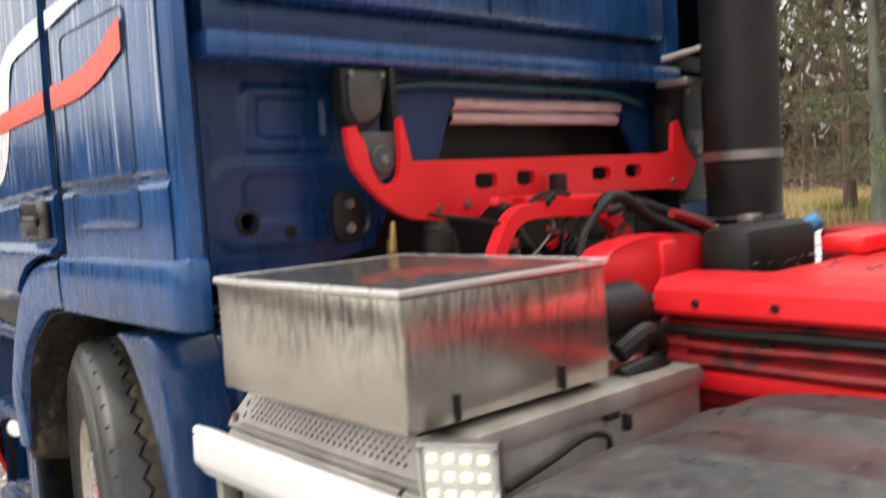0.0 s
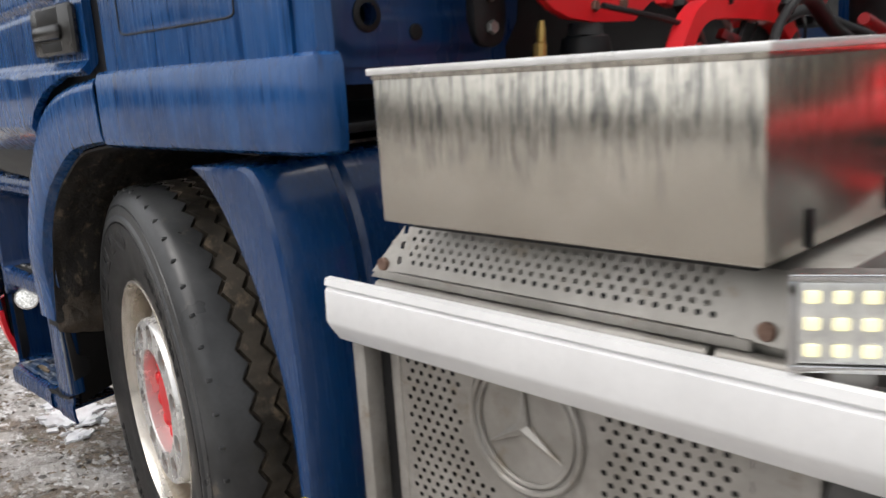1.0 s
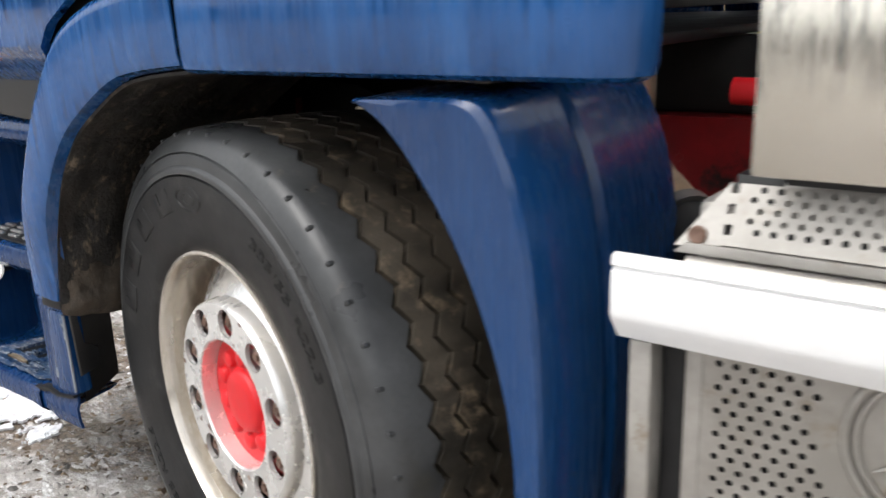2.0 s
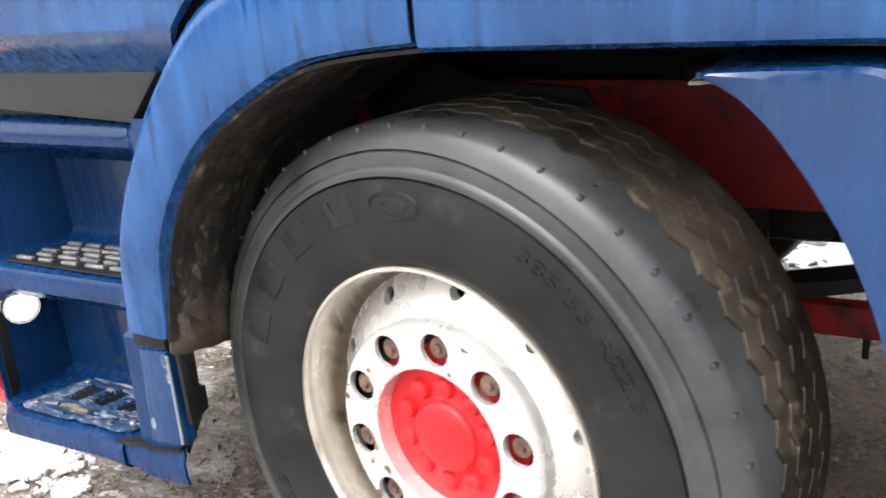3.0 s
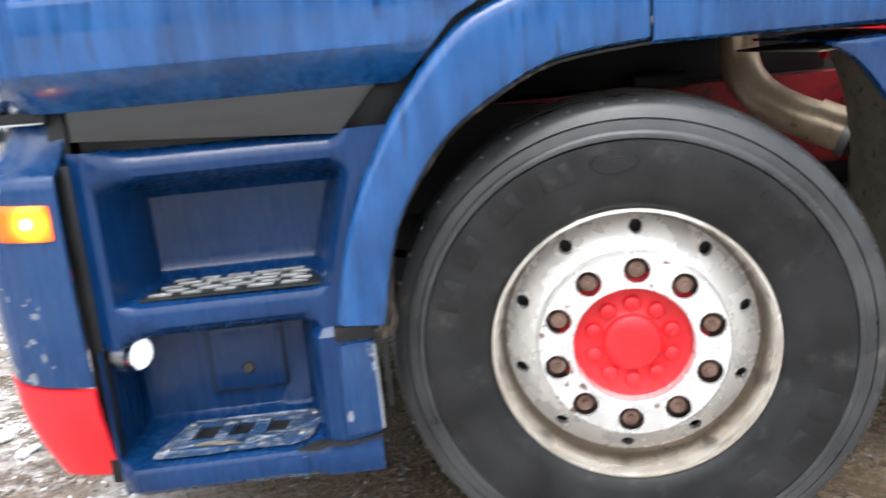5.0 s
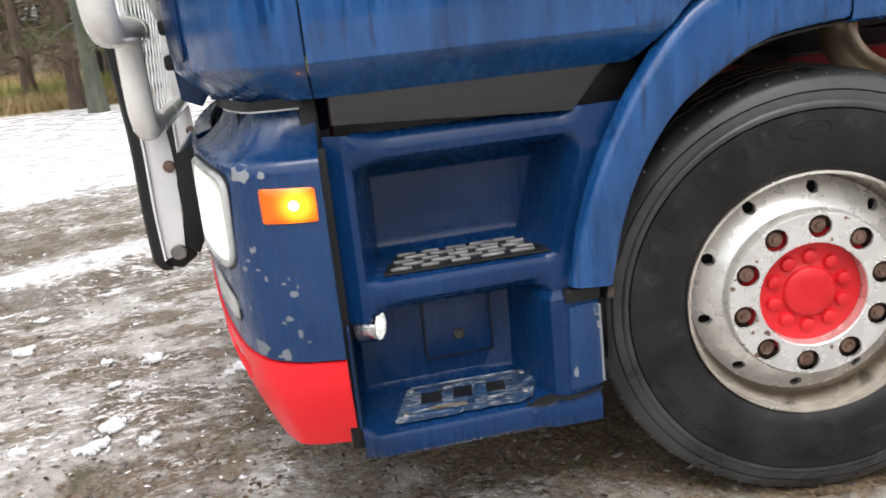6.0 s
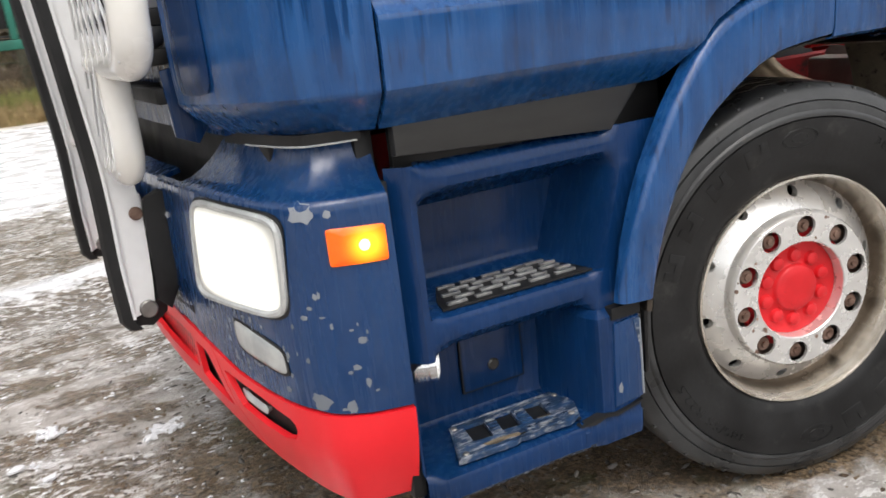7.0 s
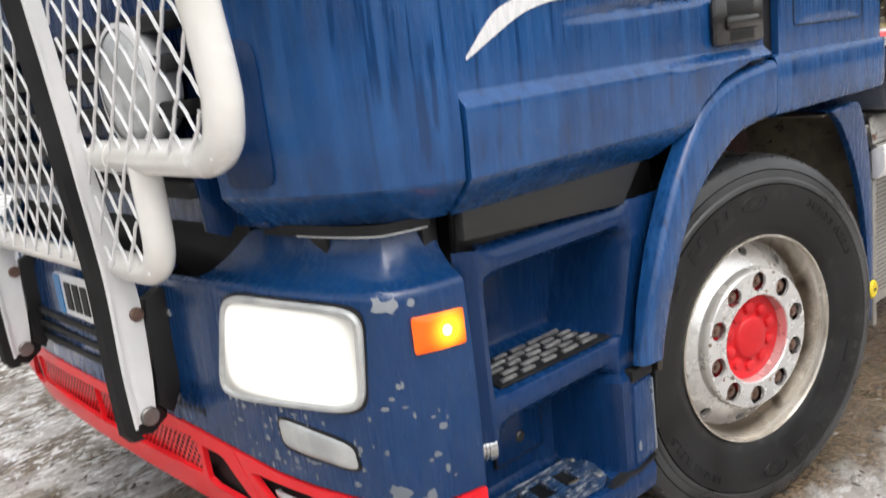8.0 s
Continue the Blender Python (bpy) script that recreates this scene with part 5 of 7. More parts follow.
SPLIT_D, SPLIT_Z = (0, 0.1, 0.2, 0.4, 0.5, 0.62, 0.77, 0.92, 1.4), (0.556, 0.562, 0.574, 0.577, 0.584, 0.604, 0.624, 0.640, 0.645)
LOW_D, LOW_Z = (0, 0.12, 0.47, 0.57, 0.69, 0.815, 0.97, 1.4), (0.342, 0.345, 0.358, 0.372, 0.392, 0.414, 0.430, 0.440)


def z_split(s):
    """Where blue meets red: lower at the side, higher across the front."""
    return float(np.interp(BS - s, SPLIT_D, SPLIT_Z))


def z_low(s):
    return float(np.interp(BS - s, LOW_D, LOW_Z))


def inside(poly, s, z):
    hit = False
    for (a, b), (c, d) in zip(poly, poly[1:] + poly[:1]):
        if (b > z) != (d > z) and s < (c - a) * (z - b) / (d - b) + a:
            hit = not hit
    return hit


def cut_panel(s0, s1, holes, edge=None, keep=1, ns=44):
    """The red skin between its two edges, with openings cut through; edge is a slanted seam to end at."""
    bm = bmesh.new()
    rows = []
    for v in (0, 0.04, 0.12, 0.25, 0.4, 0.55, 0.7, 0.85, 0.96, 1.0):
        rows.append([bm.verts.new((s, 0, z_low(s) + (z_split(s) - 0.002 - z_low(s)) * v)) for s in (s0 + (s1 - s0) * k / ns for k in range(ns + 1))])
    for a, b in zip(rows, rows[1:]):
        for k in range(ns):
            bm.faces.new((a[k], a[k + 1], b[k + 1], b[k]))

    def slice_by(p, q, lo, hi):
        fs_ = [f for f in bm.faces if max(v.co.x for v in f.verts) >= lo and min(v.co.x for v in f.verts) <= hi]
        geom = list({*fs_, *(e for f in fs_ for e in f.edges), *(v for f in fs_ for v in f.verts)})
        bmesh.ops.bisect_plane(bm, geom=geom, dist=1e-5, plane_co=(p[0], 0, p[1]), plane_no=(q[1] - p[1], 0, p[0] - q[0]))

    for poly in holes:
        lo, hi = min(p[0] for p in poly), max(p[0] for p in poly)
        for p, q in zip(poly, poly[1:] + poly[:1]):
            slice_by(p, q, lo, hi)
        gone = []
        for f in bm.faces:
            c = f.calc_center_median()
            if inside(poly, c.x, c.z):
                gone.append(f)
        bmesh.ops.delete(bm, geom=gone, context="FACES")
    if edge:
        (a, b), (c, d) = edge
        slice_by((a, b), (c, d), min(a, c) - 0.1, max(a, c) + 0.1)
        gone = [f for f in bm.faces if ((f.calc_center_median().x - a) * (d - b) - (f.calc_center_median().z - b) * (c - a)) * keep < 0]
        bmesh.ops.delete(bm, geom=gone, context="FACES")
    for v in bm.verts:
        q = bump_plan.at(v.co.x, bump_out(v.co.z, v.co.x) + 0.004)
        v.co = (q.x, q.y, v.co.z)
    shell(bm, 0.014)
    return bm


def sz(pts):
    """Points given by their distance across the front, as places along the skin."""
    out = []
    for y, z in pts:
        i = min(range(len(bump_plan.p)), key=lambda k: abs(bump_plan.p[k].y - y))
        j = i + 1 if bump_plan.p[i].y > y and i + 1 < len(bump_plan.p) else max(i - 1, 0)
        t = (y - bump_plan.p[i].y) / (bump_plan.p[j].y - bump_plan.p[i].y)
        out.append((bump_plan.s[i] + (bump_plan.s[j] - bump_plan.s[i]) * t, z))
    return out


def bump_out(z, s):
    o = -0.006 * ((z - 0.78) / 0.2) ** 2
    if z > 0.978:
        t = min(1.0, (z - 0.978) / 0.107)
        o -= 0.078 * (1 - (1 - t) ** 2.0) * smoothstep(-0.02, 0.22, t)
    if z < 0.5:
        o -= 0.45 * (0.5 - z) ** 1.35
    return o


def bumper_side(flip):
    fl = mirrored if flip else (lambda b: b)
    zs = [0, 0.06, 0.15, 0.3, 0.45, 0.6, 0.75, 0.88, 0.95, 1.0] + [1 + k / 16 for k in range(1, 17)]

    def top(v, s):
        """Up to the rounded edge, then over the shoulder that sweeps in under the cab."""
        if v <= 1:
            return z_split(s) + 0.004 + (0.974 - z_split(s)) * v
        return 0.978 + 0.107 * (v - 1) * (0.12 + 0.88 * smoothstep(BS - 0.70, BS - 0.56, s))

    b = part("bumper_corner", fl(bump_plan.panel(BS - 0.86, BS, zs, lambda z, s: bump_out(z, s), 110, 0.008, ztop=top)), M_BLUE_SHADED, truck, "blue bumper corner with chipped paint", angle=60)
    seam = sz([(0.556, 0.630), (0.405, 0.360)])
    slot_ = sz([(0.494, 0.560), (0.47, 0.563), (0.314, 0.553), (0.195, 0.536), (0.180, 0.527), (0.177, 0.512), (0.19, 0.490), (0.236, 0.475), (0.333, 0.477), (0.43, 0.490)])
    bay = sz([(0.675, 0.585), (0.61, 0.580), (0.590, 0.572), (0.500, 0.474), (0.505, 0.464), (0.53, 0.462), (0.655, 0.480), (0.68, 0.495)])
    intake = sz([(1.249, 0.612), (0.715, 0.598), (0.695, 0.588), (0.692, 0.520), (0.705, 0.505), (1.249, 0.510)])
    r = part("lower_bumper", fl(cut_panel(BS - 0.74, BS, [slot_], seam, -1)), M_RED, truck, "red painted lower bumper corner")
    shifted = [(s - 0.004, z) for s, z in seam]
    fr = part("front_bumper_bar", fl(cut_panel(0.0, BS - 0.40, [bay, intake], shifted, 1, 50)), M_RED, truck, "red front bumper bar round a mesh intake")
    # black backing added to keep the bumper's openings dark
    part("bumper_core", fl(bump_plan.panel(0.0, BS - 0.12, [0.44, 0.50, 0.56, 0.615], lambda z, s: -0.035, 40, 0.004)), M_BLACK, r)
    return b, r


b_near, r_near = bumper_side(False)
b_far, r_far = bumper_side(True)
bm = bmesh.new()
add_perforated(bm, (-1.381, 0.69, 0.495), (0.0, 1, 0), (0, 0, 1), 48, 9, 0.0234, 0.0138, 0.0062)
part("intake_mesh", bm, M_CHASSIS, truck)
vent = bmesh.new()
add_perforated(vent, (-1.3885, 0.63, 0.672), (-0.083, 0.9965, 0), (0, 0, 1), 8, 4, 0.021, 0.019, 0.0072)
part("vent_panel", vent, M_BLUE_IN, truck)
vent = prism([(-1.384, 0.625), (-1.401, 0.815), (-1.397, 0.815), (-1.380, 0.625)], "z", 0.668, 0.752, 0)
part("vent_back", vent, M_BLACK, truck)
blue_front = [bump_plan.at(s, -0.002) for s in np.linspace(0, BS - 0.86, 10)]
rows_ = [[(q.x + dx, q.y, z) for q in blue_front[::-1]] + [(q.x + dx, 2 * MIDY - q.y, z) for q in blue_front[1:]] for z, dx in ((0.634, 0), (0.75, 0), (0.9, 0), (0.985, 0.01), (1.0, 0.06))]
part("front_bumper_panel", sheet(rows_, 0.012), M_BLUE_SHADED, truck)
for z in (0.70, 0.74, 0.78):
    part("front_slot", box(-1.420, -1.38, 0.80, 1.70, z, z + 0.02, 0.004), M_BLACK, truck)


def bs(x, y):
    return bump_plan.s_at(x, y)


# headlight: lens, bright rim, and a black patch painted for the shadow round it
def headlight(flip):
    fl = mirrored if flip else (lambda b: b)
    quad = [(bs(-1.368, 0.475), 0.966), (bs(-1.288, 0.118), 0.962), (bs(-1.296, 0.135), 0.768), (bs(-1.375, 0.54), 0.742)]
    h = part("headlight", fl(bump_plan.patch([(s, z) for s, z in quad], 0.002, 0.012, 7.0)), M_HEAD if flip else M_HEADLENS, truck, "large headlight switched on, glaring white")
    part("rim", fl(bump_plan.rim_tube(quad, 0.002, 0.0085, 7.0)), M_LENS, h)
    wide = [(quad[0][0] - 0.012, quad[0][1] + 0.012), (quad[1][0] + 0.012, quad[1][1] + 0.012), (quad[2][0] + 0.012, quad[2][1] - 0.012), (quad[3][0] - 0.012, quad[3][1] - 0.012)]
    part("seat", fl(bump_plan.patch(wide, 0.0002, 0.001, 7.0)), M_BLACK, h)
    q2 = sz([(0.364, 0.722), (0.170, 0.694), (0.162, 0.638), (0.356, 0.656)])
    f = part("fog_light", fl(bump_plan.patch(q2, 0.002, 0.006, 5.0)), M_LENS, truck, "small clear fog light")
    w2 = [(q2[0][0] - 0.007, q2[0][1] + 0.006), (q2[1][0] + 0.006, q2[1][1] + 0.006), (q2[2][0] + 0.006, q2[2][1] - 0.006), (q2[3][0] - 0.007, q2[3][1] - 0.006)]
    # the same black shadow patch round the fog light
    part("seat", fl(bump_plan.patch(w2, 0.0002, 0.001, 5.0)), M_BLACK, f)
    q4 = sz([(0.445, 0.530), (0.315, 0.520), (0.322, 0.496), (0.432, 0.506)])
    part("day_lamp", fl(bump_plan.patch(q4, -0.020, 0.006, 5.0)), M_LENS, truck, "clear day lamp in a dark slot")
    q5 = [(bs(-1.226, 0.053), 0.940), (bs(-1.121, 0.032), 0.934), (bs(-1.121, 0.032), 0.864), (bs(-1.226, 0.053), 0.868)]
    a = part("indicator", fl(bump_plan.patch(q5, 0.004, 0.006, 16.0)), M_INDICATOR, truck, "amber side indicator, lit")
    bm = bmesh.new()
    q = bump_plan.at((q5[0][0] * 0.4 + q5[1][0] * 0.6), 0.010)
    bmesh.ops.create_uvsphere(bm, u_segments=16, v_segments=10, radius=0.011)
    bmesh.ops.transform(bm, matrix=Matrix.Translation((q.x, q.y, 0.902)) @ Matrix.Diagonal((1, 0.5, 1, 1)), verts=bm.verts)
    part("bulb", fl(bm), M_BULB, a)


headlight(False)
headlight(True)


# chipped paint
def chips():
    rng = random.Random(5)
    spots = [(-1.262, 0.076, 0.972, 0.027, 0.020), (-1.222, 0.052, 0.966, 0.008, 0.008), (-1.275, 0.092, 0.596, 0.024, 0.020), (-1.228, 0.056, 0.582, 0.012, 0.014), (-1.19, 0.044, 0.630, 0.006, 0.010)]
    for _ in range(80):
        s = BS - rng.uniform(0.07, 0.62)
        q = bump_plan.at(s)
        z = rng.uniform(0.60, 0.74) if s < BS - 0.25 else rng.uniform(0.58, 0.86)
        spots.append((q.x, q.y, z, rng.uniform(0.0015, 0.006) * (2 if rng.random() < 0.16 else 1), rng.uniform(0.002, 0.008)))
    for x, y, z, a, b in spots:
        s0, k = bs(x, y), 17
        zc = max(z, z_split(s0) + b + 0.006)
        bm = bmesh.new()
        vs = []
        for i in range(k):
            t = 2 * math.pi * i / k
            r = rng.uniform(0.72, 1.18)
            zv = zc + b * r * math.sin(t)
            q = bump_plan.at(s0 + a * r * math.cos(t), 0.0012 + bump_out(zv, s0))
            vs.append(bm.verts.new((q.x, q.y, zv)))
        q = bump_plan.at(s0, 0.0012 + bump_out(zc, s0))
        mid_ = bm.verts.new((q.x, q.y, zc))
        for i in range(k):
            bm.faces.new((vs[i], vs[(i + 1) % k], mid_))
        shell(bm, 0.0008)
        part("paint_chip", bm, M_CHIP, b_near)


chips()


# ---- behind the cab ----
part("pillar", prism([(0.70, 0.02), (0.800, 0.025), (0.814, 0.048), (0.79, 0.062), (0.66, 0.13), (0.64, 0.10)], "z", 1.262, 2.36, 0.004), M_BLUE, truck)
part("pillar", mirrored(prism([(0.70, 0.02), (0.800, 0.025), (0.814, 0.048), (0.79, 0.062), (0.66, 0.13), (0.64, 0.10)], "z", 1.262, 2.36, 0.004)), M_BLUE, truck)
hole_ = [(0.233 + 0.024 * math.cos(t), 1.355 + 0.024 * math.sin(t)) for t in np.linspace(0, 2 * math.pi, 17)[:-1]]
opening = curve_pts([(0.855, 0, 1.40), (0.86, 0, 1.48), (0.90, 0, 1.59), (0.935, 0, 1.65), (0.99, 0, 1.668), (1.3, 0, 1.672), (1.62, 0, 1.668), (1.69, 0, 1.645), (1.74, 0, 1.58), (1.80, 0, 1.49), (1.81, 0, 1.40)], 4)
wall_out = [(0.12, 1.235), (0.42, 1.228), (0.60, 1.26), (0.66, 1.34), (0.67, 1.40)] + [(q.x, q.z) for q in opening] + [(2.0, 1.38), (2.1, 1.24), (2.38, 1.235), (2.38, 1.79), (0.12, 1.79)]
back = part("back_wall", prism_holes(wall_out, [hole_], "x", 0.66, 0.64), M_BACK, truck, "blue pressed-steel rear wall of the cab")


def pressed_wall():
    """The near part of the back wall: a raised frame above and a raised panel below, with soft edges."""
    def inset(y, z, cy, cz, hy, hz, r):
        qy, qz = abs(y - cy) - hy + r, abs(z - cz) - hz + r
        return math.hypot(max(qy, 0), max(qz, 0)) + min(max(qy, qz), 0) - r
    bm = bmesh.new()
    ys_, zs_ = np.linspace(0.135, 0.615, 73), np.linspace(1.262, 1.705, 69)
    rows = []
    for z in zs_:
        row = []
        for y in ys_:
            lean = 0.06 * (z - 1.60)
            h = 0.013 * smoothstep(0.006, -0.012, inset(y, z, 0.37 + lean, 1.602, 0.135, 0.082, 0.03))
            h -= 0.014 * smoothstep(0.005, -0.010, inset(y, z, 0.375, 1.604, 0.098, 0.050, 0.016))
            h += 0.009 * smoothstep(0.006, -0.014, inset(y, z, 0.375, 1.395, 0.222, 0.110, 0.055))
            h -= 0.006 * smoothstep(0.006, -0.016, inset(y, z, 0.375, 1.41, 0.150, 0.060, 0.04))
            row.append(bm.verts.new((0.6625 + h + 0.0012 * noise.noise((y * 14, z * 14, 5)), y, z)))
        rows.append(row)
    for j in range(len(zs_) - 1):
        for i in range(len(ys_) - 1):
            if math.hypot(ys_[i] + 0.003 - 0.233, zs_[j] + 0.003 - 1.355) > 0.024:
                bm.faces.new((rows[j][i], rows[j][i + 1], rows[j + 1][i + 1], rows[j + 1][i]))
    for v in [v for v in bm.verts if not v.link_faces]:
        bm.verts.remove(v)
    shell(bm, -0.002)
    return bm


part("pressed_panel", pressed_wall(), M_BACK, back)
part("grommet", disc((0.673, 0.233, 1.355), 0.032, "x", 0.006, 28, 0.020), M_BLACK, back)
part("plug", disc((0.674, 0.35, 1.322), 0.016, "x", 0.005), M_BLACK, back)
part("cab_dark_inside", box(0.50, 0.56, 0.2, 2.3, 1.2, 1.9), M_BLACK, truck)
part("ledge", box(0.645, 0.80, 0.10, 2.28, 1.722, 1.782, 0.012), M_BLUE, truck)
part("upper_back_wall", box(0.66, 0.75, 0.12, 2.3, 1.785, 1.86, 0.004), M_BACK, truck)
up_box = part("upper_back_panel", box(0.66, 0.812, 0.165, 1.80, 1.865, 2.35, 0.02), M_BLUE, truck)
part("upper_back_panel", box(0.66, 0.80, 1.82, 2.33, 1.79, 2.35, 0.03), M_BLUE, truck)
part("upper_back_rib", box(0.810, 0.818, 0.95, 0.958, 1.88, 2.34, 0.001), M_BLUE_IN, up_box)
for z_, x_ in ((1.652, 0.652), (1.612, 0.640)):
    rows_ = [[(x_ + 0.018 * math.cos(a) + 0.004 * noise.noise((y * 9, a, z_)), y, z_ + 0.019 * math.sin(a) + 0.004 * noise.noise((y * 7, a, 3))) for y in np.linspace(0.93, 1.72, 26)] for a in np.linspace(-1.5, 1.6, 7)]
    part("insulation", sheet(rows_, 0.003), M_FOIL, truck, "crumpled pinkish insulation foil")
part("hose", tube(curve_pts([(0.70, 0.66, 1.685), (0.70, 0.85, 1.70), (0.705, 1.2, 1.698), (0.70, 1.6, 1.694), (0.69, 1.80, 1.66)], 6), 0.011, 10), M_TEAL, truck)

# red cross member with its slots
member = [(0.424, 1.565), (0.428, 1.517), (0.44, 1.47), (0.468, 1.431), (0.515, 1.385), (0.567, 1.350), (0.62, 1.332), (0.70, 1.324), (0.845, 1.324), (0.875, 1.345), (0.915, 1.366), (1.05, 1.368), (1.45, 1.366), (1.68, 1.362), (1.842, 1.352), (1.885, 1.40), (1.921, 1.452), (1.872, 1.478), (1.835, 1.54), (1.812, 1.592), (1.790, 1.585), (1.775, 1.49), (1.70, 1.480), (1.2, 1.480), (0.72, 1.476), (0.622, 1.475), (0.617, 1.50), (0.608, 1.54), (0.594, 1.592), (0.586, 1.575), (0.586, 1.50), (0.578, 1.45), (0.56, 1.428), (0.53, 1.422), (0.508, 1.436), (0.492, 1.47), (0.474, 1.53), (0.452, 1.568)]
cross = part("cross_member", prism_holes(member, [slot(0.877, 1.421, 0.085, 0.042), slot(1.036, 1.423, 0.075, 0.042), slot(1.38, 1.425, 0.09, 0.042), slot(1.545, 1.427, 0.085, 0.042)], "x", 0.815, 0.835), M_CHASSIS, truck, "bright red slotted cross member")
part("flange", box(0.74, 0.816, 0.62, 1.78, 1.468, 1.480, 0.002), M_CHASSIS, cross)
for y, z in ((0.70, 1.355), (0.80, 1.36), (1.76, 1.385)):
    part("bolt", disc((0.838, y, z), 0.012, "x", 0.006, 6), M_NUT, cross)
for s_ in (0, 1):
    f_ = mirrored if s_ else (lambda b: b)
    st = part("cab_strut", f_(prism([(0.449, 1.715), (0.600, 1.715), (0.584, 1.69), (0.572, 1.606), (0.537, 1.572), (0.52, 1.556), (0.495, 1.558), (0.464, 1.579), (0.453, 1.604)], "x", 0.74, 0.79, 0.006)), M_BLACK, truck, "black and grey cab suspension strut")
    part("strut_plate", f_(prism([(0.468, 1.705), (0.572, 1.705), (0.562, 1.612), (0.53, 1.585), (0.49, 1.580), (0.468, 1.612)], "x", 0.789, 0.797, 0.004)), M_DARKGREY, st)
    part("strut_boss", f_(prism([(0.486, 1.557), (0.591, 1.556), (0.586, 1.477), (0.566, 1.445), (0.535, 1.432), (0.506, 1.443), (0.489, 1.468)], "x", 0.76, 0.812, 0.008)), M_DARKGREY, st)
    part("strap", f_(box(0.74, 0.80, 0.594, 0.612, 1.555, 1.72, 0.004)), M_BLACK, st)
    part("bush", f_(disc((0.814, 0.541, 1.486), 0.036, "x", 0.008)), M_DARKGREY, st)
    part("pivot", f_(disc((0.822, 0.541, 1.486), 0.013, "x", 0.006, 6)), M_STEEL, st)
    for y_ in (0.472, 0.568):
        part("bolt", f_(disc((0.800, y_, 1.698), 0.009, "x", 0.005, 6)), M_STEEL, st)
oval = part("latch_plate", prism(slot(0.468, 1.353, 0.09, 0.135, 24, 3), "x", 0.74, 0.76, 0.004), M_BLACK, truck)
for z in (1.382, 1.322):
    part("bolt", disc((0.765, 0.468, z), 0.014, "x", 0.006, 6), M_STEEL, oval)
part("brass_valve", tube([(0.80, 0.563, 1.25), (0.80, 0.565, 1.285), (0.80, 0.568, 1.288), (0.80, 0.570, 1.312), (0.80, 0.572, 1.33)], [0.014, 0.014, 0.010, 0.010, 0.006], 10), M_BRASS, truck)
cup = part("spring_cup", tube([(0.80, 0.715, 1.14), (0.80, 0.715, 1.24), (0.80, 0.715, 1.295), (0.80, 0.715, 1.30)], [0.062, 0.060, 0.050, 0.040], 20), M_BLACK, truck)
part("cap", tube([(0.80, 0.715, 1.30), (0.80, 0.715, 1.325)], [0.038, 0.034], 20), M_GREY, cup)

# gearbox bridge, arms and hoses
arm = curve_pts([(1.0, 0.70, 1.20), (1.0, 0.73, 1.265), (1.0, 0.79, 1.335), (1.0, 0.88, 1.355), (1.0, 1.1, 1.35), (1.0, 1.2, 1.32), (1.0, 1.27, 1.24)], 5)
arm_in = curve_pts([(1.0, 0.735, 1.20), (1.0, 0.768, 1.255), (1.0, 0.81, 1.300), (1.0, 0.885, 1.314), (1.0, 1.09, 1.306), (1.0, 1.17, 1.282), (1.0, 1.225, 1.235)], 5)
part("gearbox_bridge", sheet([[q + Vector((0.02, 0, 0)) for q in arm], [q + Vector((-0.02, 0, 0)) for q in arm], [q + Vector((-0.02, 0, 0)) for q in arm_in], [q + Vector((0.02, 0, 0)) for q in arm_in], [q + Vector((0.02, 0, 0)) for q in arm]], 0.0), M_CHASSIS, truck)
half_ = [(1.12 + 0.275 * math.cos(t), 1.10 + 0.152 * max(0.0, math.sin(t)) ** 0.45) for t in np.linspace(0.0, math.pi, 22)]
hd = part("gearbox_cover", prism(half_, "x", 1.13, 1.22, 0.012), M_CHASSIS, truck, "red rounded cover plate with a rib")
part("rib", box(1.215, 1.240, 1.10, 1.17, 1.10, 1.235, 0.010), M_CHASSIS, hd)
part("torque_rod", tube([(0.92, 0.88, 1.362), (0.92, 1.28, 1.352)], 0.013, 12), M_CHASSIS, truck)
part("rod_bracket", box(0.86, 0.90, 1.10, 1.14, 1.36, 1.43, 0.006), M_BLACK, truck)
part("air_hose", tube(curve_pts([(1.10, 0.935, 1.20), (1.09, 0.955, 1.24), (1.08, 1.00, 1.285), (1.08, 1.059, 1.331), (1.08, 1.10, 1.352)], 6), 0.011, 10), M_BLACK, truck)
part("air_hose", tube(curve_pts([(1.07, 1.06, 1.325), (1.07, 1.10, 1.352), (1.08, 1.150, 1.352), (1.08, 1.21, 1.325), (1.08, 1.30, 1.278), (1.10, 1.47, 1.215)], 7), 0.018, 12), M_BLACK, truck)
part("air_hose", tube(curve_pts([(1.02, 1.16, 1.31), (1.02, 1.30, 1.33), (1.04, 1.45, 1.29), (1.08, 1.60, 1.25)], 7), 0.014, 12), M_BLACK, truck)
rc_ = random.Random(6)
for k in range(16):
    y_, z_ = rc_.uniform(0.76, 1.45), rc_.uniform(1.20, 1.36)
    m_ = pose(rc_.uniform(0.90, 1.02), y_, z_ - 0.10 * max(0, y_ - 1.2), rc_.uniform(-40, 40), 0, rc_.uniform(-30, 30))
    part("fitting", box(-0.012, 0.012, -rc_.uniform(0.012, 0.045), rc_.uniform(0.012, 0.045), -0.010, 0.012, 0.003, m_), (M_BLACK, M_GRIME_SHADE, M_CHASSIS, M_BLACK)[k % 4], truck)
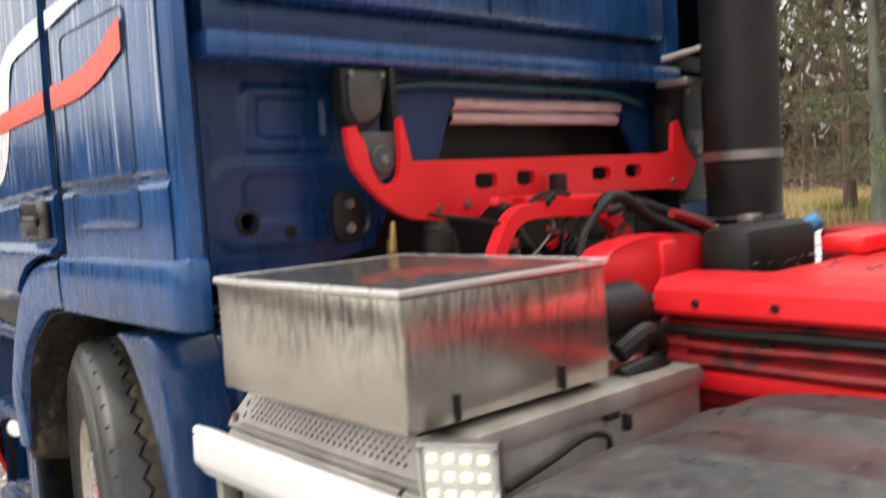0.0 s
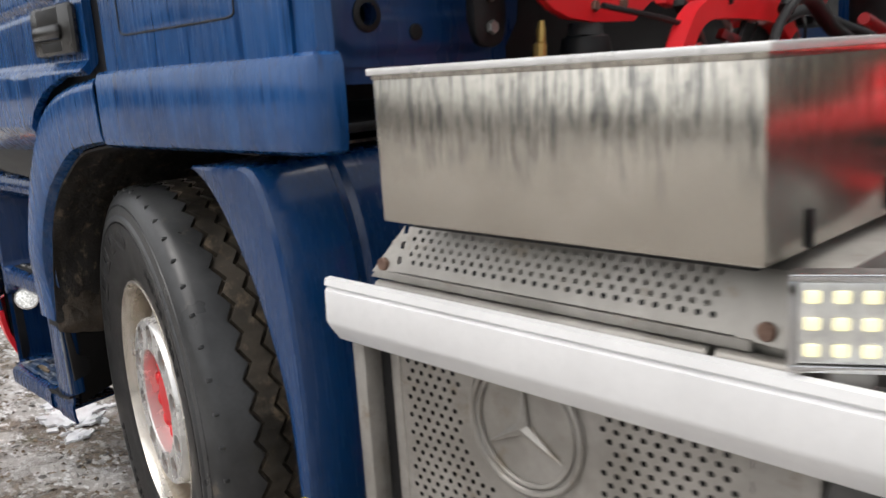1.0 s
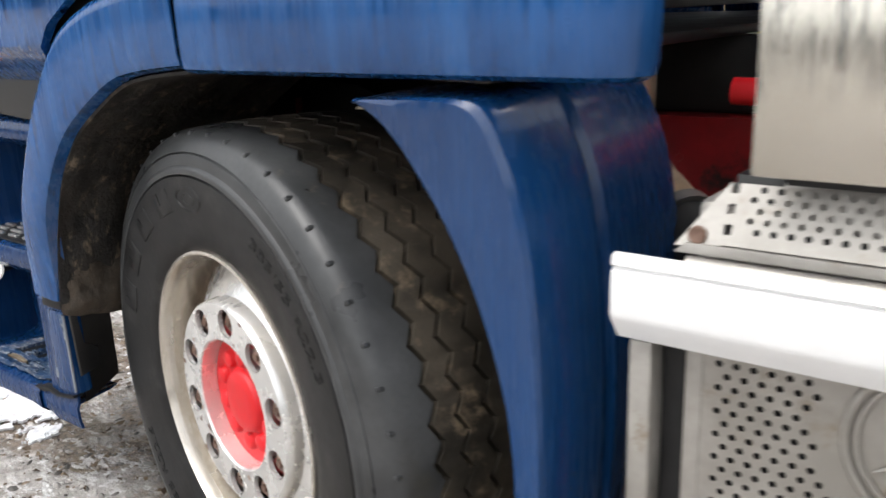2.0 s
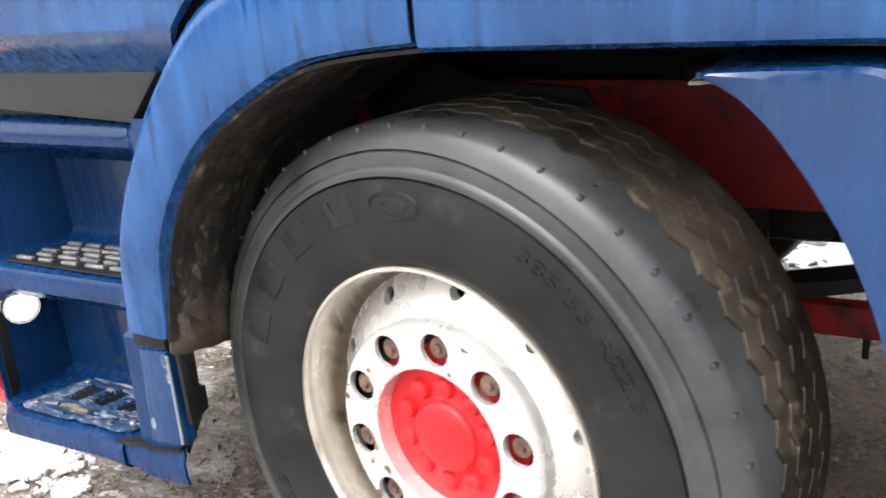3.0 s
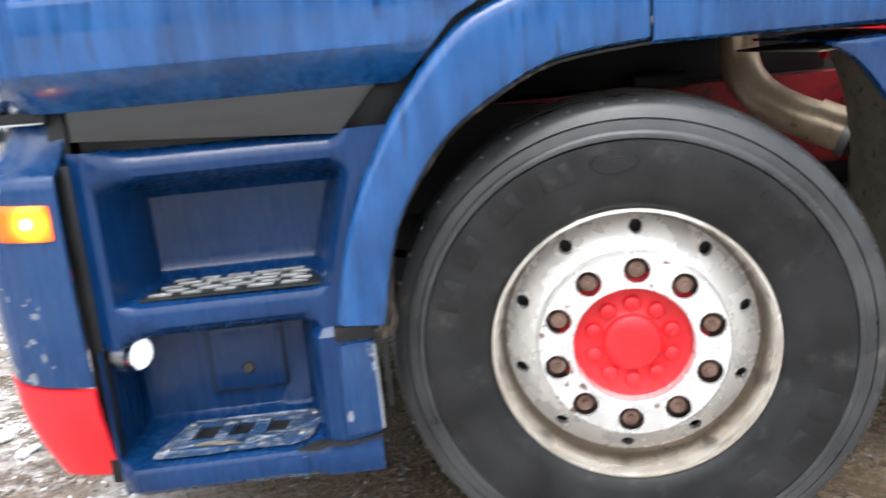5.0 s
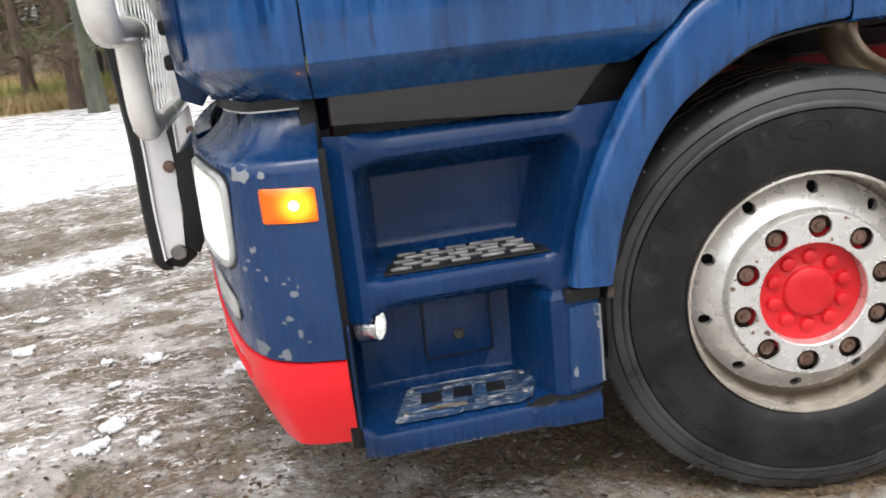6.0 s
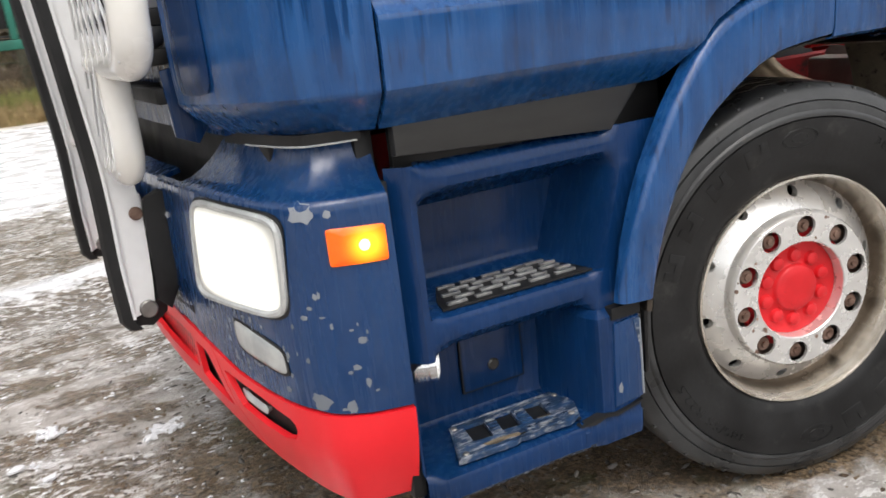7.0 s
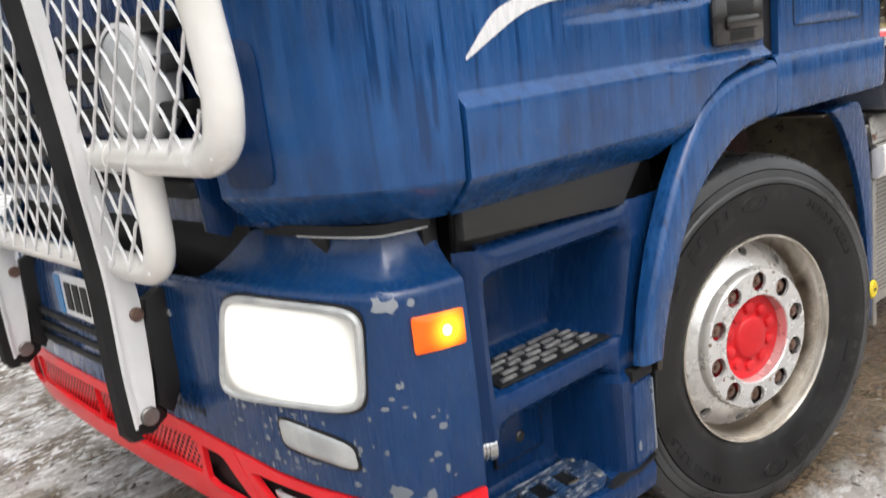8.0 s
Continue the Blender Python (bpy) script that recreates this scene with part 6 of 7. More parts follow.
for k in range(7):
    y_ = rc_.uniform(0.74, 1.40)
    part("thin_line", tube(curve_pts([(0.98, y_, 1.20), (1.0, y_ + rc_.uniform(-0.1, 0.1), 1.29), (0.95, y_ + rc_.uniform(-0.25, 0.25), 1.345)], 5), rc_.uniform(0.003, 0.007), 6), M_BLACK if k % 3 else M_STEEL, truck)
part("bridge_plate", prism([(0.87, 1.372), (1.22, 1.362), (1.20, 1.335), (1.10, 1.325), (0.95, 1.33), (0.88, 1.345)], "x", 0.93, 0.98, 0.006), M_CHASSIS, truck)
part("red_pipe", tube(curve_pts([(1.15, 1.28, 1.30), (1.16, 1.40, 1.265), (1.18, 1.52, 1.21)], 6), 0.014, 12), M_GRIME_SHADE, truck)
part("hose_clamp", tube([(1.165, 1.455, 1.239), (1.17, 1.475, 1.232)], 0.018, 16), M_STEEL, truck)
part("thin_line", tube(curve_pts([(0.86, 1.12, 1.42), (0.90, 1.125, 1.30), (0.95, 1.12, 1.22)], 6), 0.003, 6), M_STEEL, truck)
part("thin_line", tube(curve_pts([(0.98, 0.80, 1.23), (1.0, 0.83, 1.32), (0.99, 0.92, 1.375), (0.98, 1.05, 1.37)], 6), 0.006, 8), M_BLACK, truck)

bm = box(1.22, 1.38, 1.28, 1.675, 1.088, 1.258, 0.04)
tank = part("air_tank", bm, M_BLACK, truck, "black compressed-air tank lying across the chassis")
part("connector", tube([(1.33, 1.675, 1.225), (1.36, 1.705, 1.25)], [0.026, 0.026], 14), M_CONNECTOR, tank)
part("valve", box(1.24, 1.29, 1.46, 1.52, 1.255, 1.280, 0.006), M_STEEL, tank)

# air intake pipe beside the cab's back
SX, SY = 1.0, 1.935
pipe_up = part("intake_pipe", tube([(SX, SY, 1.475), (SX, SY, 1.50), (SX, SY, 2.2), (SX, SY, 2.7)], [0.128, 0.126, 0.126, 0.126], 32), M_BLACK, truck, "tall black air intake pipe with a steel band")
part("band", tube([(SX, SY, 1.442), (SX, SY, 1.472)], 0.131, 32), M_STEEL, pipe_up)
part("lower_pipe", tube([(SX, SY, 1.18), (SX, SY, 1.20), (SX, SY, 1.442)], [0.118, 0.122, 0.124], 32), M_BLACK, pipe_up)
for z_ in (1.21, 1.235):
    part("bellows_fold", tube([(SX, SY, z_), (SX, SY, z_ + 0.010), (SX, SY, z_ + 0.022)], [0.122, 0.132, 0.122], 32), M_BLACK, pipe_up)
part("stay", tube([(0.80, 1.78, 1.80), (0.92, 1.86, 1.83)], 0.012, 8), M_STEEL, pipe_up)
part("stay", box(0.80, 0.92, 1.74, 1.84, 1.70, 1.725, 0.004), M_STEEL, pipe_up)
part("guide", box(0.70, 0.79, 1.84, 1.93, 1.40, 1.66, 0.02), M_BLACK, pipe_up)
part("guide", box(0.68, 0.80, 1.86, 2.06, 1.30, 2.30, 0.03), M_BLACK, pipe_up)

# ---- chassis ----
for s_ in (0, 1):
    f_ = mirrored if s_ else (lambda b: b)
    bm = prism([(0.815, 0.72), (0.815, 0.985), (0.895, 0.985), (0.895, 0.972), (0.827, 0.972), (0.827, 0.733), (0.895, 0.733), (0.895, 0.72)], "x", -0.95, 4.6, 0.002)
    rail = part("chassis_rail", f_(bm), M_GRIME_SHADE, truck, "long red chassis rail, darkened for grime and shade")
    for k in range(9):
        part("rail_bolt", f_(disc((-0.3 + 0.17 * k, 0.814, 0.80 + 0.10 * (k % 2)), 0.009, "y", 0.005, 6)), M_GRIME_SHADE, rail)
    bm = bmesh.new()
    add_prism(bm, [(0.755, 1.112), (0.748, 1.122), (0.752, 1.165), (0.775, 1.185), (0.90, 1.19), (0.90, 1.175), (0.84, 1.17), (0.84, 0.992), (0.825, 0.992), (0.825, 1.112)], "x", 1.45, 4.6, 0.002)
    sub = part("sub_frame", f_(bm), M_CHASSIS, truck, "red channel sub-frame above the rail")
    for x in (1.55, 1.72, 2.0, 2.3):
        part("frame_bolt", f_(disc((x, 0.748, 1.14), 0.009, "y", 0.004, 8)), M_BLACK, sub)
    # grimy darker plate added over the web for the shade below the flange
    part("web_plate", f_(box(1.44, 4.5, 0.805, 0.818, 0.92, 1.108, 0.003)), M_GRIME_SHADE, sub)
    part("lower_band", f_(prism([(0.795, 0.952), (0.790, 0.960), (0.790, 0.988), (0.796, 0.995), (0.806, 0.995), (0.806, 0.952)], "x", 1.47, 4.5, 0.002)), M_CHASSIS, sub)
    for k, (z_, r_w) in enumerate(((1.012, 0.012), (1.047, 0.009), (1.078, 0.013), (1.092, 0.006))):
        wavy = [(1.44 + 0.17 * i, 0.792 + 0.008 * noise.noise((i * 0.9, k, 3)), z_ + 0.010 * noise.noise((i * 0.7, k, 8))) for i in range(18)]
        part("brake_pipe", f_(tube(curve_pts(wavy, 3), r_w, 8)), (M_GRIME_SHADE, M_GRIME_SHADE, M_BLACK, M_GRIME_SHADE)[k], sub)
    for k in range(5):
        x_ = 1.66 + 0.37 * k
        part("pipe_clip", f_(box(x_, x_ + 0.03, 0.788, 0.803, 1.03, 1.09, 0.006)), M_BLACK, sub)
    part("end_gusset", f_(prism([(1.44, 0.94), (1.50, 0.94), (1.50, 1.06), (1.45, 1.11)], "y", 0.79, 0.80, 0.003)), M_GRIME_SHADE, sub)
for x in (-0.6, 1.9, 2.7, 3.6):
    part("cross_beam", box(x, x + 0.12, 0.89, 1.61, 0.78, 0.93, 0.01), M_GRIME_SHADE, truck)
part("deck_plate", box(1.62, 4.5, 0.90, 1.60, 1.176, 1.186, 0.003), M_CHASSIS, truck)
r_deck = random.Random(21)
bm = bmesh.new()
for k in range(260):
    x_, y_, s_d = r_deck.uniform(1.5, 2.9), r_deck.uniform(1.02, 1.60), r_deck.uniform(0.003, 0.012)
    ring_d = [bm.verts.new((x_ + s_d * r_deck.uniform(0.5, 1.3) * math.cos(t), y_ + s_d * r_deck.uniform(0.5, 1.3) * math.sin(t), 1.187)) for t in np.linspace(0, 2 * math.pi, 8)[:-1]]
    tip_d = bm.verts.new((x_, y_, 1.187 + 0.4 * s_d))
    for i in range(7):
        bm.faces.new((ring_d[i], ring_d[(i + 1) % 7], tip_d))
tagged(part("mud_scrap", bm, M_DARKBROWN, truck, "dried mud scraps on the red deck"), kind="stuff")
part("deck_box", box(1.36, 1.69, 1.70, 1.93, 1.08, 1.225, 0.02), M_GRIME_SHADE, truck)
part("deck_box", box(1.70, 2.05, 1.66, 1.95, 1.19, 1.30, 0.015), M_CHASSIS, truck)
part("deck_box", box(1.55, 1.66, 1.30, 1.58, 1.19, 1.235, 0.012), M_CHASSIS, truck)
part("front_axle", box(-0.07, 0.07, 0.42, 2.08, 0.43, 0.53, 0.02), M_GRIME_SHADE, truck)
part("leaf_spring", prism([(-0.75, 0.66), (-0.4, 0.585), (0, 0.56), (0.4, 0.585), (0.75, 0.66), (0.75, 0.63), (0.4, 0.55), (0, 0.53), (-0.4, 0.55), (-0.75, 0.63)], "y", 0.70, 0.79, 0.003), M_BLACK, truck)
part("leaf_spring", prism([(-0.75, 0.66), (-0.4, 0.585), (0, 0.56), (0.4, 0.585), (0.75, 0.66), (0.75, 0.63), (0.4, 0.55), (0, 0.53), (-0.4, 0.55), (-0.75, 0.63)], "y", 1.71, 1.80, 0.003), M_BLACK, truck)
part("lower_beam", box(0.45, 1.3, 0.88, 0.94, 0.42, 0.495, 0.012), M_GRIME_SHADE, truck)
part("battery_tray", box(0.30, 0.548, 0.95, 1.5, 0.60, 0.76, 0.045), M_BLACK, truck)
part("battery_tray", box(0.42, 1.3, 1.05, 1.5, 0.578, 0.74, 0.02), M_BLACK, truck)
part("prop_stay", box(0.609, 0.625, 1.05, 1.10, 0.30, 0.60, 0.004), M_BLACK, truck)
part("prop_stay", box(0.775, 1.3, 1.0, 1.4, 0.30, 0.60, 0.02), M_BLACK, truck)
part("far_tank", box(0.86, 1.9, 1.85, 2.42, 0.40, 0.70, 0.05), M_BLACK, truck)
part("radiator", box(-1.27, -1.18, 0.50, 2.0, 0.55, 1.14, 0.01), M_BLACK, truck)
part("engine", box(-0.85, 0.55, 0.98, 1.52, 0.62, 1.12, 0.06), M_BLACK, truck)
part("gearbox", tube([(0.50, 1.25, 0.86), (0.9, 1.25, 0.86), (1.0, 1.25, 0.86), (1.35, 1.25, 0.86)], [0.26, 0.24, 0.2, 0.17], 20), M_BLACK, truck)
part("floor_pan", box(-1.04, 0.655, 0.06, 2.44, 1.145, 1.165, 0.005), M_BLACK, truck)
# black walls added to stop light showing through behind the wheel
part("inner_wing", box(-0.62, -0.58, 0.24, 2.26, 0.60, 1.14, 0.01), M_BLACK, truck)
part("splash_wall", box(-0.585, 0.40, 0.90, 0.93, 0.40, 0.735, 0.004), M_BLACK, truck)
part("cab_mount", box(-0.58, 0.86, 0.86, 0.90, 0.99, 1.145, 0.01), M_BLACK, truck)
part("bracket", box(0.24, 0.40, 0.74, 0.81, 0.985, 1.03, 0.01), M_BLACK, truck)

# exhaust elbow behind the wheel
path = curve_pts([(0.505, 0.66, 1.14), (0.505, 0.66, 1.06), (0.515, 0.635, 1.0), (0.548, 0.595, 0.945), (0.60, 0.54, 0.905), (0.645, 0.50, 0.882)], 6)
pipe_ = part("exhaust_pipe", tube(path, 0.053, 24), M_EXHAUST, truck, "brownish steel exhaust elbow with a clamp")
part("sleeve", tube([(0.635, 0.497, 0.889), (0.69, 0.458, 0.860)], [0.057, 0.057], 24), M_EXHAUST, pipe_)
part("clamp", tube([(0.690, 0.458, 0.860), (0.706, 0.447, 0.852)], [0.064, 0.064], 24), M_STEEL, pipe_)
part("flex", tube(curve_pts([(0.70, 0.45, 0.855), (0.77, 0.42, 0.82), (0.86, 0.42, 0.79)], 5), 0.054, 18), M_BLACK, pipe_)
part("red_pipe", tube(curve_pts([(0.72, 0.62, 1.06), (0.86, 0.62, 1.055), (0.93, 0.58, 1.04), (1.0, 0.55, 1.05)], 6), 0.024, 12), M_CHASSIS, truck)
part("gusset", prism([(0.84, 0.42), (0.90, 0.42), (0.90, 0.98), (0.862, 0.98)], "y", 0.16, 0.19, 0.004), M_CHASSIS, truck)

# ---- silencer box with its perforated plates ----
silencer = part("silencer", box(0.862, 1.562, 0.085, 0.74, 0.34, 0.99, 0.012), M_SILENCER, truck, "grey steel silencer box with perforated plates")
part("dark_core", box(0.88, 1.50, 0.079, 0.084, 0.36, 0.915, 0.0), M_BLACK, silencer)
bm = bmesh.new()
star_c = (1.148, 0.745)


def keep_front(i, j):
    x, z = 0.872 + (i + 0.5 * (j % 2) + 0.5) * 0.0205, 0.352 + (j + 0.5) * 0.0155
    if math.hypot(x - star_c[0], z - star_c[1]) < 0.135:
        return False
    return 0.90 < x < 1.47 and z < 0.88 and z > 0.39


add_perforated(bm, (0.872, 0.072, 0.352), (1, 0, 0), (0, 0, 1), 30, 35, 0.0205, 0.0155, 0.0046, keep_front)
add_box(bm, 0.862, 0.884, 0.070, 0.086, 0.35, 0.90, 0.002)
add_box(bm, 1.488, 1.565, 0.070, 0.086, 0.35, 0.90, 0.002)
front = part("perforated_front", bm, M_SILENCER, silencer)
for r, w in ((0.100, 0.006), (0.088, 0.004)):
    pts = [(star_c[0] + r * math.cos(t), 0.069, star_c[1] + r * math.sin(t)) for t in np.linspace(0, 2 * math.pi, 49)]
    part("emblem_ring", add_tube(bmesh.new(), pts, w, 8, False), M_SILENCER, silencer)
for a in (90, 210, 330):
    d = Vector((math.cos(radians(a)), 0, math.sin(radians(a))))
    part("emblem_rib", tube([Vector((star_c[0], 0.068, star_c[1])) + d * t for t in (0.0, 0.03, 0.078)], [0.011, 0.007, 0.001], 6), M_SILENCER, silencer)
bm = bmesh.new()
add_perforated(bm, (0.90, 0.0615, 0.944), (1, 0, 0), (0, 0.40, 0.9165), 31, 6, 0.0186, 0.0123, 0.0042, lambda i, j: 0 < i < 29 and j > 0)
lo_, hi_ = Vector((0, 0.0555, 0.930)), Vector((0, 0.092, 1.013))
add_prism(bm, [(0.846, 0.930), (1.49, 0.930), (1.49, 0.943), (0.860, 0.943)], "y", 0.056, 0.0605, 0.001)
for quad in (((0.846, 0.0590, 0.938), (0.90, 0.0590, 0.938), (0.90, 0.0915, 1.013), (0.955, 0.0915, 1.013)), ((1.47, 0.0605, 0.942), (1.555, 0.0590, 0.938), (1.55, 0.0915, 1.013), (1.47, 0.0915, 1.013))):
    a, b, c, d = [bm.verts.new(q) for q in quad]
    bm.faces.new((a, b, c, d) if quad[0][0] > 1 else (a, b, c))
slant = part("slanted_plate", bm, M_SILENCER, silencer, "slanted perforated heat shield")
part("slant_back", prism([(0.075, 0.945), (0.11, 1.018), (0.20, 1.018), (0.20, 0.945)], "x", 0.90, 1.545), M_BLACK, silencer)
for x, y, z in ((0.872, 0.062, 0.952), (1.505, 0.062, 0.954)):
    part("bolt", disc((x, y, z), 0.011, "y", 0.004, 12), M_NUT, silencer)
part("rolled_edge", tube([(0.862, 0.060, 0.915), (1.0, 0.060, 0.915), (1.44, 0.060, 0.915)], 0.012, 12), M_SILENCER, silencer)
part("rolled_edge", tube([(1.452, 0.060, 0.915), (1.55, 0.060, 0.915)], 0.013, 12), M_SILENCER, silencer)
top = part("lid", prism([(0.10, 1.014), (0.12, 1.022), (0.72, 1.022), (0.74, 1.0), (0.74, 0.985), (0.09, 0.985)], "x", 0.955, 1.572, 0.003), M_SILENCER, silencer)
part("fold", tube(curve_pts([(1.575, 0.16, 0.925), (1.578, 0.26, 0.945), (1.578, 0.36, 0.965), (1.576, 0.42, 0.945), (1.574, 0.40, 0.90), (1.574, 0.30, 0.875)], 6), 0.006, 8), M_BLACK, silencer)
part("vent_slot", box(1.562, 1.576, 0.42, 0.455, 0.975, 0.988, 0.002), M_BLACK, silencer)
part("vent_slot", box(1.562, 1.576, 0.475, 0.490, 0.945, 0.975, 0.002), M_BLACK, silencer)
part("side_strap", box(0.80, 0.83, 0.04, 0.10, 0.30, 0.815, 0.004), M_SILENCER, silencer)
part("side_gap", box(0.832, 0.86, 0.075, 0.11, 0.30, 0.90, 0.0), M_BLACK, silencer)

# aluminium tool box on top
bm = bmesh.new()
add_box(bm, 0.943, 1.527, 0.010, 0.492, 1.036, 1.252, 0.005)
toolbox = part("tool_box", bm, M_ALU, truck, "bare aluminium box, rain runs and dark reflections in its colour")
part("lid", box(0.940, 1.530, 0.007, 0.495, 1.240, 1.257, 0.0055), M_ALU, toolbox)
# pale strips added along the lid in place of its edges' sky highlight
for x0, x1, y0, y1 in ((0.937, 1.533, 0.0045, 0.0085), (0.937, 1.533, 0.4935, 0.4975), (0.9375, 0.9415, 0.0088, 0.4932), (1.5285, 1.5325, 0.0088, 0.4932)):
    part("lid_edge", box(x0, x1, y0, y1, 1.248, 1.2578, 0.0015), M_EDGE_GLINT, toolbox)
for y in (0.11, 0.36):
    c_ = part("latch", box(1.527, 1.532, y - 0.006, y + 0.006, 1.04, 1.082, 0.001), M_BLACK, toolbox)
part("foot", box(0.97, 1.50, 0.05, 0.47, 1.022, 1.036, 0.002), M_BLACK, toolbox)
strip_ = part("galvanised_strip", box(1.46, 1.475, 0.515, 0.56, 0.99, 1.205, 0.003), M_STEEL, truck)
for z in (1.02, 1.07, 1.12, 1.17):
    part("strip_hole", disc((1.478, 0.538, z), 0.010, "x", 0.003, 12), M_BLACK, strip_)
part("canister", tube([(1.42, 0.56, 1.13), (1.42, 0.70, 1.13), (1.42, 0.715, 1.13)], [0.06, 0.06, 0.045], 20), M_BLACK, truck)
part("valve_hose", tube(curve_pts([(1.48, 0.58, 1.06), (1.49, 0.66, 1.09), (1.47, 0.73, 1.05), (1.46, 0.70, 0.99)], 6), 0.022, 10), M_BLACK, truck)
part("valve_hose", tube(curve_pts([(1.50, 0.56, 1.02), (1.51, 0.64, 1.03), (1.50, 0.73, 1.0)], 6), 0.018, 10), M_BLACK, truck)

# ---- white side rail ----
rail_prof = [(0.024, 0.928), (0.012, 0.934), (0.002, 0.932), (0.0, 0.921), (0.007, 0.9175), (0.007, 0.9155), (0.0, 0.912), (-0.002, 0.862), (0.002, 0.852), (0.022, 0.824), (0.040, 0.826), (0.042, 0.92)]
side_rail = part("side_rail", prism(rail_prof, "x", 0.793, 4.4, 0.0015), M_RAILBAR, truck, "white aluminium side guard rail")
for x in (1.2, 2.6, 3.9):
    part("rail_bracket", box(x, x + 0.05, 0.042, 0.095, 0.83, 0.91, 0.004), M_BLACK, side_rail)
part("amber_marker", box(1.66, 1.72, 0.06, 0.075, 0.70, 0.745, 0.005), M_AMBER, truck, "amber side marker")
part("marker_holder", box(1.60, 1.80, 0.075, 0.16, 0.66, 0.80, 0.008), M_BLACK, truck)

# square work lamp
lm = pose(1.606, 0.036, 0.988, 0, 0, 30)
lamp = sub_empty("work_lamp", truck, lm)
tagged(lamp, "square work lamp with twelve diodes, given a weak glow")
part("lamp_body", box(-0.057, 0.057, 0.0, 0.045, -0.045, 0.045, 0.006), M_STEEL, lamp, local=True)
part("lamp_face", box(-0.053, 0.053, -0.003, 0.002, -0.041, 0.041, 0.002), M_LEDFACE, lamp, local=True)
for i in range(4):
    for j in range(3):
        x, z = -0.0395 + i * 0.0263, -0.027 + j * 0.027
        bm = bmesh.new()
        add_box(bm, x - 0.0075, x + 0.0075, -0.0065, -0.002, z - 0.0065, z + 0.0065, 0.0025)
        part("diode", bm, M_LED, lamp, local=True)
for z in (-0.046, 0.046):
    part("lamp_frame", box(-0.061, 0.061, -0.006, 0.0, z - 0.0035, z + 0.0035, 0.001), M_CHROME, lamp, local=True)
for x in (-0.058, 0.058):
    part("lamp_frame", box(x - 0.0035, x + 0.0035, -0.006, 0.0, -0.0425, 0.0425, 0.001), M_CHROME, lamp, local=True)
part("lamp_bracket", box(-0.022, 0.022, 0.006, 0.03, -0.085, -0.048, 0.003), M_STEEL, lamp, local=True)
part("lamp_foot", box(1.58, 1.66, 0.03, 0.10, 0.895, 0.905, 0.002), M_STEEL, truck)

# ---- mudguard of the rear wheels ----
rear = curve_pts([(1.57, 0, 0.70), (1.577, 0, 0.80), (1.605, 0, 0.885), (1.665, 0, 0.955), (1.75, 0, 1.003), (1.86, 0, 1.024), (2.0, 0, 1.031), (2.2, 0, 1.034), (2.5, 0, 1.032), (2.75, 0, 1.00), (2.92, 0, 0.90), (3.0, 0, 0.75)], 6)
rows_ = []
for y, dz in ((0.040, -0.36), (0.043, -0.055), (0.05, -0.012), (0.06, -0.003), (0.075, 0.0), (0.20, 0.004), (0.21, 0.010), (0.225, 0.010), (0.235, 0.004), (0.45, 0.004), (0.46, 0.010), (0.475, 0.010), (0.485, 0.004), (0.62, 0.0), (0.635, -0.03)):
    rows_.append([(q.x, y, q.z + dz) for q in rear])
bm = sheet(rows_, 0.006)
part("rear_mudguard", mirrored(bm), M_MUDGUARD, truck)
rg = part("rear_mudguard", bm, M_MUDGUARD, truck, "dark grey plastic mudguard, wet on top")
for y_, turn_ in ((0.09, 0), (2 * MIDY - 0.09, 180)):
    wheel(truck, pose(2.27, y_, 0.475, 0, 0, turn_) @ Matrix.Scale(0.92, 4), False, "rear_wheel", "black tyre under the rear mudguard")
part("mudguard_stay", tube([(2.1, 0.10, 1.00), (2.1, 0.82, 0.93)], 0.02, 10), M_BLACK, rg)

# ---- front guard of white tubes, plates and mesh ----
guard_ = sub_empty("bull_bar", truck, Matrix())
tagged(guard_, "white tubular front guard with wire mesh and black-edged legs")
GX = -1.472


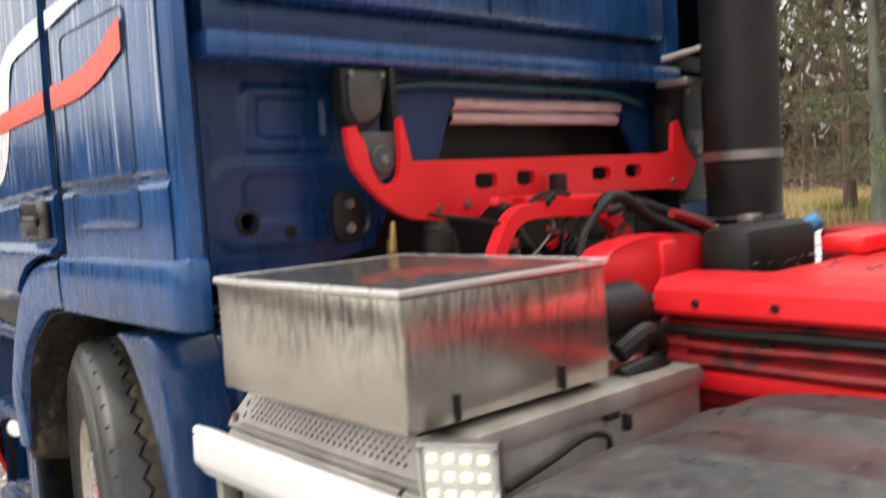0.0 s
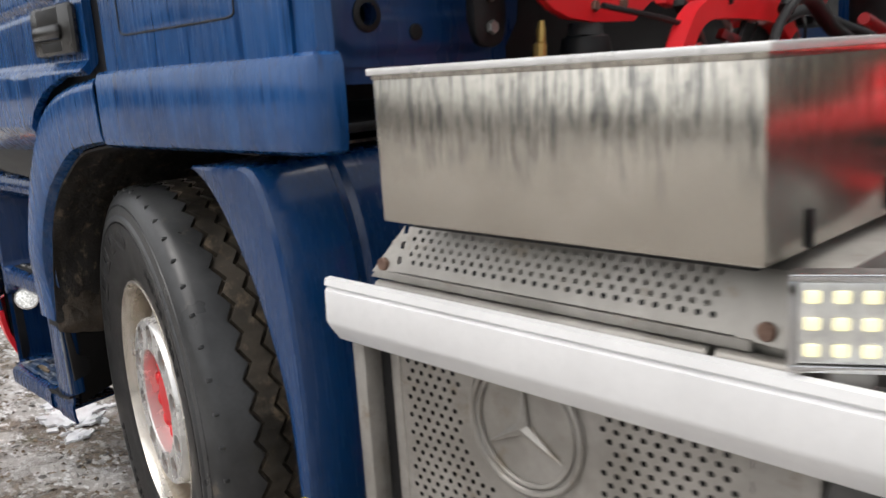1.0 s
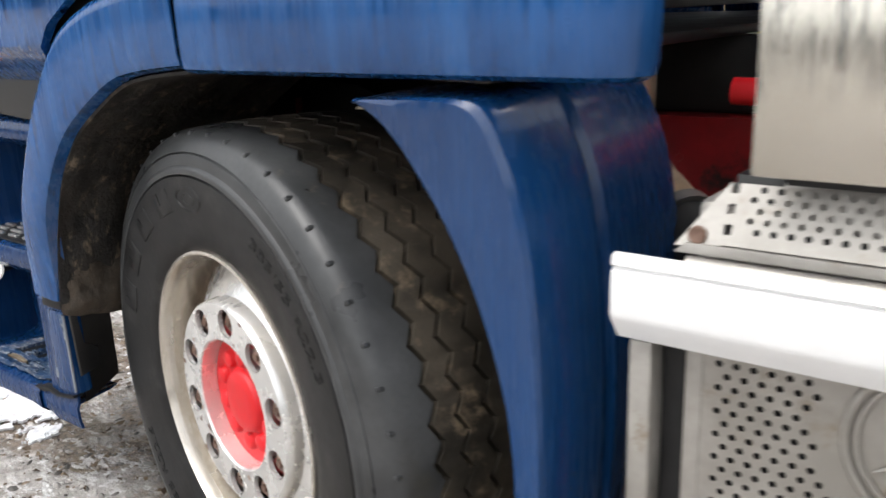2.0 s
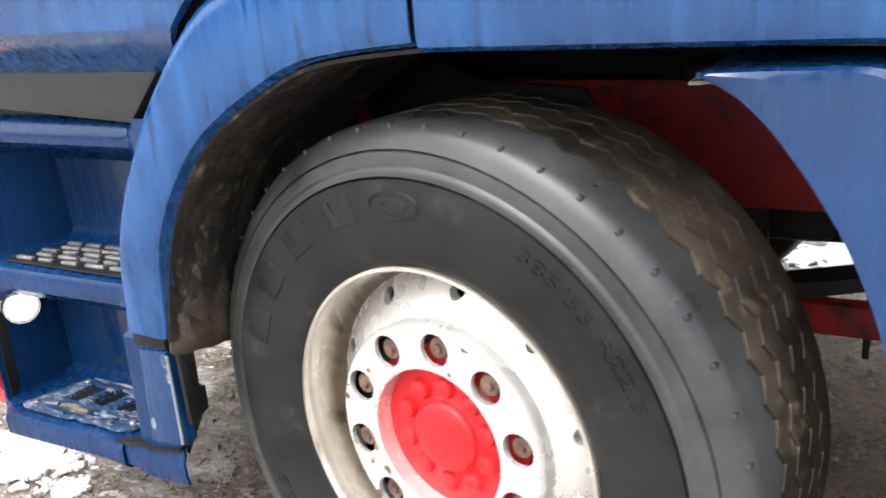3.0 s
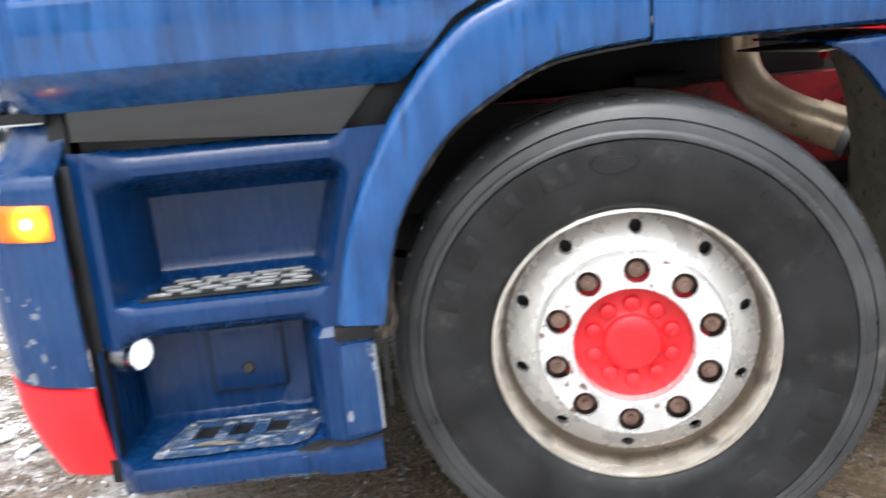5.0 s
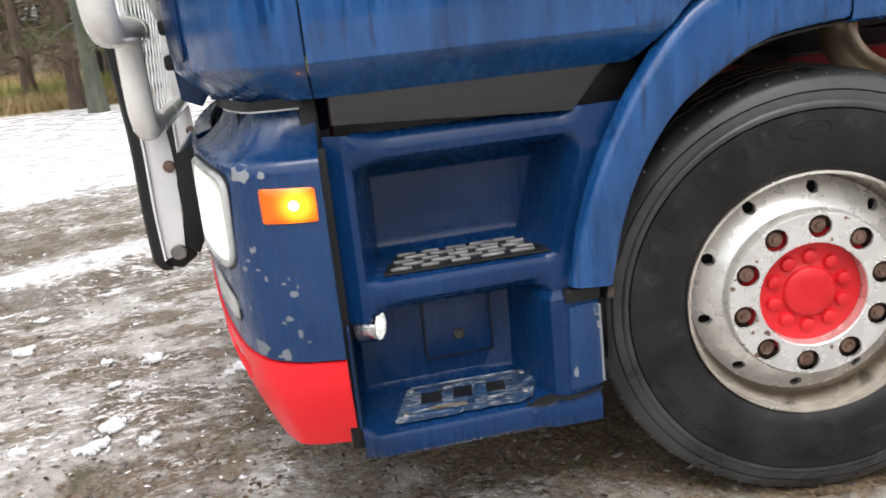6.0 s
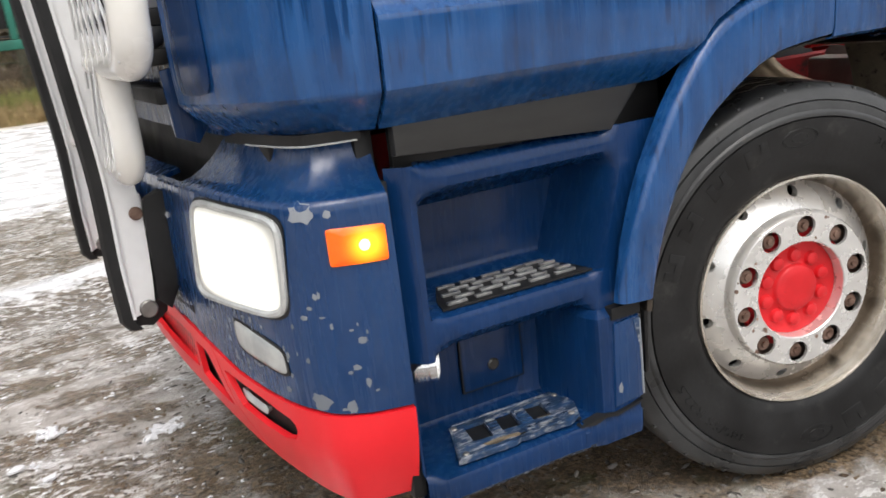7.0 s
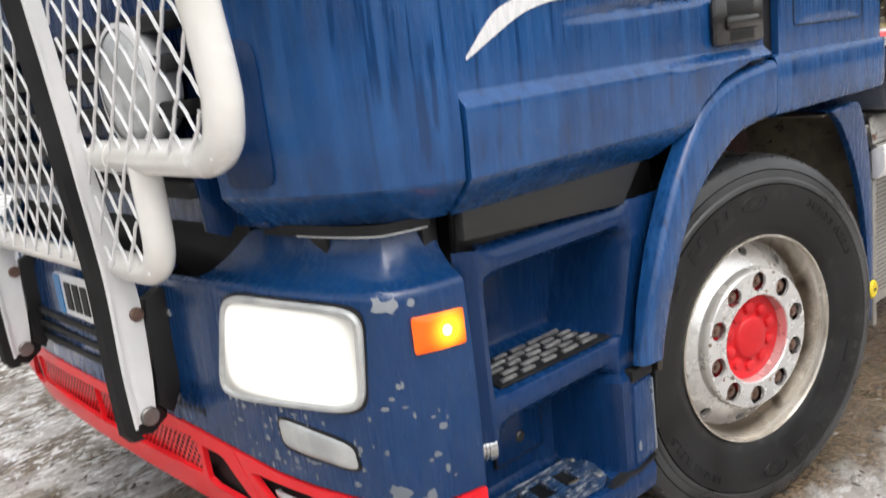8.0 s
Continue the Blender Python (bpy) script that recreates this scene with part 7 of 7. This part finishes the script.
def leg(y):
    front_line = curve_pts([(-1.508, 0, 0.665), (-1.512, 0, 0.80), (-1.510, 0, 1.0), (-1.522, 0, 1.2), (-1.540, 0, 1.44), (-1.575, 0, 1.85)], 6)
    rear_line = curve_pts([(-1.458, 0, 0.680), (-1.448, 0, 0.80), (-1.446, 0, 0.97), (-1.474, 0, 1.16), (-1.505, 0, 1.44), (-1.540, 0, 1.85)], 6)
    pl = part("leg", prism([(q.x, q.z) for q in front_line] + [(q.x, q.z) for q in rear_line[::-1]], "y", y - 0.006, y + 0.006, 0.002), M_WHITE, guard_, local=True)
    edge = []
    for q in front_line:
        edge.append([(q.x, y - 0.020, q.z), (q.x - 0.006, y - 0.021, q.z), (q.x - 0.010, y, q.z), (q.x - 0.006, y + 0.021, q.z), (q.x, y + 0.020, q.z)])
    part("white_edge", sheet(edge, 0.004), M_WHITE, guard_, local=True)
    rub = []
    low_end = [Vector((-1.49, 0, 0.640))]
    for q in low_end + front_line:
        rub.append([(q.x - 0.006, y - 0.016, q.z - 0.004), (q.x - 0.030, y - 0.015, q.z - 0.004), (q.x - 0.038, y, q.z - 0.004), (q.x - 0.030, y + 0.015, q.z - 0.004), (q.x - 0.006, y + 0.016, q.z - 0.004)])
    part("rubber_edge", sheet(rub, 0.004), M_BLACK, guard_, local=True)
    part("foot", prism([(-1.52, 0.645), (-1.47, 0.632), (-1.43, 0.66), (-1.405, 0.78), (-1.415, 0.90), (-1.435, 0.83), (-1.455, 0.72), (-1.50, 0.70)], "y", y + 0.004, y + 0.03, 0.004), M_BLACK, guard_, local=True)
    for x, z, r, mt in ((-1.474, 0.681, 0.022, M_STEEL), (-1.458, 0.916, 0.016, M_NUT), (-1.385, 0.90, 0.012, M_CHROME), (-1.378, 0.80, 0.012, M_CHROME)):
        part("bolt", disc((x, y - (0.018 if x > -1.44 else 0.010), z), r, "y", 0.006, 16), mt, guard_, local=True)
    part("hinge", prism([(-1.452, 0.70), (-1.420, 0.668), (-1.388, 0.73), (-1.376, 0.80), (-1.362, 0.86), (-1.364, 0.95), (-1.40, 0.962), (-1.436, 0.945), (-1.446, 0.86), (-1.440, 0.78)], "y", y - 0.014, y + 0.02, 0.005), M_BLACK, guard_, local=True)


leg(0.725)
leg(1.60)


def side_tubes(mirror):
    my = (lambda p: (p[0], 2 * 1.1625 - p[1], p[2])) if mirror else (lambda p: p)
    a = curve_pts([(GX - 0.05, 0.150, 1.95), (GX - 0.02, 0.147, 1.60), (GX, 0.147, 1.40), (GX, 0.150, 1.34), (GX, 0.168, 1.296), (GX, 0.212, 1.272), (GX, 0.27, 1.268), (GX, 0.45, 1.268), (GX, 0.69, 1.268)], 6)
    part("tube", tube([my(p) for p in a], 0.034, 18), M_CREAM, guard_, local=True)
    part("collar", tube([my((GX, 0.60, 1.268)), my((GX, 0.61, 1.268))], 0.0365, 18), M_CREAM, guard_, local=True)
    b = curve_pts([(GX, 0.492, 1.262), (GX, 0.490, 1.16), (GX, 0.492, 1.10), (GX, 0.508, 1.062), (GX, 0.545, 1.040), (GX, 0.60, 1.036), (GX, 0.70, 1.036)], 6)
    part("tube", tube([my(p) for p in b], 0.031, 18), M_CREAM, guard_, local=True)


side_tubes(False)
side_tubes(True)
part("tube", tube([(GX, 0.74, 1.022), (GX, 1.585, 1.022)], 0.026, 14), M_CREAM, guard_, local=True)


def wire_mesh(inside, y0, y1, z0, z1):
    """Crossing wires, each kinked where it meets the next; only what lies inside the frame."""
    bm = bmesh.new()
    w, h = 0.088, 0.108
    for fam in (1, -1):
        for k in range(-40, 60):
            pts = []
            for i in range(0, 220):
                z = z0 + i * h / 8
                if z > z1:
                    break
                t = (z - z0) / h
                y = y0 + (k + fam * (t + 0.03 * math.sin(4 * math.pi * t))) * w
                ok = y0 <= y <= y1 and inside(y, z)
                if ok:
                    pts.append((GX - 0.028 + fam * 0.003 - 0.09 * max(0, z - 1.3) ** 1.3, y, z))
                if (not ok or z + h / 8 > z1) and len(pts) > 1:
                    add_tube(bm, pts, 0.0034, 5, False)
                if not ok:
                    pts = []
    return bm


part("wire_mesh", wire_mesh(lambda y, z: (y > 0.16 or z > 1.35) and (z > 1.268 or y > 0.49), 0.15, 0.72, 1.04, 1.85), M_WHITE, guard_, local=True)
part("wire_mesh", wire_mesh(lambda y, z: True, 0.735, 1.59, 1.03, 1.85), M_WHITE, guard_, local=True)
part("wire_mesh", wire_mesh(lambda y, z: z > 1.268 or y < 1.83, 1.61, 2.17, 1.04, 1.85), M_WHITE, guard_, local=True)


def driving_lamp(y, z):
    bm = bmesh.new()
    add_lathe(bm, [(0.0, -0.030), (0.06, -0.026), (0.11, -0.012), (0.122, 0.0)], 40)
    m = pose(-1.405, y, z, 0, 0, -90) @ Matrix()
    bmesh.ops.transform(bm, matrix=m, verts=bm.verts)
    d = part("driving_lamp", bm, M_LENS, truck, "round driving lamp behind the guard mesh")
    bm = bmesh.new()
    add_lathe(bm, [(0.119, -0.008), (0.13, -0.006), (0.132, 0.02), (0.11, 0.07), (0.05, 0.10), (0.0, 0.105)], 40)
    bmesh.ops.transform(bm, matrix=m, verts=bm.verts)
    part("shell", bm, M_WHITE, d)


driving_lamp(0.66, 1.40)
driving_lamp(1.70, 1.40)
plate_ = part("number_plate", box(-1.438, -1.428, 0.80, 1.30, 0.83, 0.945, 0.004), M_WHITE, truck, "white plate with a blue band")
part("blue_band", box(-1.4415, -1.4385, 1.255, 1.297, 0.834, 0.941, 0.0), M_CONNECTOR, plate_)
for k in range(7):
    y = 1.225 - k * 0.058
    part("bar", box(-1.4415, -1.4385, y - 0.04, y, 0.85, 0.925, 0.0), M_BLACK, plate_)
part("corner_flap", prism([(-1.385, 1.24), (-1.33, 1.25), (-1.30, 1.12), (-1.33, 1.08), (-1.375, 1.10)], "y", 0.47, 0.49, 0.004), M_BLUE_IN, truck)
# black blocks added for the shaded gaps behind the bumper's corner
part("corner_gap", box(-1.25, -1.10, 0.25, 0.6, 1.04, 1.13), M_BLACK, truck)
part("corner_side", box(-1.125, -1.087, 0.11, 0.60, 0.42, 1.135), M_BLACK, truck)
part("corner_trim", bump_plan.panel(BS - 0.50, BS - 0.02, [1.082, 1.090, 1.104], lambda z, s: -0.064, 60, 0.004), M_BLACK, truck)
# pale tube stands in for the highlight on the trim's lower edge
part("trim_edge", tube([(*bump_plan.at(BS - 0.40 + 0.012 * k, -0.0635), 1.0825) for k in range(32)], 0.0022, 6), M_LENS, truck)


# ---- the yard's edge ----
def leafy(name, dark, light):
    m, n, l, p = nodes_of(name)
    geo = n.new("ShaderNodeNewGeometry")
    l.new(mix_of(n, l, geo.outputs["Random Per Island"], dark, light), p.inputs["Base Color"])
    p.inputs["Roughness"].default_value = 0.75
    return m


M_BARK = surface("pine_bark", (0.05, 0.035, 0.025), (0.14, 0.10, 0.07), (0.8, 0.95), coarse=6, fine=25, bump=0.8, dist=0.02, stretch=(1, 1, 0.25))
M_LICHEN = surface("grey_bark", (0.06, 0.068, 0.048), (0.135, 0.14, 0.105), (0.8, 0.95), coarse=5, fine=25, bump=0.8, dist=0.02, stretch=(1, 1, 0.3))
M_NEEDLE = leafy("pine_needles", (0.030, 0.050, 0.014), (0.12, 0.13, 0.045))
M_TWIG = leafy("bare_twigs", (0.07, 0.05, 0.036), (0.26, 0.20, 0.145))
M_DRY = leafy("dry_grass", (0.24, 0.17, 0.08), (0.48, 0.36, 0.18))
M_GREENGRASS = leafy("pale_green_grass", (0.16, 0.18, 0.05), (0.36, 0.35, 0.12))


def from_lists(name, verts, faces, material, parent=None, label=""):
    me = bpy.data.meshes.new(name)
    me.from_pydata(verts, [], faces)
    me.materials.append(material)
    ob = new(name, me)
    if parent:
        ob.parent = parent
    if label:
        tagged(ob, label)
    return ob


def blades(rng, spots, size, flat=False):
    """Many narrow two-triangle leaves or stems at the given spots."""
    verts, faces = [], []
    for p, up, ln, wd in spots:
        side = Vector((rng.uniform(-1, 1), rng.uniform(-1, 1), rng.uniform(-0.3, 0.3))).normalized()
        p, up = Vector(p), Vector(up).normalized()
        k = len(verts)
        verts += [p - side * wd, p + side * wd, p + up * ln * 0.6 + side * wd * 0.8, p + up * ln]
        faces += [(k, k + 1, k + 2), (k, k + 2, k + 3)]
    return verts, faces


def pine(seed, tall, green):
    rng = random.Random(seed)
    t = thing("pine_tree", (0, 0, 0), "pine tree with a bare grey-green trunk and ragged crown" if green else "leafless brown tree at the edge of the yard", "tree", "trees at the yard's edge")
    bm = bmesh.new()
    lean = rng.uniform(-0.25, 0.25)
    spine = [Vector((lean * (k / 8) ** 1.5 + 0.05 * noise.noise((k, seed, 0)), 0.05 * noise.noise((k, seed, 9)), tall * k / 8)) for k in range(9)]
    add_tube(bm, spine, [0.17 - 0.018 * k + (0.05 if k == 0 else 0) for k in range(9)], 10)
    spots = []
    for i in range(34 if green else 42):
        h = rng.uniform(0.16 if green else 0.10, 0.98)
        base = spine[0].lerp(spine[-1], h)
        base.x = lean * h ** 1.5
        a = rng.uniform(0, 2 * math.pi)
        ln = (2.4 * (1 - h) + 0.7) * rng.uniform(0.5, 1.1)
        d = Vector((math.cos(a), math.sin(a), rng.uniform(-0.15, 0.55 if green else 0.9)))
        pts = [base + d * ln * q + Vector((0, 0, -0.18 * ln * q * q + 0.08 * noise.noise((i, q * 4, seed)))) for q in (0, 0.35, 0.7, 1.0)]
        add_tube(bm, pts, [0.045 * (1.15 - h), 0.028 * (1.15 - h), 0.014, 0.004], 5, False)
        for _ in range(170 if green else 60):
            q = rng.uniform(0.25, 1.05)
            c = base + d * ln * q + Vector((rng.gauss(0, 0.16), rng.gauss(0, 0.16), rng.gauss(-0.05, 0.13)))
            up = Vector((rng.gauss(0, 1), rng.gauss(0, 1), rng.gauss(0.3, 0.8)))
            spots.append((c, up, rng.uniform(0.12, 0.30), rng.uniform(0.012, 0.03) if green else 0.005))
    part("trunk", bm, M_LICHEN if green else M_BARK, t, local=True)
    v, f = blades(rng, spots, 1)
    crown = from_lists("crown", v, f, M_NEEDLE if green else M_TWIG, t)
    return t


tree_a, tree_b = pine(3, 8.5, True), pine(8, 7.0, False)
tree_a.matrix_basis = pose(-4.3, 16.4, -0.1)
tree_b.matrix_basis = pose(-6.2, 19.5, -0.1)
rng = random.Random(21)
for k in range(26):
    x = -34 + k * 2.2 + rng.uniform(-0.8, 0.8)
    y = 22.5 + rng.uniform(-2.0, 5.5) + (26 if x < -7.5 else 0)
    copy_thing(tree_a if k % 3 == 0 else tree_b, pose(x, y, -0.15, 0, 0, rng.uniform(0, 360)))
for x, y in ((-5.0, 18.2), (-20.0, 46.0), (-2.6, 20.0), (-4.6, 21.2), (-13.5, 44.0)):
    copy_thing(tree_b, pose(x, y, -0.1, 0, 0, rng.uniform(0, 360)))


def scrub():
    r_ = random.Random(4)
    spots = []
    for _ in range(9000):
        x, y = r_.uniform(-7, 24), r_.uniform(23.0, 30)
        ln = r_.uniform(0.5, 2.2)
        if r_.random() < 0.5:
            x, y, ln = r_.uniform(-62, -8), r_.uniform(46, 62), r_.uniform(1.0, 4.0)
        spots.append(((x, y, -0.05), (r_.gauss(0, 0.35), r_.gauss(0, 0.35), 1), ln, 0.012))
        spots.append(((x + r_.gauss(0, 0.2), y, ln * 0.5), (r_.gauss(0, 1), r_.gauss(0, 0.6), 0.7), ln * 0.5, 0.010))
    v, f = blades(r_, spots, 1)
    tagged(from_lists("brush", v, f, M_TWIG), "brown leafless brush along the yard", "brush", kind="stuff")
    for nm, mt, lo, hi, ycut, lab in (("dry_grass", M_DRY, 0.2, 0.6, (18.4, 48), "tall dry yellow grass"), ("green_grass", M_GREENGRASS, 0.10, 0.35, (18.2, 34), "pale green grass strip")):
        spots = []
        for _ in range(20000):
            x, y = r_.uniform(-42, 14), r_.uniform(*ycut)
            spots.append(((x, y, -0.05), (r_.gauss(0, 0.3), r_.gauss(0, 0.3), 1), r_.uniform(lo, hi), 0.018))
        for _ in range(9000):
            x, y = r_.uniform(-7, 1), r_.uniform(18.4 if nm == "dry_grass" else 19.2, 20.5)
            spots.append(((x, y, -0.05), (r_.gauss(0, 0.35), r_.gauss(0, 0.35), 1), r_.uniform(lo, hi) * (1.0 if nm == "dry_grass" else 2.4), 0.022))
        v, f = blades(r_, spots, 1)
        tagged(from_lists(nm, v, f, mt), lab, "grass", kind="stuff")


scrub()


# far woods: rows of ragged tufts behind the brush, and an unseen ring
def woods():
    r_ = random.Random(9)
    spots = []
    for _ in range(72000):
        a = r_.uniform(-1.9, 0.7)
        # the second half is added out of view, to darken low reflections
        if _ >= 36000:
            a = r_.uniform(0.7, 2 * math.pi - 1.9)
        d = r_.uniform(64, 84)
        h = (r_.random() ** 1.2) * (17 + 6 * noise.noise((a * 9, 0, 0))) * (0.45 + 0.55 * smoothstep(-0.2, 0.5, math.cos(a)))
        spots.append(((d * math.sin(a), d * math.cos(a), h), (r_.gauss(0, 1), r_.gauss(0, 1), 1), r_.uniform(0.9, 2.4), r_.uniform(0.14, 0.42)))
    v, f = blades(r_, spots, 1)
    m = leafy("far_woods", (0.035, 0.032, 0.020), (0.15, 0.12, 0.085))
    tagged(from_lists("far_woods", v, f, m), "brown and green woods in the distance, ringed round to darken reflections", "woods", kind="stuff")


woods()

# green trailer at the far side of the yard
M_GREEN = surface("green_paint", (0.008, 0.11, 0.075), (0.015, 0.20, 0.14), (0.35, 0.55), coarse=2, dirt=(0.06, 0.05, 0.04), dirt_at=(0.6, 0.8))
trailer = thing("trailer", (0.0, 21.6, 0), "green timber trailer with a dark load bed", "trailer")
part("bed_frame", box(-5.2, 3.2, 20.6, 20.9, 1.52, 1.74, 0.02), M_GREEN, trailer)
part("bed", box(-5.1, 3.2, 20.9, 22.6, 1.70, 1.85, 0.02), M_BLACK, trailer)
for x in (-5.2, -3.9, -2.4, -0.9, 0.6, 2.1, 3.04):
    part("stake", box(x, x + 0.16, 20.6, 20.75, 1.74, 3.3, 0.02), M_GREEN, trailer)
part("side_board", box(-5.1, 3.2, 20.76, 20.82, 2.0, 3.1, 0.01), M_BLACK, trailer)
part("top_rail", box(-5.2, 3.2, 20.6, 20.78, 3.30, 3.44, 0.02), M_GREEN, trailer)
part("landing_leg", box(-5.15, -5.0, 20.95, 21.1, 0.0, 1.72, 0.01), M_BLACK, trailer)
part("landing_leg", box(-5.15, -5.0, 22.35, 22.5, 0.0, 1.72, 0.01), M_BLACK, trailer)
for x in (1.2, 2.4):
    w_ = part("wheel", tube([(x, 20.9, 0.47), (x, 20.92, 0.47), (x, 21.18, 0.47), (x, 21.2, 0.47)], [0.46, 0.5, 0.5, 0.46], 28), M_RUBBER, trailer)
    part("rim", tube([(x, 20.885, 0.47), (x, 20.90, 0.47)], [0.24, 0.27], 24), M_STEEL, w_)
    part("axle_stay", box(x - 0.06, x + 0.06, 21.0, 21.12, 0.47, 1.72, 0.01), M_BLACK, w_)


# ---- litter on the ground ----
def litter():
    r_ = random.Random(13)
    M_LEAF = leafy("fallen_leaves", (0.05, 0.03, 0.016), (0.22, 0.16, 0.10))
    M_PEBBLE = leafy("pebbles_and_ice", (0.05, 0.045, 0.04), (0.34, 0.32, 0.30))
    M_SNOW = surface("old_snow", (0.72, 0.73, 0.76), (0.82, 0.83, 0.85), (0.5, 0.8), coarse=9, fine=80, bump=0.6, dist=0.004)
    verts, faces = [], []
    for _ in range(3500):
        x, y = r_.gauss(-0.9, 1.3), r_.gauss(0.6, 1.1)
        z = height(x, y) + 0.003
        a, s = r_.uniform(0, 6.28), r_.uniform(0.003, 0.013)
        tip = [Vector((math.cos(a + t) * s * q, math.sin(a + t) * s * q, r_.uniform(-0.3, 0.5) * s)) for t, q in ((0, r_.uniform(1.0, 2.2)), (1.3, 0.6), (2.6, 0.9), (4.2, 0.5), (5.4, 0.9))]
        k = len(verts)
        verts += [Vector((x, y, z)) + t for t in tip]
        faces.append((k, k + 1, k + 2, k + 3, k + 4))
    tagged(from_lists("leaf_litter", verts, faces, M_LEAF), "fallen leaves and scraps trodden into mud", "leaves", kind="stuff")
    for nm, mt, cnt, size, lab in (("pebble", M_PEBBLE, 3600, (0.003, 0.012), "small stones and ice crumbs in mud"), ("snow_crumb", M_SNOW, 1300, (0.002, 0.010), "crumbs of old snow on mud")):
        verts, faces = [], []
        for _ in range(cnt):
            if nm == "pebble":
                x, y = r_.gauss(-0.8, 1.4), r_.gauss(0.6, 1.2)
            else:
                x, y = -1.2 - abs(r_.gauss(0, 1.6)), r_.uniform(-0.8, 4.5)
            s = r_.uniform(*size)
            ax, ay = r_.uniform(0.6, 2.4), r_.uniform(0.6, 1.2)
            turn_ = r_.uniform(0, 3.14)
            c, sn = math.cos(turn_), math.sin(turn_)
            o = Vector((x, y, height(x, y) + s * 0.05))
            k = len(verts)
            for i in range(6):
                t = 6.283 * i / 6
                q = r_.uniform(0.7, 1.2) * s
                u, w = math.cos(t) * ax * q, math.sin(t) * ay * q
                verts.append(o + Vector((u * c - w * sn, u * sn + w * c, 0)))
            verts += [o + Vector((r_.uniform(-0.3, 0.3) * s, r_.uniform(-0.3, 0.3) * s, 0.45 * s)), o - Vector((0, 0, 0.4 * s))]
            for i in range(6):
                faces += [(k + i, k + (i + 1) % 6, k + 6), (k + (i + 1) % 6, k + i, k + 7)]
        tagged(from_lists(nm, verts, faces, mt), lab, "stones" if nm == "pebble" else "snow", kind="stuff")
    patches = [(0.50, 2.72, 0.30), (1.0, 2.80, 0.28), (-1.40, 1.58, 0.075), (-1.47, 1.52, 0.035), (-1.36, 1.64, 0.03), (-1.86, 1.20, 0.08), (-1.72, 1.05, 0.05), (-1.80, 1.42, 0.03), (-1.42, 0.33, 0.22), (-1.24, 0.24, 0.10), (-1.62, 0.36, 0.13), (-2.35, 1.0, 0.09), (-2.1, 0.75, 0.07)]
    patches += [(r_.uniform(-2.9, -1.55), r_.uniform(0.4, 3.4), r_.uniform(0.025, 0.075)) for _ in range(16)]
    for x, y, s in patches:
        bm = bmesh.new()
        n_ = int(s * 2.4 / 0.0045)
        crust = {}

        def at_(i, j):
            if (i, j) not in crust:
                u, w = x + s * 2.4 * (i / n_ - 0.5), y + s * 2.4 * (j / n_ - 0.5)
                u, w = u + 0.25 * s / n_ * noise.noise((i * 1.7, j * 1.7, x)), w + 0.25 * s / n_ * noise.noise((i * 1.7, j * 1.7, y + 9))
                crust[(i, j)] = bm.verts.new((u, w, height(u, w) + 0.006 + 0.006 * noise.noise((u * 40, w * 40, 2))))
            return crust[(i, j)]

        for i in range(n_):
            for j in range(n_):
                u, w = 2.4 * ((i + 0.5) / n_ - 0.5), 2.4 * ((j + 0.5) / n_ - 0.5)
                f = 0.62 - math.hypot(u, w * 1.25) + 0.75 * noise.noise((u * 1.6 + x * 9, w * 1.6 + y * 9, 1)) + 0.35 * noise.noise((u * 5 + x, w * 5 + y, 4)) + 0.22 * noise.noise((u * 11, w * 11, x)) + 0.10 * noise.noise((u * 27, w * 27, y))
                if f > 0:
                    bm.faces.new((at_(i, j), at_(i + 1, j), at_(i + 1, j + 1), at_(i, j + 1)))
        shell(bm, 0.008)
        tagged(part("snow_patch", bm, M_SNOW, None), "small patch of wet snow on mud", "snow", "snow patches")


litter()
